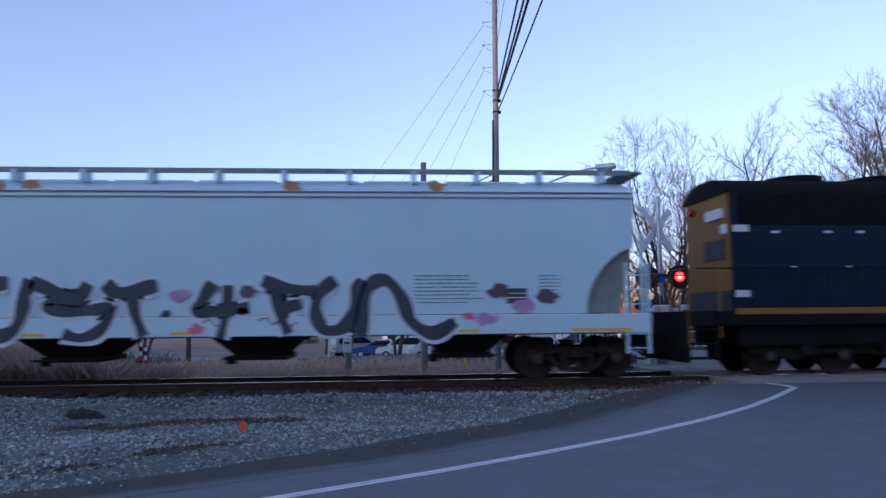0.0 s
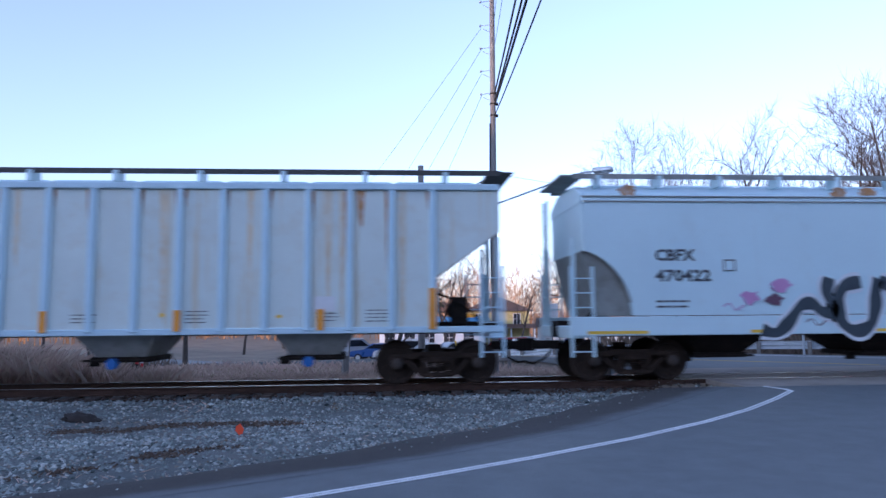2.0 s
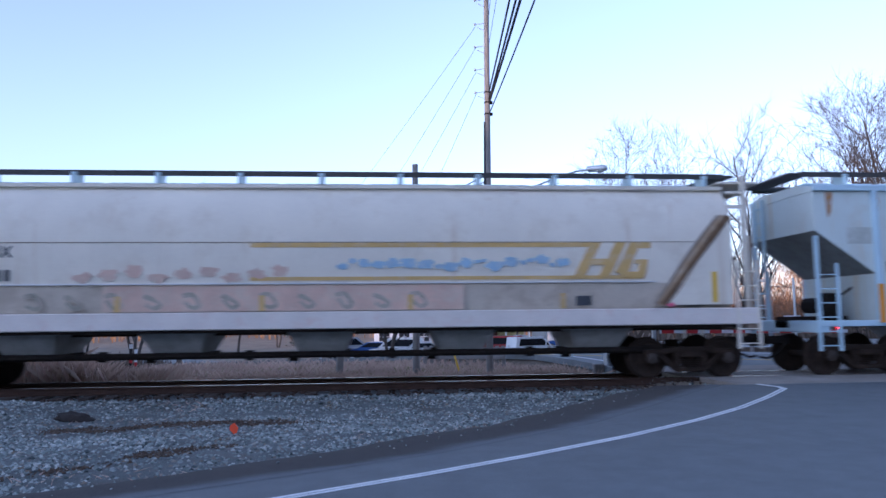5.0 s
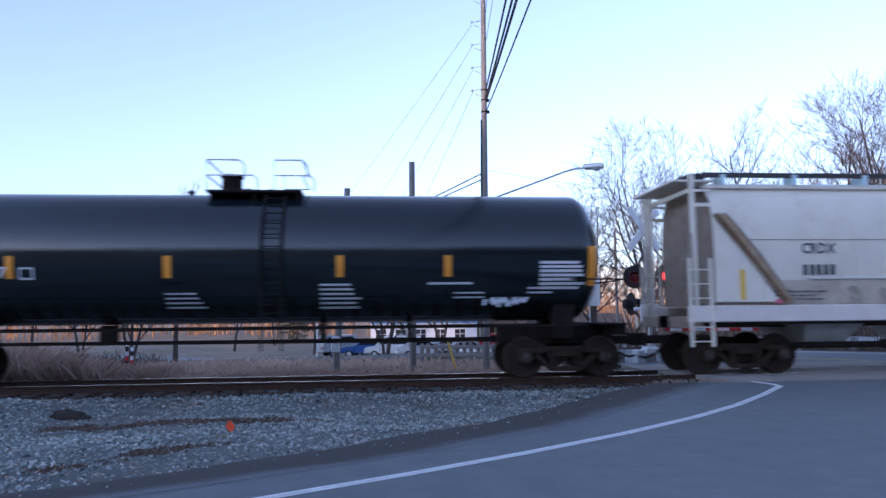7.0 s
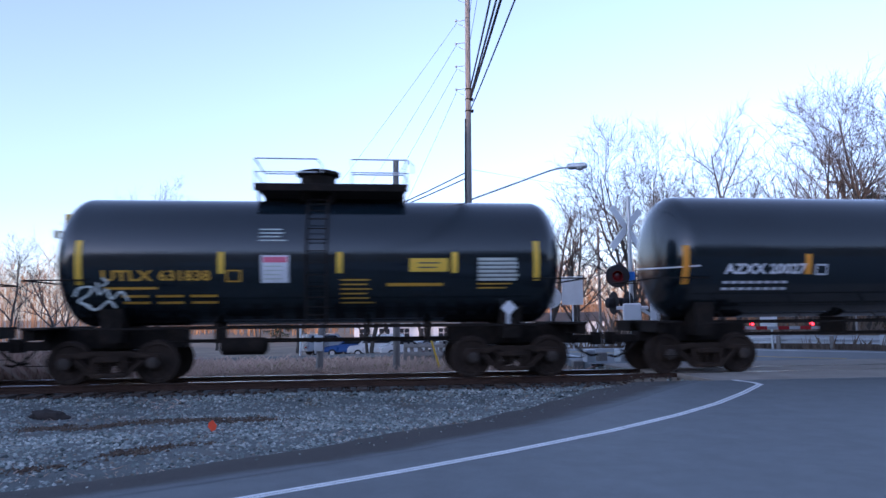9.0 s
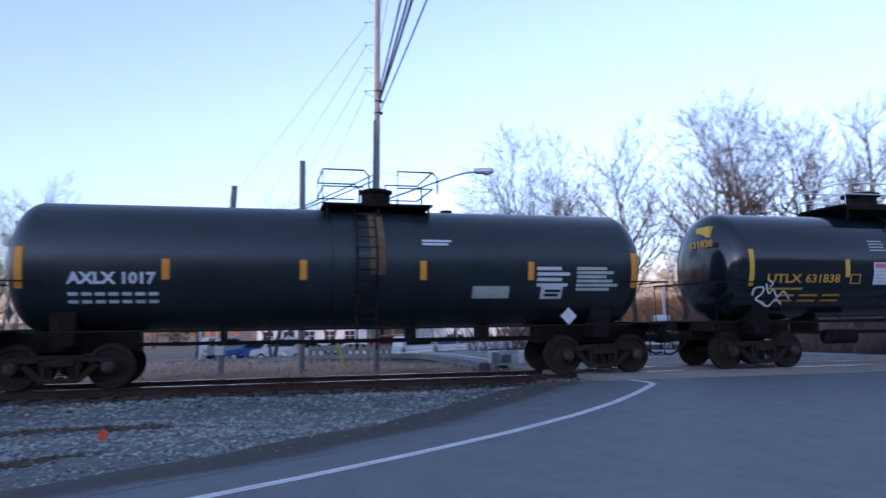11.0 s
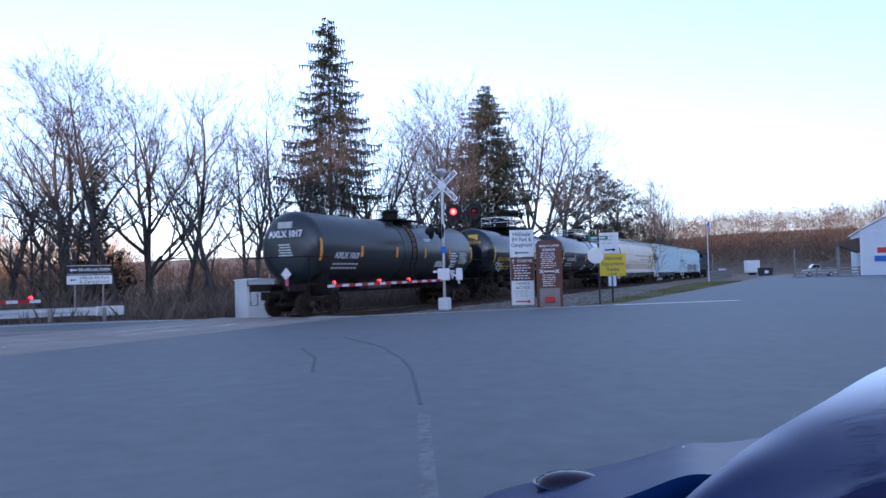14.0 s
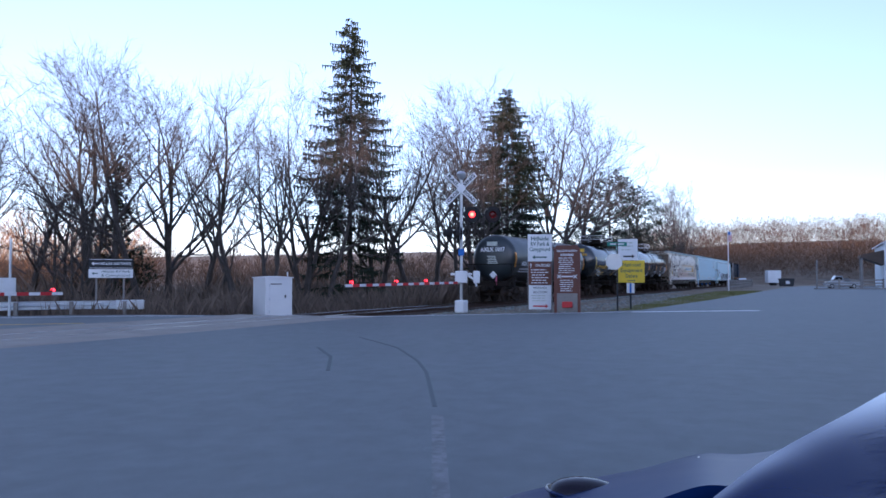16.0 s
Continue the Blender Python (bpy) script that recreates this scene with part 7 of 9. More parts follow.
rnd = random.Random(31)
far_wood("hill_wood", [(rnd.uniform(205, 330), rnd.uniform(-95, 75)) for _ in range(3400)], "sunlit russet winter wood on the far hill", 32, 10.0, 62)
far_wood("valley_wood", [polar(rnd.uniform(-42, 40), rnd.uniform(125, 190)) for _ in range(1150)], "winter wood beyond the field with orange sunlight in its colour", 33, 12.5, 60, VALLEY_WOOD)
far_wood("east_wood", [polar(rnd.uniform(22, 80), rnd.uniform(85, 150)) for _ in range(1500)], "winter wood behind the trees by the track", 34, 6.2, 80)
# out of view: added on the rise to heighten the sun block
far_wood("sun_block_wood", [(rnd.uniform(-300, 160), rnd.uniform(-100, -80)) for _ in range(2600)], "unseen wood on the added rise that blocks the sun", 35, 9, 30)


# ---- poles, wires and signs ----
def wire(name, p, q, sag, r, label, n=14):
    p, q = Vector(p), Vector(q)
    pts = [p.lerp(q, k / n) - Vector((0, 0, sag * 4 * (k / n) * (1 - k / n))) for k in range(n + 1)]
    return solid(name, tube(bmesh.new(), pts, r, 5), WIRE, label, "cable")


def utility_pole():
    x, y = 3.52, 23.4
    z = ground_z(x, y)
    pole = thing("utility_pole", "tall weathered wooden utility pole with insulators and street lamp", "utility pole", pose(x, y, z, 0, 0.35, 0))
    part("shaft", tube(bmesh.new(), [(0, 0, -0.3), (0, 0, 5), (0, 0, 14.5)], [0.115, 0.105, 0.08], 14), POLE_WOOD, pole, smooth=True)
    pin = bmesh.new()
    tube(pin, [(0.0, 0, 0.14), (-0.16, 0, 0.10), (-0.30, 0, 0.08)], 0.014, 5)
    tube(pin, [(0.0, 0, -0.12), (-0.2, 0, -0.04), (-0.24, 0, -0.02)], 0.012, 5)
    lathe(pin, [(-0.36, 0.02), (-0.34, 0.045), (-0.31, 0.05), (-0.29, 0.03)], "x", (0, 0, 0.08), 8)
    pin_me = to_mesh("insulator_bracket", pin, GALVANISED)
    for zz in (8.95, 9.75, 10.55, 11.35, 12.2):
        part("insulator_bracket", pin_me, None, pole, at=pose(-0.08, 0, zz - z))
    for zz in (8.3, 8.7, 9.05):
        bm = bmesh.new()
        box(bm, -0.10, 0.10, -0.10, 0.10, zz - z - 0.02, zz - z + 0.02, 0.01)
        box(bm, 0.08, 0.18, -0.04, 0.04, zz - z - 0.05, zz - z + 0.05, 0.01)
        part("cable_clamp", bm, UNDER, pole, "dark iron cable clamp")
    part("riser_cable", tube(bmesh.new(), [(-0.10, -0.05, 3.0), (-0.12, -0.05, 6.2), (-0.10, -0.04, 8.4)], 0.03, 6), WIRE, pole)
    # street lamp on its long arm
    ax, ay = 2.8, -1.49
    arm = part("lamp_arm", tube(bmesh.new(), [(0.08, 0, 5.28 - z), (ax * 0.5, ay * 0.5, 5.70 - z), (ax * 0.85, ay * 0.85, 6.02 - z), (ax * 0.96, ay * 0.96, 6.09 - z), (ax * 1.08, ay * 1.08, 6.10 - z)], 0.032, 8), GALVANISED, pole, "long curved lamp arm")
    bm = bmesh.new()
    box(bm, -0.3, 0.34, -0.14, 0.14, -0.07, 0.10, 0.05)
    lathe(bm, [(-0.13, 0.05), (-0.09, 0.13), (-0.05, 0.14)], "z", (0.1, 0, 0), 14)
    part("lamp_head", bm, GALVANISED, arm, "grey street lamp head, unlit", at=pose(ax * 1.14, ay * 1.14, 6.10 - z, 0, 0, -28))
    return pole


utility_pole()
for k, (dz, r, x1) in enumerate(((8.32, 0.020, 2.9), (8.68, 0.034, 2.1), (8.80, 0.028, 1.8), (9.05, 0.026, 1.4), (10.6, 0.008, 1.2), (11.4, 0.008, 0.4))):
    wire("overhead_cable", (3.64, 23.4, dz), (x1 - 0.95, -14, dz + 0.6), 0.5, r, "black overhead cable crossing above the track", 24)
for zz, az in ((11.35, -6.9), (10.6, -3.7), (9.75, -1.6), (9.0, 0.9)):
    wire("thin_wire", (3.21, 23.4, zz), (*polar(az, 60), 5.6), 0.3, 0.007, "thin wire running off from the pole")
for k, (zz, z2) in enumerate(((6.2, 4.4), (6.0, 4.9), (5.0, 3.7))):
    wire("service_cable", (3.46, 23.5, zz), (-12.0, 44, z2), 0.9, 0.022 if k < 2 else 0.03, "slack black service cable")
wire("thin_wire", (3.6, 23.4, 6.3), (30, 40, 7.5), 0.4, 0.006, "thin wire running off from the pole")
solid("splice_case", lathe(bmesh.new(), [(-0.22, 0.04), (-0.16, 0.09), (0.16, 0.09), (0.22, 0.04)], "x", (0, 0, 0), 10), WIRE, "black splice case hanging on the cable", "splice case", pose(1.6, 26.0, 4.42, 0, 12, 127))


def plain_pole(x, y, top, r, lean, label, mat=POLE_WOOD):
    z = ground_z(x, y)
    solid("wooden_pole", tube(bmesh.new(), [(0, 0, -0.3), (0, 0, (top - z) * 0.5), (0, 0, top - z)], [r, r * 0.92, r * 0.8], 12), mat, label, "pole", pose(x, y, z, 0, lean, 0), smooth=True)


plain_pole(1.12, 23.4, 6.55, 0.12, 0, "short weathered wooden pole beside the track")
plain_pole(-1.45, 25.0, 5.95, 0.13, 3.4, "leaning weathered wooden pole")
plain_pole(*polar(-4.76, 60), 8.6, 0.09, 0, "thin pale pole in the field", GALVANISED)
plain_pole(*polar(18.8, 52), 7.6, 0.11, 0, "thin wooden pole before the trees")


def marker_post(x, y, h, label):
    p = thing("marker_post", label, "marker post", pose(x, y, ground_z(x, y)))
    part("post", tube(bmesh.new(), [(0, 0, -0.1), (0, 0, h)], 0.045, 8), SIGNAL_BLACK, p)
    for k, m in enumerate((SIGN_RED, LETTER_WHITE, SIGNAL_BLACK, LETTER_WHITE)):
        part("band", lathe(bmesh.new(), [(h - 0.62 + k * 0.15, 0.052), (h - 0.48 + k * 0.15, 0.052)], "z", (0, 0, 0), 10), m, p)


marker_post(-7.9, 23.6, 1.15, "striped red white and black marker post")
marker_post(-8.6, 26.2, 0.95, "striped red marker post farther off")


def pedestal(x, y):
    p = thing("cable_pedestal", "small white utility box on a dark post", "utility box", pose(x, y, ground_z(x, y)))
    part("post", tube(bmesh.new(), [(0, 0, -0.1), (0, 0, 0.75)], 0.06, 8), POLE_WOOD, p)
    b = part("box", boxes((-0.14, 0.14, -0.1, 0.1, 0.7, 1.22), bevel=0.02), WHITE_METAL, p)
    part("label_bar", boxes((-0.09, 0.09, -0.106, -0.1, 1.0, 1.05)), SIGNAL_BLACK, b)


pedestal(-1.42, 24.2)
solid("guy_guard", tube(bmesh.new(), [(0, 0, -0.05), (-0.34, 0.1, 1.15)], 0.035, 8), YELLOW_GUARD, "leaning yellow plastic guy-wire guard", "guy guard", pose(2.62, 24.0, ground_z(2.62, 24)))


def picket_fence():
    f = thing("post_fence", "weathered grey post fence along the car park", "fence")
    a, b = Vector((1.7, 28.5)), Vector((4.7, 27.6))
    n = 11
    me = to_mesh("post", boxes((-0.07, 0.07, -0.07, 0.07, -0.3, 0.86), bevel=0.015), POLE_WOOD)
    for k in range(n + 1):
        p = a.lerp(b, k / n)
        part("post", me, None, f, at=pose(p.x, p.y, ground_z(p.x, p.y), random.uniform(-2, 2), random.uniform(-2, 2), -12))
    yaw = math.degrees(math.atan2(b.y - a.y, b.x - a.x))
    for h in (0.42, 0.74):
        part("rail", boxes((0, (b - a).length, -0.035, 0.035, h - 0.07, h + 0.07), bevel=0.01), POLE_WOOD, f, at=pose(a.x, a.y - 0.1, ground_z(a.x, a.y) * 0.5 + ground_z(b.x, b.y) * 0.5, 0, 0, yaw))


picket_fence()


def guard_rail(a, b, label, end=True):
    a, b = Vector(a), Vector(b)
    L = (b - a).length
    yaw = math.degrees(math.atan2(b.y - a.y, b.x - a.x))
    base = ground_z(a.x, a.y)
    g = thing("guard_rail", label, "guard rail", pose(a.x, a.y, 0, 0, 0, yaw))
    prof = [(0.0, 0.36), (-0.08, 0.42), (-0.08, 0.47), (0.0, 0.53), (-0.08, 0.59), (-0.08, 0.64), (0.0, 0.70), (0.02, 0.70), (-0.055, 0.64), (-0.055, 0.59), (0.03, 0.53), (-0.055, 0.47), (-0.055, 0.42), (0.02, 0.36)]
    bm = bmesh.new()
    n = max(2, int(L / 2))
    rows = []
    for k in range(n + 1):
        x = L * k / n
        p = a.lerp(b, k / n)
        dz = drop(p.y) - 0.22
        rows.append([bm.verts.new((x, q[0], q[1] + dz)) for q in prof])
    for r0, r1 in zip(rows, rows[1:]):
        for i in range(len(prof)):
            bm.faces.new((r0[i], r0[(i + 1) % len(prof)], r1[(i + 1) % len(prof)], r1[i]))
    bmesh.ops.recalc_face_normals(bm, faces=bm.faces[:])
    part("beam", bm, GALVANISED, g, "corrugated galvanised beam")
    me = to_mesh("post", boxes((-0.07, 0.07, 0.03, 0.17, -0.6, 0.5), bevel=0.01), POLE_WOOD)
    m = int(L / 1.9)
    for k in range(m + 1):
        p = a.lerp(b, (k + 0.2) / (m + 0.4))
        part("post", me, None, g, at=pose((p - a).length, 0, drop(p.y) - 0.05))
    if end:
        part("end_terminal", boxes((-0.35, 0.75, -0.12, 0.06, 0.10, 0.50), bevel=0.03), GALVANISED, g, "flared end plate")
        part("reflector", boxes((1.9, 2.15, -0.1, -0.085, 0.16, 0.46)), SIGN_YELLOW, g, "yellow reflector")


guard_rail((20.6, 25.5), (4.0, 41.0), "galvanised guard rail along the road beyond the track")


# ---- the crossing signals ----
FLASHERS = []          # (lens, pose, phase): each lens turns its lit or its dark face outwards


def round_mesh(name, prof, material, sides=20):
    return to_mesh(name, lathe(bmesh.new(), prof, "y", sides=sides), material, True)


TARGET = round_mesh("target", [(-0.012, 0.36), (0.0, 0.37), (0.02, 0.36), (0.02, 0.02)], SIGNAL_BLACK, 24)
HOUSING = round_mesh("lamp_housing", [(0.02, 0.17), (0.22, 0.16), (0.27, 0.08)], SIGNAL_BLACK)


def hood_mesh():
    bm = bmesh.new()
    n = 14
    for r0, r1 in ((0.17, 0.165),):
        rows = []
        for k in range(n + 1):
            a = -0.25 + (math.pi + 0.5) * k / n
            deep = 0.26 if 0.2 < k / n < 0.8 else 0.14
            rows.append([bm.verts.new((math.cos(a) * r, -d, math.sin(a) * r)) for r, d in ((r0, 0.0), (r0, deep), (r1, deep), (r1, 0.0))])
        for a, b in zip(rows, rows[1:]):
            for i in range(4):
                bm.faces.new((a[i], a[(i + 1) % 4], b[(i + 1) % 4], b[i]))
    bmesh.ops.recalc_face_normals(bm, faces=bm.faces[:])
    return to_mesh("visor", bm, SIGNAL_BLACK)


VISOR = hood_mesh()


def lens_mesh():
    """A lens that glows on one face and is dark on the other."""
    bm = bmesh.new()
    lathe(bm, [(-0.05, 0.03), (-0.035, 0.11), (-0.012, 0.15), (-0.004, 0.155)], "y", sides=20, mat=0)
    lathe(bm, [(0.004, 0.155), (0.012, 0.15), (0.035, 0.11), (0.05, 0.03)], "y", sides=20, mat=1)
    return to_mesh("lens", bm, [RED_GLOW, DARK_LENS], True)


LENS = lens_mesh()


def flasher(parent, x, y, z, yaw, phase, moving=True):
    t = part("signal_lamp", TARGET, None, parent, "round black signal lamp with a red lens", at=pose(x, y, z, 0, 0, yaw))
    part("lamp_housing", HOUSING, None, t)
    part("visor", VISOR, None, t)
    lens = part("lens", LENS, None, t, "red lens", at=pose(0, -0.06, 0, 0, 0, 0 if phase else 180))
    if moving:
        FLASHERS.append((lens, phase))
    return t


def crossing_signal(x, y, yaw, arm_to, lamp_side, height, phase, label, lamp_z, cross_z, lamps, from_behind=False, arm_z=1.22):
    """Mast with crossbuck, two lamps on a bracket, gate machine and striped arm; yaw: which way it faces."""
    z = 0.0
    s = thing("crossing_signal", label, "crossing signal", pose(x, y, z))
    part("mast", tube(bmesh.new(), [(0, 0, 0), (0, 0, height)], 0.07, 14), ALUMINIUM, s, smooth=True)
    part("base", boxes((-0.24, 0.24, -0.24, 0.24, -0.15, 0.42), bevel=0.05), WHITE_METAL, s, "white junction base")
    if from_behind:
        part("cap", lathe(bmesh.new(), [(height - 0.05, 0.085), (height + 0.03, 0.085), (height + 0.06, 0.04)], "z", sides=12), ALUMINIUM, s, smooth=True)
    else:
        part("cap", lathe(bmesh.new(), [(height - 0.16, 0.1), (height - 0.04, 0.21), (height + 0.1, 0.23), (height + 0.2, 0.15), (height + 0.24, 0.04)], "z", sides=16), ALUMINIUM, s, "round bell on the mast head", smooth=True)
    m = Matrix.Rotation(radians(yaw), 4, "Z")
    front = m @ Vector((0, -1, 0))
    side = m @ Vector((1, 0, 0))
    for tilt, text in ((-45, "RAILROAD"), (45, "CROSSING")):
        o = front * (0.10 if tilt < 0 else 0.125)
        if from_behind:
            m_cross = Matrix.Rotation(radians(yaw + 45), 4, "Z")
            o = m_cross @ Vector((0, 0.10 if tilt < 0 else 0.13, 0))
        else:
            m_cross = m
        b = part("crossbuck_blade", boxes((-0.92, 0.92, -0.012, 0.012, -0.12, 0.12), bevel=0.006), WHITE_METAL, s, "white crossbuck blade",
                 at=Matrix.Translation((o.x, o.y, cross_z)) @ m_cross @ pose(0, 0, 0, 0, -tilt, 0))
        for half in (0, 1) if not from_behind else ():
            w = text[:4] if half == 0 else text[4:]
            lettering(w, 0.21, SIGNAL_BLACK, b, upright(-0.52 if half == 0 else 0.52, -0.016, 0), width=0.68, bold=0.006)
    arm = bmesh.new()
    e = side * lamp_side
    tube(arm, [tuple(e * min(0, lamps[1]) + Vector((0, 0, lamp_z))), tuple(e * max(lamps) + Vector((0, 0, lamp_z)))], 0.035, 8)
    part("lamp_bracket", arm, SIGNAL_BLACK, s)
    for k, d in enumerate(lamps):
        p = e * d + front * 0.14
        flasher(s, p.x, p.y, lamp_z, yaw, phase if k == 0 else not phase)
    for d in (-0.55, -0.1):
        p = side * d * lamp_side - front * 0.12
        t = part("signal_lamp", TARGET, None, s, "signal lamp turned away", at=pose(p.x, p.y, lamp_z - 0.85, 0, 0, yaw + 115))
        part("lamp_housing", HOUSING, None, t)
        part("visor", VISOR, None, t)
    part("number_plate", boxes((-0.13, 0.13, -0.085, -0.075, 2.45, 2.75)), SIGN_BLUE, s, "small blue plate", at=m)
    bm = bmesh.new()
    box(bm, -0.28, 0.28, -0.34, 0.1, 1.2, 1.75, 0.04)
    box(bm, -0.48, 0.5, -0.3, -0.1, 1.55, 1.66, 0.02)
    tube(bm, [(0.3, -0.2, 1.55), (0.62, -0.2, 1.35), (0.7, -0.2, 1.05)], 0.05, 8)
    box(bm, 0.55, 0.85, -0.3, -0.1, 1.2, 1.75, 0.03)
    part("gate_machine", bm, WHITE_METAL, s, "white gate machine and counterweight", at=m)
    a = Vector((*arm_to, 0)) - Vector((x, y, 0))
    L = a.length
    yaw2 = math.degrees(math.atan2(a.y, a.x))
    g = part("gate_arm", boxes((0.2, L, -0.02, 0.02, -0.05, 0.05)), LETTER_WHITE, s, "lowered red and white gate arm", at=pose(0, 0, arm_z, 0, 0.5, yaw2))
    for k in range(int(L / 0.8)):
        x0 = L - 0.4 - k * 0.8
        if x0 > 0.4:
            part("red_stripe", boxes((x0 - 0.4, x0, -0.024, 0.024, -0.053, 0.053)), SIGN_RED, g)
    for d in (L - 0.35, L * 0.62, L * 0.36):
        lamp = part("arm_lamp", boxes((d - 0.05, d + 0.05, -0.05, 0.05, 0.06, 0.16), bevel=0.02), SIGNAL_BLACK, g)
        part("arm_lens", lathe(bmesh.new(), [(-0.065, 0.03), (-0.05, 0.05), (0.05, 0.05), (0.065, 0.03)], "y", (d, 0, 0.12), 12), RED_LAMP, lamp, "lit red arm lamp")
    return s


crossing_signal(29.3, 14.53, -66, (20.95, 15.0), 1, 6.1, True, "railroad crossing signal with lowered striped gate and flashing red lamps", 4.32, 5.52, (0.50, 1.44))
crossing_signal(8.50, 21.93, -20, (15.15, 22.3), 1, 5.15, True, "far railroad crossing signal with lowered striped gate", 2.62, 4.15, (0.56, -0.40), True, 0.96)


def cabinet():
    x, y = 24.8, 21.73
    z = ground_z(x, y)
    c = thing("signal_cabinet", "white metal relay cabinet beside the crossing", "cabinet", pose(x, y, z, 0, 0, -27))
    part("body", boxes((-0.62, 0.62, -0.75, 0.75, 0, 1.82), bevel=0.015), WHITE_METAL, c)
    part("roof", prism(bmesh.new(), [(-0.66, 1.82), (0, 1.87), (0.66, 1.82), (0.66, 1.78), (-0.66, 1.78)], -0.8, 0.8), WHITE_METAL, c)
    d = part("door", boxes((-0.44, 0.40, -0.775, -0.75, 0.12, 1.66), bevel=0.008), WHITE_METAL, c)
    part("door_handle", boxes((0.26, 0.31, -0.81, -0.775, 0.9, 1.05)), SIGNAL_BLACK, d)
    for zz in (0.25, 0.8, 1.4):
        part("hinge", boxes((-0.47, -0.42, -0.79, -0.765, zz, zz + 0.12)), GALVANISED, d)
    part("vent", boxes((-0.4, 0.1, -0.785, -0.775, 1.5, 1.54)), SIGNAL_BLACK, d)
    part("stack", tube(bmesh.new(), [(0.45, -0.6, 1.85), (0.45, -0.6, 2.05)], 0.03, 8), GALVANISED, c)


cabinet()


def signal_box_post():
    x, y = polar(31.0, 31.5)
    z = ground_z(x, y)
    p = thing("meter_post", "grey meter box on a slim post with antenna", "utility post", pose(x, y, z, 0, 0, -31))
    part("post", tube(bmesh.new(), [(0, 0, -0.1), (0, 0, 2.9 - z)], 0.045, 8), GALVANISED, p)
    part("box", boxes((-0.42, 0.2, -0.16, 0.1, 1.2, 1.85), bevel=0.02), GALVANISED, p)
    part("panel", boxes((0.05, 0.65, -0.05, 0.05, -0.02, 0.02)), SIGN_BLACK, p, at=pose(0, 0, 2.35, 0, 35, 0))


signal_box_post()


# ---- sign boards ----
def board(parent, name, w, z0, z1, material, label="", y=0.0, x=0.0, trim=True):
    b = part(name, boxes((x - w / 2, x + w / 2, y - 0.025, y + 0.025, z0, z1), bevel=0.006), material, parent, label)
    return b


def text_bars(parent, x0, x1, z1, z0, rows, material, y, seed):
    """A list of lines that cannot be read: one bar a word."""
    rnd = random.Random(seed)
    gap = (z1 - z0) / rows
    bm = bmesh.new()
    for r in range(rows):
        z = z1 - (r + 0.5) * gap
        cx = x0 + rnd.uniform(0.02, 0.10)
        end = x1 - rnd.uniform(0.05, 0.25)
        while cx < end:
            l = rnd.uniform(0.08, 0.24)
            box(bm, cx, min(cx + l, end), y - 0.006, y, z - gap * 0.2, z + gap * 0.2)
            cx += l + 0.04
    return part("text_line", bm, material, parent, "rows of small lettering")


def arrow(parent, x0, x1, z, h, material, y):
    d = 1 if x1 > x0 else -1
    out = [(x0, z - h * 0.16), (x1 - d * h * 0.6, z - h * 0.16), (x1 - d * h * 0.6, z - h * 0.5), (x1, z), (x1 - d * h * 0.6, z + h * 0.5), (x1 - d * h * 0.6, z + h * 0.16), (x0, z + h * 0.16)]
    return part("arrow", prism(bmesh.new(), out, y - 0.006, y), material, parent, "painted arrow")


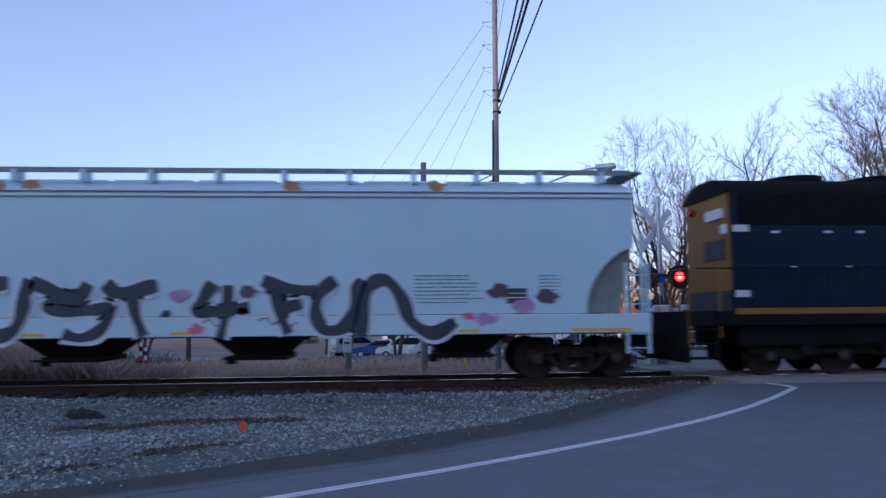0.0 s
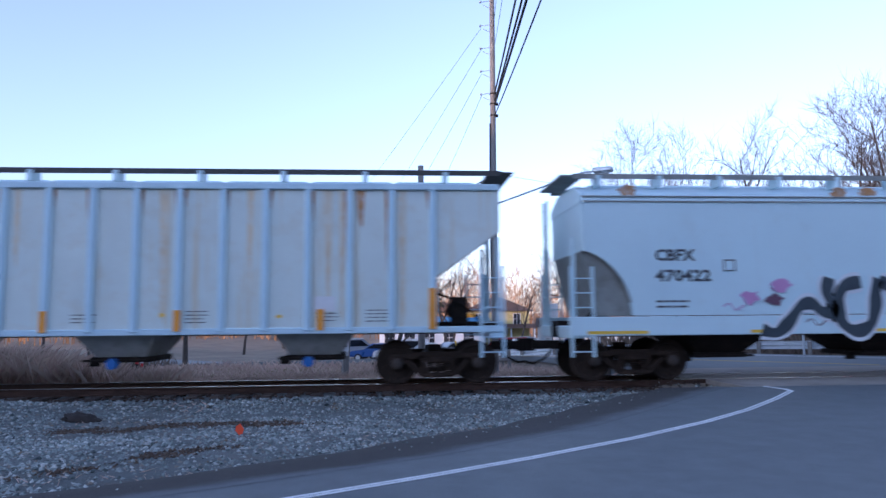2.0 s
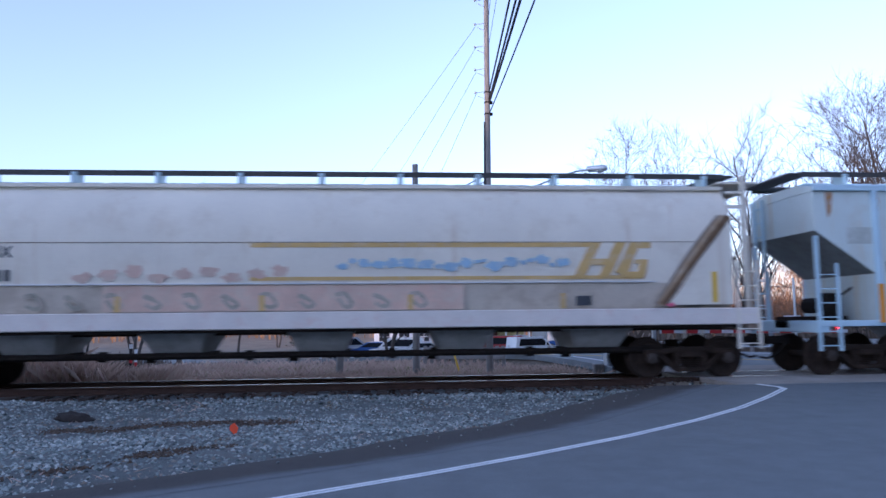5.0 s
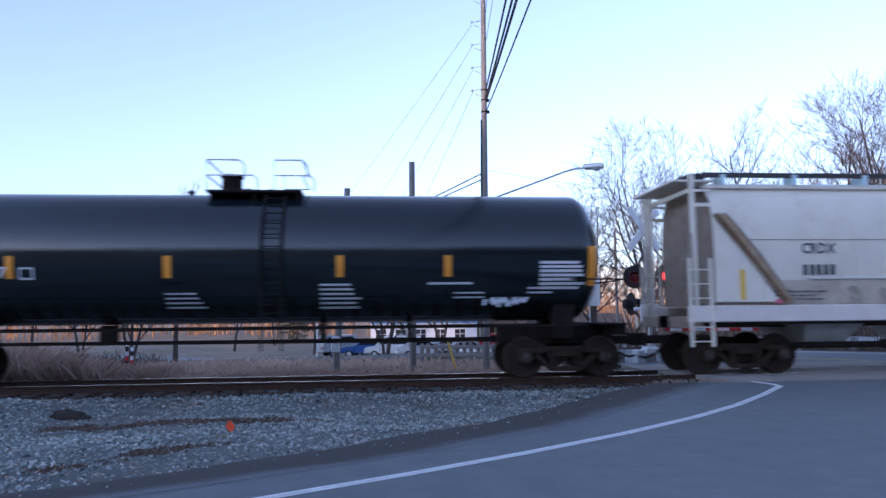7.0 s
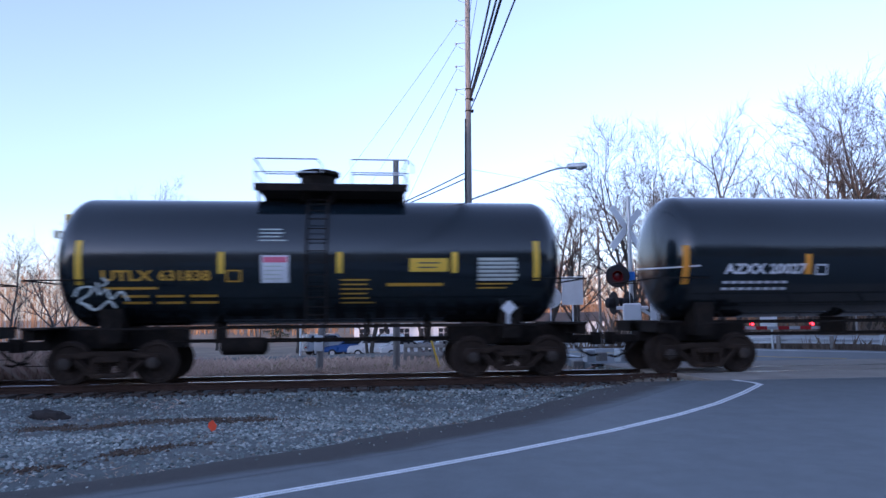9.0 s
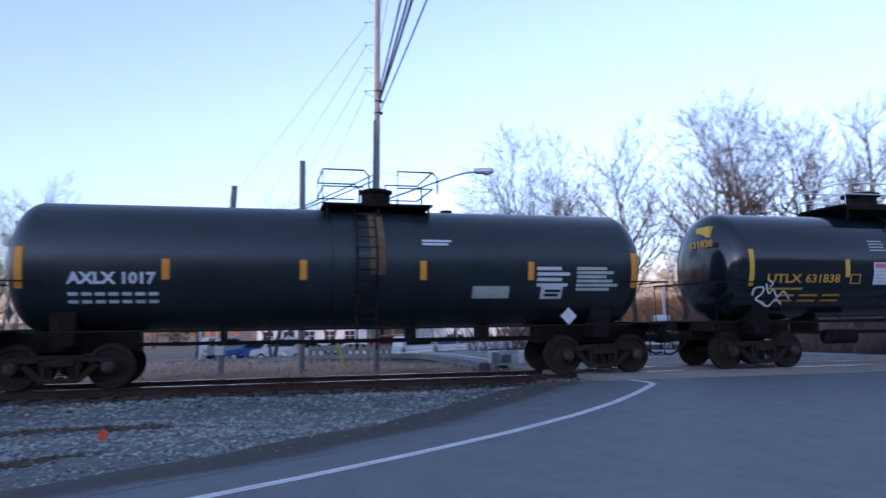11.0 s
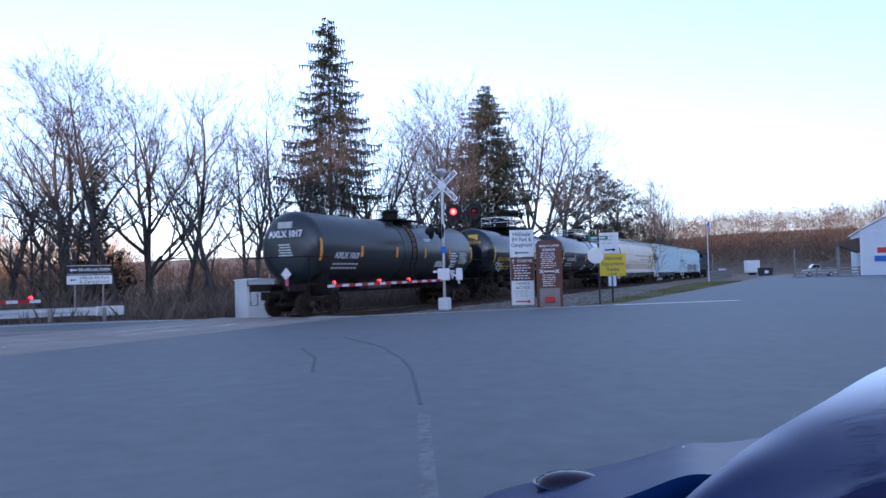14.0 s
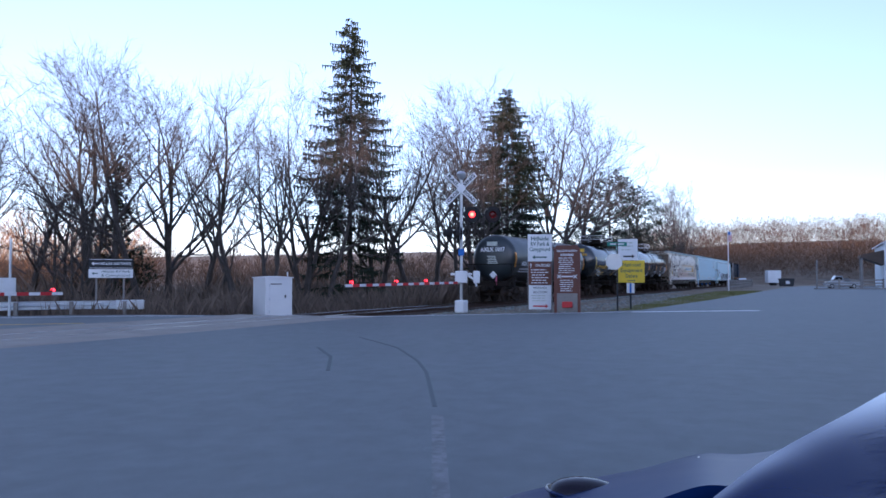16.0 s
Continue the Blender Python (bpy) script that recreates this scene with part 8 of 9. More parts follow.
def village_signs():
    s = thing("sign_post", "stack of painted direction boards on wooden posts", "sign", pose(30.56, 11.2, ground_z(30.35, 11.75), 0, 0, -69))
    z = -ground_z(30.35, 11.75)
    for x in (-0.5, 0.5):
        part("post", boxes((x - 0.05, x + 0.05, 0.03, 0.13, -0.2, 3.3 + z), bevel=0.01), POLE_WOOD, s)
    b = board(s, "upper_board", 1.08, 2.18 + z, 3.4 + z, WHITE_METAL, "white board with green lettering")
    for k, t in enumerate(("Hillside", "RV Park &", "Campground")):
        lettering(t, 0.25, SIGN_TEAL, b, upright(0, -0.027, 3.2 + z - k * 0.24), width=(0.80, 0.84, 0.92)[k], bold=0.004)
    arrow(b, 0.3, -0.34, 2.37 + z, 0.18, SIGN_TEAL, -0.026)
    b = board(s, "churches_board", 1.02, 1.13 + z, 2.16 + z, SIGN_BROWN, "brown board listing churches")
    lettering("CHURCHES", 0.17, LETTER_WHITE, b, upright(0.12, -0.027, 2.0 + z), width=0.68, bold=0.004)
    part("cross", boxes((-0.42, -0.39, -0.03, -0.025, 1.9 + z, 2.1 + z), (-0.46, -0.35, -0.03, -0.025, 2.01 + z, 2.04 + z)), LETTER_WHITE, b)
    text_bars(b, -0.45, 0.45, 1.86 + z, 1.16 + z, 6, LETTER_WHITE, -0.025, 71)
    b = board(s, "auction_board", 1.0, 0.02 + z, 1.11 + z, WHITE_METAL, "white board with dark lettering and red arrow")
    lettering("WARWICK", 0.16, SIGN_BLACK, b, upright(0, -0.027, 0.98 + z), width=0.62)
    lettering("AUCTION", 0.16, SIGN_BLACK, b, upright(0, -0.027, 0.79 + z), width=0.62)
    text_bars(b, -0.42, 0.42, 0.7 + z, 0.36 + z, 3, FADED_PAINT, -0.025, 72)
    arrow(b, -0.32, 0.36, 0.17 + z, 0.2, SIGN_RED, -0.026)

    x, y = 29.78, 9.68
    z = -ground_z(x, y)
    s = thing("business_sign", "tall brown board of village businesses with white lines", "sign", pose(x, y, -z, 0, 0, -71))
    for px in (-0.5, 0.5):
        part("post", boxes((px - 0.06, px + 0.06, -0.06, 0.06, -0.2, 2.72 + z), bevel=0.01), SIGN_BROWN, s)
    b = board(s, "board", 0.92, 0.78 + z, 2.72 + z, SIGN_BROWN, "brown board")
    part("cap", prism(bmesh.new(), [(-0.58, 2.68 + z), (0.58, 2.68 + z), (0.44, 2.84 + z), (-0.44, 2.84 + z)], -0.05, 0.05), SIGN_BROWN, s)
    lettering("VILLAGE OF CLINTON", 0.12, LETTER_WHITE, b, upright(0, -0.027, 2.6 + z), width=0.86, bold=0.004)
    lettering("BUSINESSES", 0.13, LETTER_WHITE, b, upright(0, -0.027, 2.43 + z), width=0.55, bold=0.004)
    text_bars(b, -0.40, 0.40, 2.34 + z, 1.62 + z, 8, LETTER_WHITE, -0.025, 73)
    part("rail_emblem", boxes((-0.24, 0.24, -0.032, -0.025, 1.47 + z, 1.53 + z)), LETTER_WHITE, b)
    for px in (-0.34, 0.34):
        for t in (-45, 45):
            part("crossed_bar", boxes((-0.11, 0.11, -0.032, -0.025, -0.02, 0.02)), LETTER_WHITE, b, at=pose(px, 0, 1.5 + z, 0, t, 0))
    text_bars(b, -0.38, 0.38, 1.38 + z, 0.84 + z, 6, LETTER_WHITE, -0.025, 74)
    part("leaflet_box", boxes((-0.22, 0.22, -0.12, 0.02, 0.16 + z, 0.42 + z), bevel=0.02), SIGN_RED, s, "red leaflet box")
    part("foot_panel", boxes((-0.44, 0.44, -0.01, 0.01, 0.0 + z, 0.78 + z)), POLE_WOOD, s)


village_signs()
for k, (x, y, r) in enumerate(((29.2, 11.0, 0.16), (29.0, 9.7, 0.2), (28.9, 9.1, 0.15), (30.4, 8.6, 0.22), (30.0, 12.7, 0.12))):
    bm = bmesh.new()
    bmesh.ops.create_icosphere(bm, subdivisions=2, radius=r)
    for v in bm.verts:
        v.co *= 1 + 0.3 * noise.noise(v.co * 6 + Vector((k, 0, 0)))
        v.co.z *= 0.6
    solid("rock", bm, STONE, "rough grey rock at the foot of the signs", "rock", pose(x, y, ground_z(x, y) + r * 0.3), smooth=True, group="rocks by the signs")


def stop_sign():
    x, y = 33.3, 8.4
    z = ground_z(x, y)
    s = thing("stop_sign", "back of an octagonal stop sign with green street blades", "street sign", pose(x, y, z, 0, 0, -75))
    part("post", boxes((-0.04, 0.04, -0.03, 0.03, -0.2, 3.05 - z)), SIGN_BLACK, s)
    out = [(0.40 * math.cos(radians(22.5 + 45 * k)), 2.2 - z + 0.40 * math.sin(radians(22.5 + 45 * k))) for k in range(8)]
    part("plate", prism(bmesh.new(), out, -0.045, -0.035), ALUMINIUM, s, "bare metal back of an octagonal plate", at=pose(-0.14, 0, 0))
    for h, w, yaw in ((3.02, 0.9, 8), (2.82, 0.55, 80)):
        bl = part("street_blade", boxes((-w / 2, w / 2, -0.01, 0.01, -0.09, 0.09)), SIGN_GREEN, s, "green street name blade", at=pose(0, 0, h - z, 0, 0, yaw))
        part("text_line", boxes((-w * 0.36, w * 0.36, -0.014, -0.01, -0.03, 0.03)), LETTER_WHITE, bl)
    x, y = 37.4, 8.75
    z = ground_z(x, y)
    s = thing("sales_sign", "yellow and white sales boards on a post", "sign", pose(x, y, z, 0, 0, -77))
    part("post", boxes((-0.05, 0.05, 0.03, 0.1, -0.2, 3.3 - z)), SIGN_BLACK, s)
    b = board(s, "arrow_board", 0.98, 2.36 - z, 3.46 - z, WHITE_METAL, "pale board with an arrow", x=-0.12)
    text_bars(b, -0.5, 0.28, 3.36 - z, 2.82 - z, 3, FADED_PAINT, -0.025, 75)
    arrow(b, -0.35, 0.22, 2.56 - z, 0.24, SIGN_BLACK, -0.026)
    b = board(s, "sales_board", 1.42, 1.2 - z, 2.34 - z, SIGN_YELLOW, "bright yellow board", y=-0.04)
    for k, t in enumerate(("National", "Equipment", "Sales")):
        lettering(t, 0.27, SIGN_TEAL, b, upright(0.05, -0.068, 2.12 - z - k * 0.29), width=(0.9, 1.1, 0.62)[k], bold=0.003)
    arrow(b, -0.15, 0.25, 1.30 - z, 0.12, SIGN_TEAL, -0.066)
    b = board(s, "small_board", 0.4, 0.66 - z, 1.18 - z, WHITE_METAL, "small white board")
    part("stripe", boxes((-0.05, 0.05, -0.032, -0.025, 0.68 - z, 1.16 - z)), SIGN_BLUE, b)


stop_sign()


def towpath_sign():
    x, y = 22.03, 28.94
    z = ground_z(x, y)
    s = thing("towpath_sign", "black and white direction boards on two posts", "sign", pose(x, y, z, 0, 0, -37))
    for px in (-0.6, 0.55):
        part("post", boxes((px - 0.04, px + 0.04, 0.03, 0.1, -0.3, 2.2 - z)), POLE_WOOD, s)
    b = board(s, "upper_board", 1.86, 1.84 - z, 2.3 - z, SIGN_BLACK, "black board with white lettering")
    part("border", boxes((-0.9, 0.9, -0.03, -0.026, 2.255 - z, 2.275 - z), (-0.9, 0.9, -0.03, -0.026, 1.865 - z, 1.885 - z)), LETTER_WHITE, b)
    lettering("OHIO & ERIE CANAL TOWPATH", 0.17, LETTER_WHITE, b, upright(0.18, -0.03, 2.07 - z), width=1.32, bold=0.004)
    arrow(b, -0.52, -0.82, 2.07 - z, 0.18, LETTER_WHITE, -0.026)
    b = board(s, "lower_board", 1.86, 1.42 - z, 1.82 - z, WHITE_METAL, "white board with green lettering")
    lettering("Hillside RV Park", 0.17, SIGN_TEAL, b, upright(0.2, -0.03, 1.71 - z), width=1.2)
    lettering("& Campground", 0.17, SIGN_TEAL, b, upright(0.2, -0.03, 1.53 - z), width=1.2)
    arrow(b, -0.55, -0.8, 1.62 - z, 0.14, SIGN_TEAL, -0.026)


towpath_sign()


def far_sign(az, rng, z1, shape, label):
    x, y = polar(az, rng)
    z = ground_z(x, y)
    s = thing("road_sign", label, "road sign", pose(x, y, z, 0, 0, -az))
    part("post", boxes((-0.03, 0.03, 0.0, 0.05, -0.2, z1 - z)), GALVANISED, s)
    if shape == "round":
        part("plate", lathe(bmesh.new(), [(-0.03, 0.40), (-0.01, 0.40)], "y", (0, 0, z1 - z - 0.3), 24), ALUMINIUM, s)
    else:
        part("plate", boxes((-shape / 2, shape / 2, -0.03, -0.01, z1 - z - 1.15, z1 - z)), ALUMINIUM, s)


far_sign(15.0, 27.0, 2.35, "round", "back of a round road sign on a post")
far_sign(16.7, 29.5, 2.95, 0.85, "back of a rectangular road sign on a post")
far_sign(13.0, 40.0, 2.3, 0.8, "back of a small road sign on a post")

# small things in the gravel
bm = bmesh.new()
tube(bm, [(0, 0, -0.03), (0, 0, 0.16)], 0.004, 5)
prism(bm, [(-0.06, 0.07), (0.0, 0.0), (0.05, 0.02), (0.07, 0.09), (0.01, 0.17), (-0.05, 0.13)], -0.003, 0.003)
solid("survey_flag", bm, ORANGE_FLAG, "small bright orange survey flag in the gravel", "survey flag", pose(-2.22, 11.2, ground_z(-2.22, 11.2) + 0.02))
bm = bmesh.new()
bmesh.ops.create_icosphere(bm, subdivisions=3, radius=0.3)
for v in bm.verts:
    v.co = Vector((v.co.x * 1.15, v.co.y * 0.5, v.co.z * 0.42)) * (1 + 0.35 * noise.noise(v.co * 7))
solid("log", bm, RUBBLE, "charred chunk of timber lying in the gravel", "log", pose(-5.5, 13.6, ground_z(-5.5, 13.6) + 0.06, 0, 8, -12), smooth=True)
for k in range(5):
    x, y = 7.4 + 0.9 * k * 0.5, 21.0 + 0.25 * (k % 3)
    solid("switch_box", boxes((-0.16, 0.16, -0.14, 0.14, 0, 0.38 + 0.12 * (k % 2)), bevel=0.03), GALVANISED if k % 2 else POLE_WOOD, "low metal box beside the far rail", "utility box", pose(x - 1.0, y, ground_z(x - 1.0, y) - 0.02, 0, 0, 10 * k), group="boxes by the far rail")


# ---- buildings and cars ----
def car_body(paint_name, colour, L=4.5, W=1.76, H=1.45, van=False):
    paint = surface(paint_name, colour, 0.3, 0.2, vary=0.05, relief=0.0, coat=0.6)
    return paint


def parked_car(name, label, paint, at, L=4.5, H=1.45, kind="sedan"):
    c = thing(name, label, "car", at, group="cars parked by the road")
    if kind == "truck":
        low = [(-L / 2, 0.45), (-L / 2, 0.95), (L * 0.02, 0.97), (L * 0.3, 1.0), (L / 2 - 0.1, 0.92), (L / 2, 0.7), (L / 2, 0.42)]
        top = [(-0.15, 0.96), (0.0, H), (L * 0.2, H), (L * 0.32, 1.0)]
    elif kind == "van":
        low = [(-L / 2, 0.4), (-L / 2, 1.0), (L * 0.3, 1.0), (L / 2 - 0.1, 0.9), (L / 2, 0.65), (L / 2, 0.4)]
        top = [(-L / 2 + 0.05, 0.98), (-L / 2 + 0.2, H), (L * 0.12, H), (L * 0.32, 1.0)]
    else:
        low = [(-L / 2, 0.42), (-L / 2, 0.85), (-L * 0.36, 0.95), (L * 0.2, 0.96), (L / 2 - 0.25, 0.82), (L / 2, 0.62), (L / 2, 0.38)]
        top = [(-L * 0.37, 0.93), (-L * 0.22, H), (L * 0.05, H), (L * 0.22, 0.95)]
    bm = prism(bmesh.new(), low, -0.86, 0.86)
    bmesh.ops.bevel(bm, geom=bm.edges[:], offset=0.06, segments=2, affect="EDGES")
    part("body", bm, paint, c, smooth=True)
    bm = prism(bmesh.new(), top, -0.74, 0.74)
    bmesh.ops.bevel(bm, geom=bm.edges[:], offset=0.05, segments=2, affect="EDGES")
    part("cabin", bm, paint, c, smooth=True)
    xs = [p[0] for p in top]
    zs = [p[1] for p in top]
    k = 0.82
    cx = sum(xs) / 4
    win = [(cx + (p[0] - cx) * k, 0.5 * (0.98 + H) + (p[1] - 0.5 * (0.98 + H)) * 0.66) for p in top]
    part("side_window", prism(bmesh.new(), win, -0.752, 0.752), GLASS_DARK, c)
    me = to_mesh("wheel", lathe(bmesh.new(), [(-0.1, 0.2), (-0.1, 0.3), (-0.07, 0.325), (0.07, 0.325), (0.1, 0.3), (0.1, 0.2)], "y", sides=16), TYRE)
    for x in (-L * 0.31, L * 0.31):
        for y in (-0.78, 0.78):
            w = part("wheel", me, None, c, at=pose(x, y, 0.325))
            part("rim", lathe(bmesh.new(), [(-0.105, 0.19), (-0.08, 0.19), (-0.07, 0.05)] if y < 0 else [(0.07, 0.05), (0.08, 0.19), (0.105, 0.19)], "y", sides=12), ALUMINIUM, w)
    for y in (-0.6, 0.6):
        part("tail_lamp", boxes((-L / 2 - 0.012, -L / 2 + 0.05, y - 0.14, y + 0.14, 0.66, 0.78)), RED_LENS, c)
        part("head_lamp", boxes((L / 2 - 0.08, L / 2 + 0.005, y - 0.16, y + 0.16, 0.6, 0.72)), LETTER_WHITE, c)
    return c


PAINTS = {n: car_body(n, col) for n, col in (("white_car_paint", (0.7, 0.72, 0.74)), ("silver_car_paint", (0.42, 0.44, 0.47)), ("black_car_paint", (0.02, 0.02, 0.025)), ("blue_car_paint", (0.03, 0.09, 0.3)), ("red_car_paint", (0.35, 0.03, 0.03)))}
lot = [(1.2, 58, "white", "van", "white van parked in the lot"), (3.6, 57, "white", "sedan", "white car parked in the lot"), (5.6, 60, "silver", "sedan", "silver car parked in the lot"), (7.2, 52, "black", "sedan", "black car parked in the lot"),
       (9.2, 60, "red", "van", "red minivan parked in the lot"), (10.6, 62, "silver", "truck", "grey pickup parked in the lot"), (12.0, 58, "white", "van", "white van parked in the lot"), (14.5, 75, "blue", "sedan", "blue car beside the far road"), (-0.8, 59, "blue", "sedan", "blue car parked in the lot"), (-2.6, 62, "silver", "van", "silver minivan parked in the lot")]
for az, rng, col, kind, label in lot:
    x, y = polar(az, rng)
    parked_car("parked_car", label, PAINTS[col + "_car_paint"], pose(x, y, ground_z(x, y), 0, 0, random.choice((-18, 8, 170, 25))), kind=kind, H=1.8 if kind in ("van", "truck") else 1.45)
for x, y, col, kind, label in ((118, -2.6, "silver", "truck", "silver pickup parked by the barn"), (136, -3.0, "black", "sedan", "dark car parked by the barn"), (158, 14.5, "white", "sedan", "white car beside the far fence")):
    parked_car("parked_car", label, PAINTS[col + "_car_paint"], pose(x, y, 0, 0, 0, 100 if x < 130 else 20), kind=kind, H=1.8 if kind == "truck" else 1.45)


def gable_window(parent, x, y, z, w, h, yaw=0):
    f = part("window", boxes((-w / 2 - 0.08, w / 2 + 0.08, -0.03, 0.05, -h / 2 - 0.08, h / 2 + 0.08)), LETTER_WHITE, parent, "white-framed window", at=pose(x, y, z, 0, 0, yaw))
    part("pane", boxes((-w / 2, w / 2, -0.045, -0.03, -h / 2, h / 2)), WINDOW_DARK, f)
    part("glazing_bar", boxes((-0.025, 0.025, -0.055, -0.03, -h / 2, h / 2), (-w / 2, w / 2, -0.055, -0.03, -0.025, 0.025)), LETTER_WHITE, f)


def yellow_house():
    x, y = polar(8.7, 95)
    z = ground_z(x, y)
    h = thing("house", "yellow two-storey house with brown hipped roof", "house", pose(x, y, z, 0, 0, -4))
    e = 4.35
    part("wall", boxes((-3.9, 3.9, -3.5, 3.5, -0.3, e)), HOUSE_YELLOW, h)
    bm = bmesh.new()
    a = [bm.verts.new(p) for p in ((-4.5, -4.1, e), (4.5, -4.1, e), (4.5, 4.1, e), (-4.5, 4.1, e), (-0.6, 0, e + 1.9), (0.6, 0, e + 1.9))]
    for f in ((0, 1, 5, 4), (1, 2, 5), (2, 3, 4, 5), (3, 0, 4), (3, 2, 1, 0)):
        bm.faces.new([a[i] for i in f])
    part("roof", bm, HOUSE_ROOF, h)
    part("porch_roof", prism(bmesh.new(), [(-5.6, 2.2), (-3.5, 2.75), (-3.5, 2.2)], -4.6, 4.6, axis="x"), HOUSE_ROOF, h)
    for px in (-4.3, -1.4, 1.4, 4.3):
        part("porch_post", boxes((px - 0.08, px + 0.08, -5.4, -5.24, -0.2, 2.25)), LETTER_WHITE, h)
    for px in (-2.6, -0.4, 2.3):
        gable_window(h, px, -3.52, 3.35, 0.8, 1.3)
    part("door", boxes((-0.5, 0.5, -3.56, -3.5, 0, 2.1)), SIGN_BROWN, h)


yellow_house()


def blue_shop():
    x, y = polar(3.9, 84)
    z = ground_z(x, y)
    h = thing("shop", "low blue and white shop beside the car park", "shop", pose(x, y, z, 0, 0, -3))
    top = 1.85 - z
    part("wall", boxes((-6.6, 5.8, 0, 6, -0.3, top - 0.8)), BARN_WHITE, h)
    part("fascia", boxes((-6.7, 5.9, -0.35, 6.1, top - 1.15, top), bevel=0.03), SHOP_BLUE, h, "bright blue fascia")
    part("shop_sign", boxes((1.8, 4.6, -0.4, -0.34, top - 0.1, top + 0.3)), LETTER_YELLOW, h, "pale sign with unreadable lettering")
    part("roof", boxes((-6.4, 5.6, 0.1, 5.9, top - 0.1, top + 0.06)), SIGN_BLACK, h)
    for k in range(5):
        gable_window(h, -5.4 + k * 2.3, -0.02, 1.25, 1.2, 1.1)
    x, y = polar(15.5, 96)
    h = thing("shed", "low grey sheds beyond the road", "shed", pose(x, y, ground_z(x, y), 0, 0, -15))
    part("wall", boxes((-6, 6, 0, 5, -0.3, 2.3)), WHITE_METAL, h)
    part("roof", prism(bmesh.new(), [(-0.4, 2.3), (2.5, 3.5), (5.4, 2.3)], -6.3, 6.3, axis="x"), RUST_ROOF, h)
    x, y = polar(4.5, 130)
    h = thing("brick_house", "sunlit orange brick house behind the trees", "house", pose(x, y, ground_z(x, y), 0, 0, 5))
    part("wall", boxes((-5, 5, 0, 7, -0.3, 4.6)), RUST_SPOT, h)
    part("roof", prism(bmesh.new(), [(-0.5, 4.6), (3.5, 6.6), (7.5, 4.6)], -5.4, 5.4, axis="x"), HOUSE_ROOF, h)
    for k in range(3):
        gable_window(h, -3 + 3 * k, -0.02, 2.9, 1.0, 1.3)


blue_shop()


def barn():
    x, y = 121.6, -8.2
    b = thing("barn", "large white metal barn with gabled front", "barn", pose(x, y, 0, 0, 0, -90))
    # front faces the crossing; x runs to the south along it
    e = 6.55
    front = [(0, -0.2), (0, e), (7.5, e + 4.2), (15, e), (15, -0.2)]
    part("wall", prism(bmesh.new(), front, 0, 22), BARN_WHITE, b, "white corrugated wall")
    bm = prism(bmesh.new(), [(-0.35, e - 0.1), (-0.35, e + 0.08), (7.5, e + 4.5), (15.35, e + 0.08), (15.35, e - 0.1), (7.5, e + 4.25)], -0.4, 22.4)
    part("roof", bm, BARN_WHITE, b)
    c = part("cupola", boxes((3.6, 6.2, 1.2, 4.0, e + 1.8, e + 4.4)), BARN_WHITE, b)
    part("cupola_roof", prism(bmesh.new(), [(3.4, e + 4.3), (4.9, e + 5.4), (6.4, e + 4.3)], 1.0, 4.2), BARN_WHITE, c)
    for k in range(36):
        part("wall_rib", boxes((0.3 + k * 0.41, 0.34 + k * 0.41, -0.03, 0.0, 0, e)), BARN_WHITE, b)
    part("corner_trim", boxes((-0.06, 0.22, -0.05, 0.0, -0.1, e)), LETTER_WHITE, b)
    part("eave_trim", boxes((-0.1, 15.1, -0.06, 0.0, e - 0.2, e)), LETTER_WHITE, b)
    s = part("store_sign", boxes((1.7, 5.1, -0.1, -0.02, 2.0, 4.4)), LETTER_WHITE, b, "large store sign, cream over dark blue")
    part("sign_foot", boxes((1.7, 5.1, -0.115, -0.1, 2.0, 2.8)), SIGN_BLUE, s)
    part("sign_mark", boxes((2.1, 4.6, -0.12, -0.1, 3.2, 4.0)), SIGN_RED, s, "red lettering shape")
    p = part("porch_roof", prism(bmesh.new(), [(0.0, 5.6), (-3.0, 4.9), (-3.0, 4.6), (0.0, 3.4)], 0.8, 9.0), RUST_ROOF, b, "dark sloping porch roof at the barn's side")
    for px, py in ((-2.8, 1.0), (-2.8, 4.8), (-2.8, 8.6)):
        part("porch_post", boxes((px - 0.1, px + 0.1, py - 0.1, py + 0.1, -0.1, 4.8)), POLE_WOOD, b)
    part("window", boxes((9.6, 10.6, -0.06, 0.0, 5.0, 6.0)), WINDOW_DARK, b)


barn()


def yard_fence(a, b, label, tall=()):
    a, b = Vector(a), Vector(b)
    L = (b - a).length
    yaw = math.degrees(math.atan2(b.y - a.y, b.x - a.x))
    f = thing("yard_fence", label, "fence", pose(a.x, a.y, ground_z(a.x, a.y), 0, 0, yaw))
    n = max(2, int(L / 2.4))
    for k in range(n + 1):
        h = 4.0 if k in tall else 1.5
        part("post", boxes((L * k / n - 0.08, L * k / n + 0.08, -0.08, 0.08, -0.3, h)), POLE_WOOD, f)
    for h in (0.5, 0.9, 1.3):
        part("rail", boxes((0, L, -0.03, 0.03, h - 0.08, h + 0.08)), POLE_WOOD, f)


yard_fence((108, 0.5), (113, -7.4), "grey plank fence with tall posts before the barn yard", (0, 2))
yard_fence((106, 11.5), (165, 13.0), "long plank fence beside the track", (4,))
solid("kerb", boxes((-0.12, 0.12, -5, 5, -0.2, 0.14), bevel=0.02), POLE_WOOD, "low timber kerb at the yard", "kerb", pose(109, -3.4, 0, 0, 0, 32))

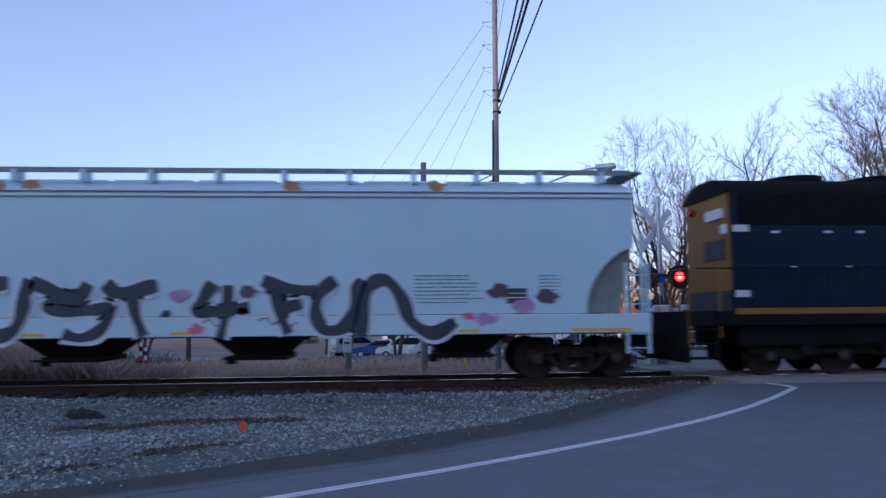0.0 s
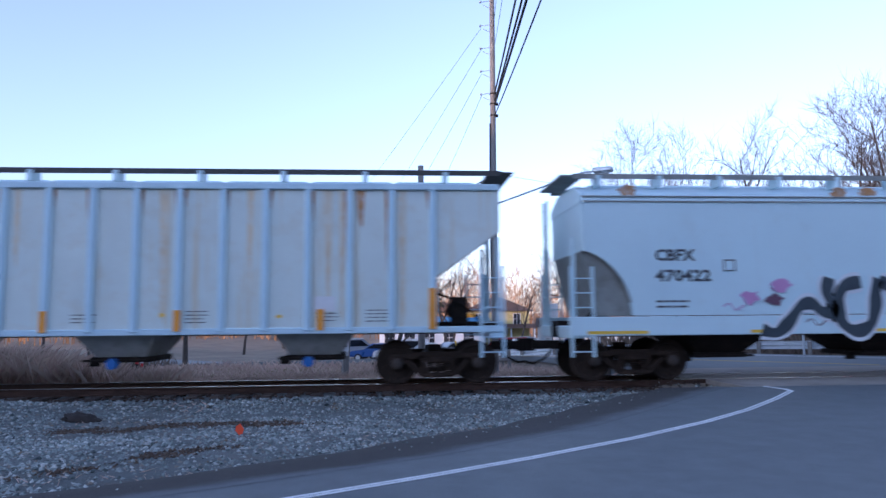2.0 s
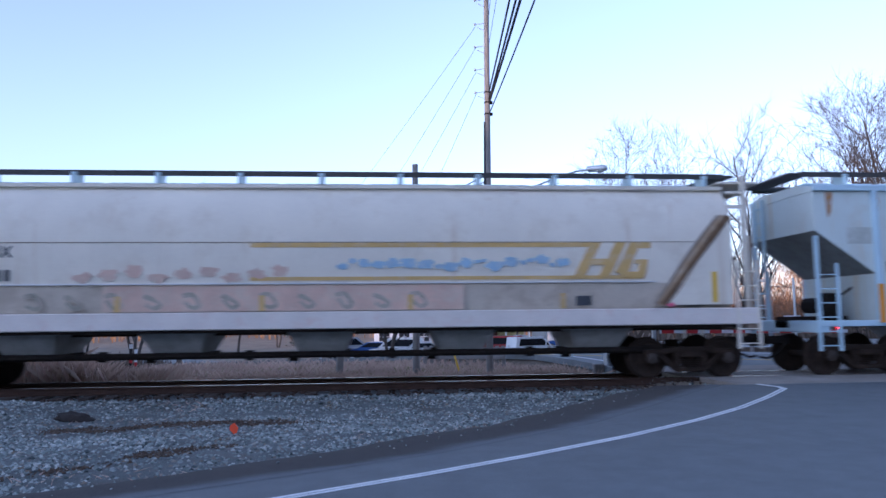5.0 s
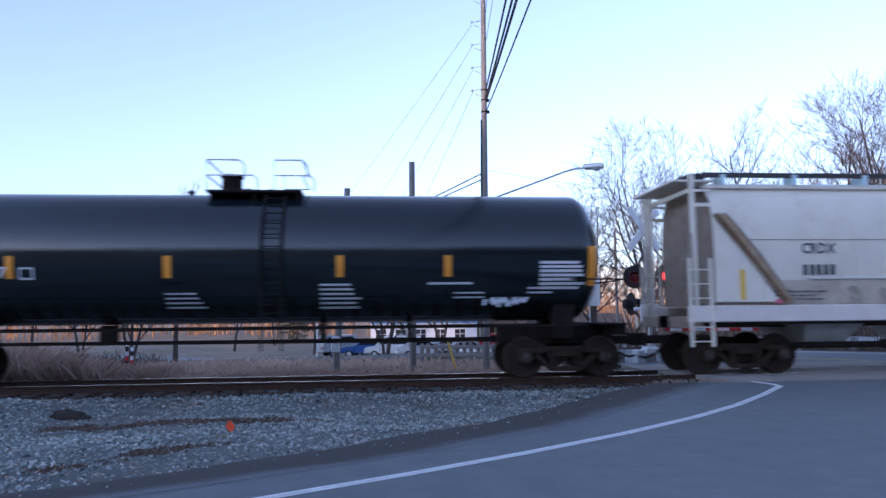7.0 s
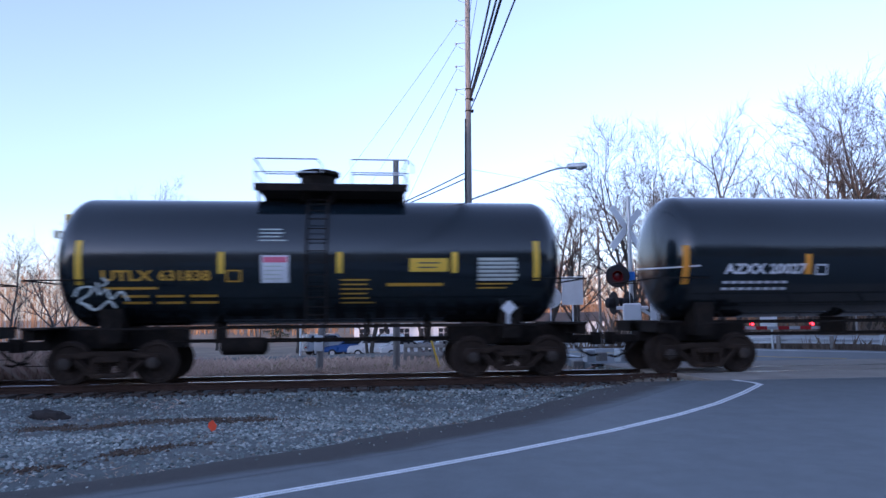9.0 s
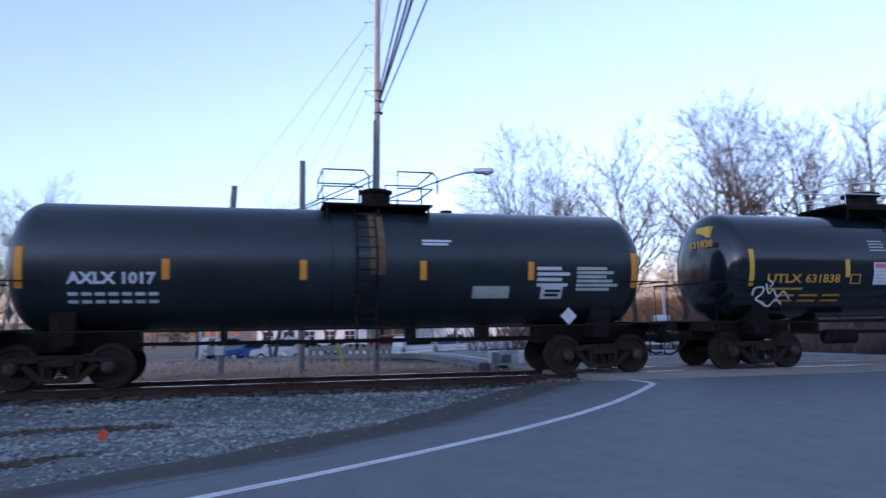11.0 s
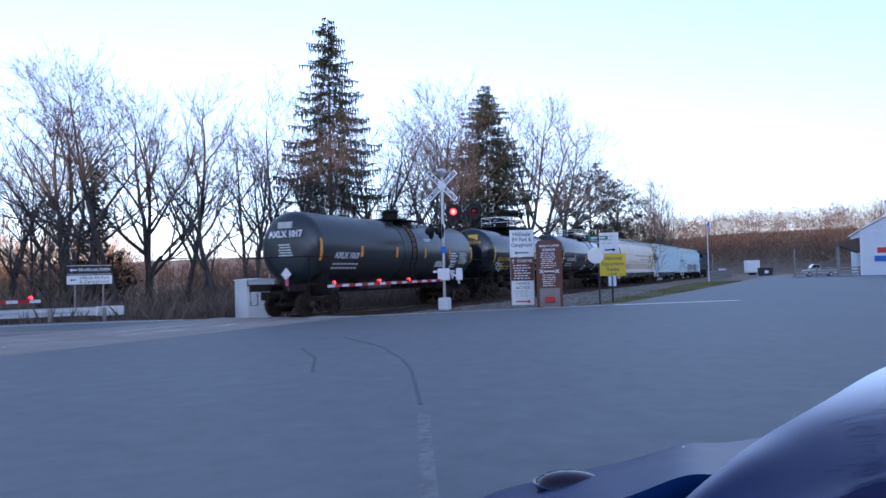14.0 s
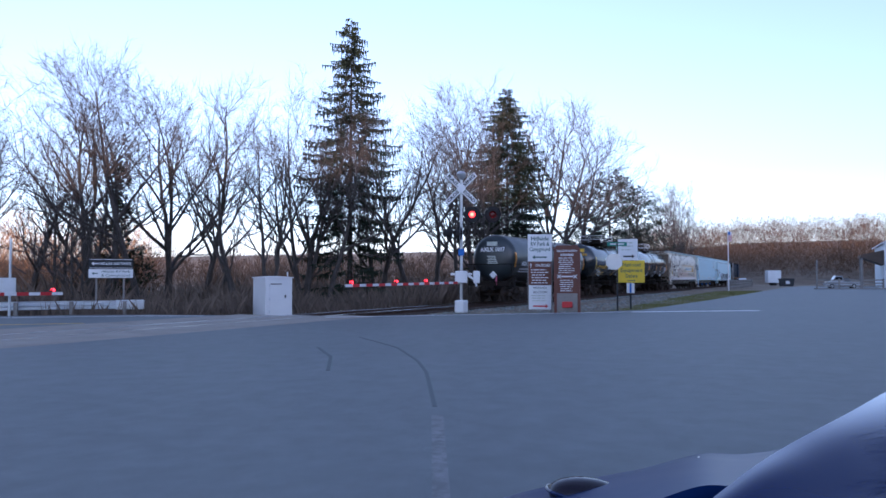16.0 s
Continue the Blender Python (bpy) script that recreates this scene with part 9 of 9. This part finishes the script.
bm = boxes((-1.0, 1.0, -1.25, 1.25, 0.55, 3.0), bevel=0.05)
t = thing("box_trailer", "white box trailer parked at the yard", "trailer", pose(157, 8.5, 0, 0, 0, 20))
part("body", bm, WHITE_METAL, t)
part("axle", boxes((-0.9, 0.9, -0.5, 0.5, 0.0, 0.6), bevel=0.1), TYRE, t)
t = thing("dumpster", "dark steel dumpster at the yard", "dumpster", pose(134, 5.2, 0, 0, 0, 12))
part("body", prism(bmesh.new(), [(-0.9, 0.1), (0.9, 0.1), (1.05, 1.35), (-1.05, 1.35)], -1.2, 1.2, axis="x"), SIGN_BLACK, t)
part("lid", boxes((-1.25, 1.25, -1.1, 1.1, 1.35, 1.42), bevel=0.02), SIGN_BLACK, t)
part("placard", boxes((-1.22, -1.205, -0.3, 0.3, 0.5, 1.0)), LETTER_WHITE, t)


def flagpole():
    x, y = 103.0, 11.0
    p = thing("flagpole", "tall white flagpole with a hanging striped flag", "flagpole", pose(x, y, ground_z(x, y)))
    part("pole", tube(bmesh.new(), [(0, 0, -0.2), (0, 0, 8.2)], [0.09, 0.05], 10), LETTER_WHITE, p)
    fl = part("flag", boxes((-0.1, 0.1, -0.45, -0.05, 6.6, 7.9), bevel=0.02), LETTER_WHITE, p, "limp striped flag")
    for k in range(4):
        part("stripe", boxes((-0.11, 0.11, -0.46, -0.04, 6.65 + 0.22 * k, 6.75 + 0.22 * k)), SIGN_RED, fl)
    part("canton", boxes((-0.115, 0.115, -0.3, -0.03, 7.5, 7.92)), SIGN_BLUE, fl)


flagpole()


# ---- the car beside the camera ----
def near_car():
    """A low dark blue sports car: domed bonnet, broad front wing with sunken lamps, door flank, wheels."""
    car = thing("blue_car", "glossy dark blue sports car parked on the forecourt", "car", pose(0, 0, 0))

    def curve(pts, n):
        """A smooth line through a few points."""
        out = []
        P = [Vector(p) for p in pts]
        for i in range(len(P) - 1):
            a, b, c, d = P[max(i - 1, 0)], P[i], P[i + 1], P[min(i + 2, len(P) - 1)]
            for k in range(n):
                t = k / n
                out.append(0.5 * (2 * b + (c - a) * t + (2 * a - 5 * b + 4 * c - d) * t * t + (3 * b - a - 3 * c + d) * t ** 3))
        return out + [P[-1]]

    def skin(rows):
        bm = bmesh.new()
        vs = [[bm.verts.new(p) for p in row] for row in rows]
        for a, b in zip(vs, vs[1:]):
            for i in range(len(a) - 1):
                bm.faces.new((a[i], a[i + 1], b[i + 1], b[i]))
        bmesh.ops.recalc_face_normals(bm, faces=bm.faces[:])
        return bm

    def at(p, k, z):
        return Vector((p.x * k, p.y * k, z))

    far = curve([(6.6, -1.62, 0.86), (4.8, -0.90, 1.05), (3.43, -0.33, 1.03), (2.67, -0.06, 0.99), (2.31, 0.12, 0.93), (2.10, 0.22, 0.88), (1.93, 0.32, 0.80), (1.84, 0.40, 0.66)], 6)
    near = curve([(6.0, -2.0, 0.74), (3.7, -0.95, 0.86), (2.62, -0.42, 0.87), (2.40, -0.22, 0.855), (2.22, -0.08, 0.84), (2.02, 0.08, 0.80), (1.86, 0.22, 0.72), (1.79, 0.34, 0.60)], 6)
    rows = [[at(p, 1.03, 0.5) for p in far], [at(p, 1.025, p.z - 0.12) for p in far], [at(p, 1.012, p.z - 0.03) for p in far]]
    for k in range(9):
        v = k / 8
        rows.append([p.lerp(q, v) + Vector((0, 0, 0.035 * math.sin(math.pi * v))) for p, q in zip(far, near)])
    rows += [[at(q, 0.985, q.z - 0.05) for q in near], [at(q, 0.97, q.z - 0.25) for q in near], [at(q, 0.975, 0.26) for q in near]]
    part("bonnet", skin(rows), CAR_BLUE, car, "glossy domed bonnet that mirrors trees and sky", smooth=True)

    edge = curve([(2.42, 1.42, 0.34), (2.52, 1.27, 0.48), (2.60, 1.10, 0.59), (2.72, 0.82, 0.665), (2.85, 0.63, 0.70), (3.09, 0.45, 0.725), (3.18, 0.29, 0.725), (3.36, 0.10, 0.74), (3.75, -0.3, 0.80)], 6)
    edge = [p - Vector((0, 0, 0.01)) for p in edge]
    rows = [[at(p, 1.07, min(0.26, p.z)) for p in edge], [at(p, 1.06, max(0.28, p.z - 0.16)) for p in edge], [at(p, 1.03, p.z - 0.035) for p in edge]]
    rows += [[at(p, k, p.z - d) for p in edge] for k, d in ((1.0, 0.0), (0.965, -0.0155), (0.91, -0.040), (0.85, -0.066), (0.79, -0.092), (0.73, -0.117), (0.69, -0.133))]
    rows.append([at(p, 0.68, 0.26) for p in edge])
    part("front_wing", skin(rows), WING_BLUE, car, "broad blue front wing", smooth=True)

    def lamp(x, y, z, a, b, turn, tilt, bulge):
        m = pose(x, y, z, tilt, 0, turn)
        bm = bmesh.new()
        bmesh.ops.create_uvsphere(bm, u_segments=24, v_segments=10, radius=1.0)
        for v in bm.verts:
            v.co = Vector((v.co.x * a * (1.0 + 0.25 * v.co.y), v.co.y * b, v.co.z * bulge))
        lens = part("head_lamp", bm, CLEAR_LENS, car, "dark clear headlamp", at=m, smooth=True)
        ring = [(a * 1.04 * math.cos(t) * (1.0 + 0.25 * math.sin(t)), b * 1.04 * math.sin(t), 0.006) for t in (2 * math.pi * k / 28 for k in range(29))]
        part("lamp_rim", tube(bmesh.new(), ring, 0.006, 6), CAR_BLUE, lens)
        arc = [(a * 0.72 * math.cos(t), b * 0.72 * math.sin(t), 0.02) for t in (2.3 + 1.6 * k / 8 for k in range(9))]
        part("reflector", tube(bmesh.new(), arc, 0.005, 6), CHROME, lens, "bright reflector")

    lamp(2.48, 0.74, 0.672, 0.085, 0.14, 40, 8, 0.06)
    lamp(2.98, 0.33, 0.70, 0.06, 0.11, 25, 12, 0.022)
    # the wing corner's pale reflection, added as a small bright metal block
    part("corner_lamp", boxes((-0.05, 0.05, -0.09, 0.09, -0.03, 0.03), bevel=0.02), ALUMINIUM, car, "small pale block standing in for a reflection on the corner", at=pose(2.50, 1.17, 0.47, 0, 24, 25))
    me = to_mesh("wheel", lathe(bmesh.new(), [(-0.1, 0.17), (-0.1, 0.22), (-0.07, 0.24), (0.07, 0.24), (0.1, 0.22), (0.1, 0.17)], "y", sides=24), TYRE)
    axis = pose(0, 0, 0, 0, 0, -23)
    part("lower_body", boxes((1.85, 6.1, 0.34, 2.0, 0.2, 0.45), bevel=0.1), CAR_BLUE, car, "low blue body and rear deck", at=axis, smooth=True)
    part("cockpit", boxes((4.5, 5.7, 0.42, 1.08, 0.4, 0.98), bevel=0.12), SIGN_BLACK, car, "dark cockpit hood", at=axis, smooth=True)
    part("windscreen", prism(bmesh.new(), [(4.25, 0.9), (4.6, 1.2), (4.64, 1.2), (4.32, 0.88)], 0.45, 1.05), GLASS_DARK, car, at=axis)
    for x in (2.4, 5.2):
        for y in (0.46, 1.88):
            w = part("wheel", me, None, car, at=axis @ pose(x, y, 0.24))
            part("rim", lathe(bmesh.new(), [(-0.08, 0.03), (-0.09, 0.17), (0.09, 0.17), (0.08, 0.03)], "y", sides=16), ALUMINIUM, w)
    return car


near_car()

# ---- what moves ----
def run(t):
    """How far the train has gone since the start."""
    return 9.59958755 * t - 0.0262540656 * t * t - 1.40282158e-5 * t ** 3


def motions():
    rows = [k * 0.5 for k in range(33)]
    for car, x0 in TRAIN:
        walk(car, [(t, pose(x0 + run(t), TRACK, 0)) for t in rows])
    # wheels roll: a row every second frame keeps each turn under ninety degrees
    steps = [k / 15 for k in range(241)]
    for wheel, d in WHEELS:
        walk(wheel, [(t, pose(d, 0, WHEEL_R, 0, math.degrees(run(t) / WHEEL_R), 0)) for t in steps])

    # the signal lamps flash by turns: each lens swings its lit face out and back
    for lens, first in FLASHERS:
        rows, k = [], 0
        angle = 0.0 if first else 180.0
        rows.append((0.0, angle))
        t = 0.245
        while t < 15.9:
            rows += [(t - 0.033, angle), (t - 0.011, angle + 60), (t + 0.011, angle + 120), (t + 0.033, angle + 180)]
            angle += 180
            t += 0.575
        rows.append((16.0, angle))
        walk(lens, [(q, pose(0, -0.06, 0, 0, 0, a)) for q, a in rows])


motions()
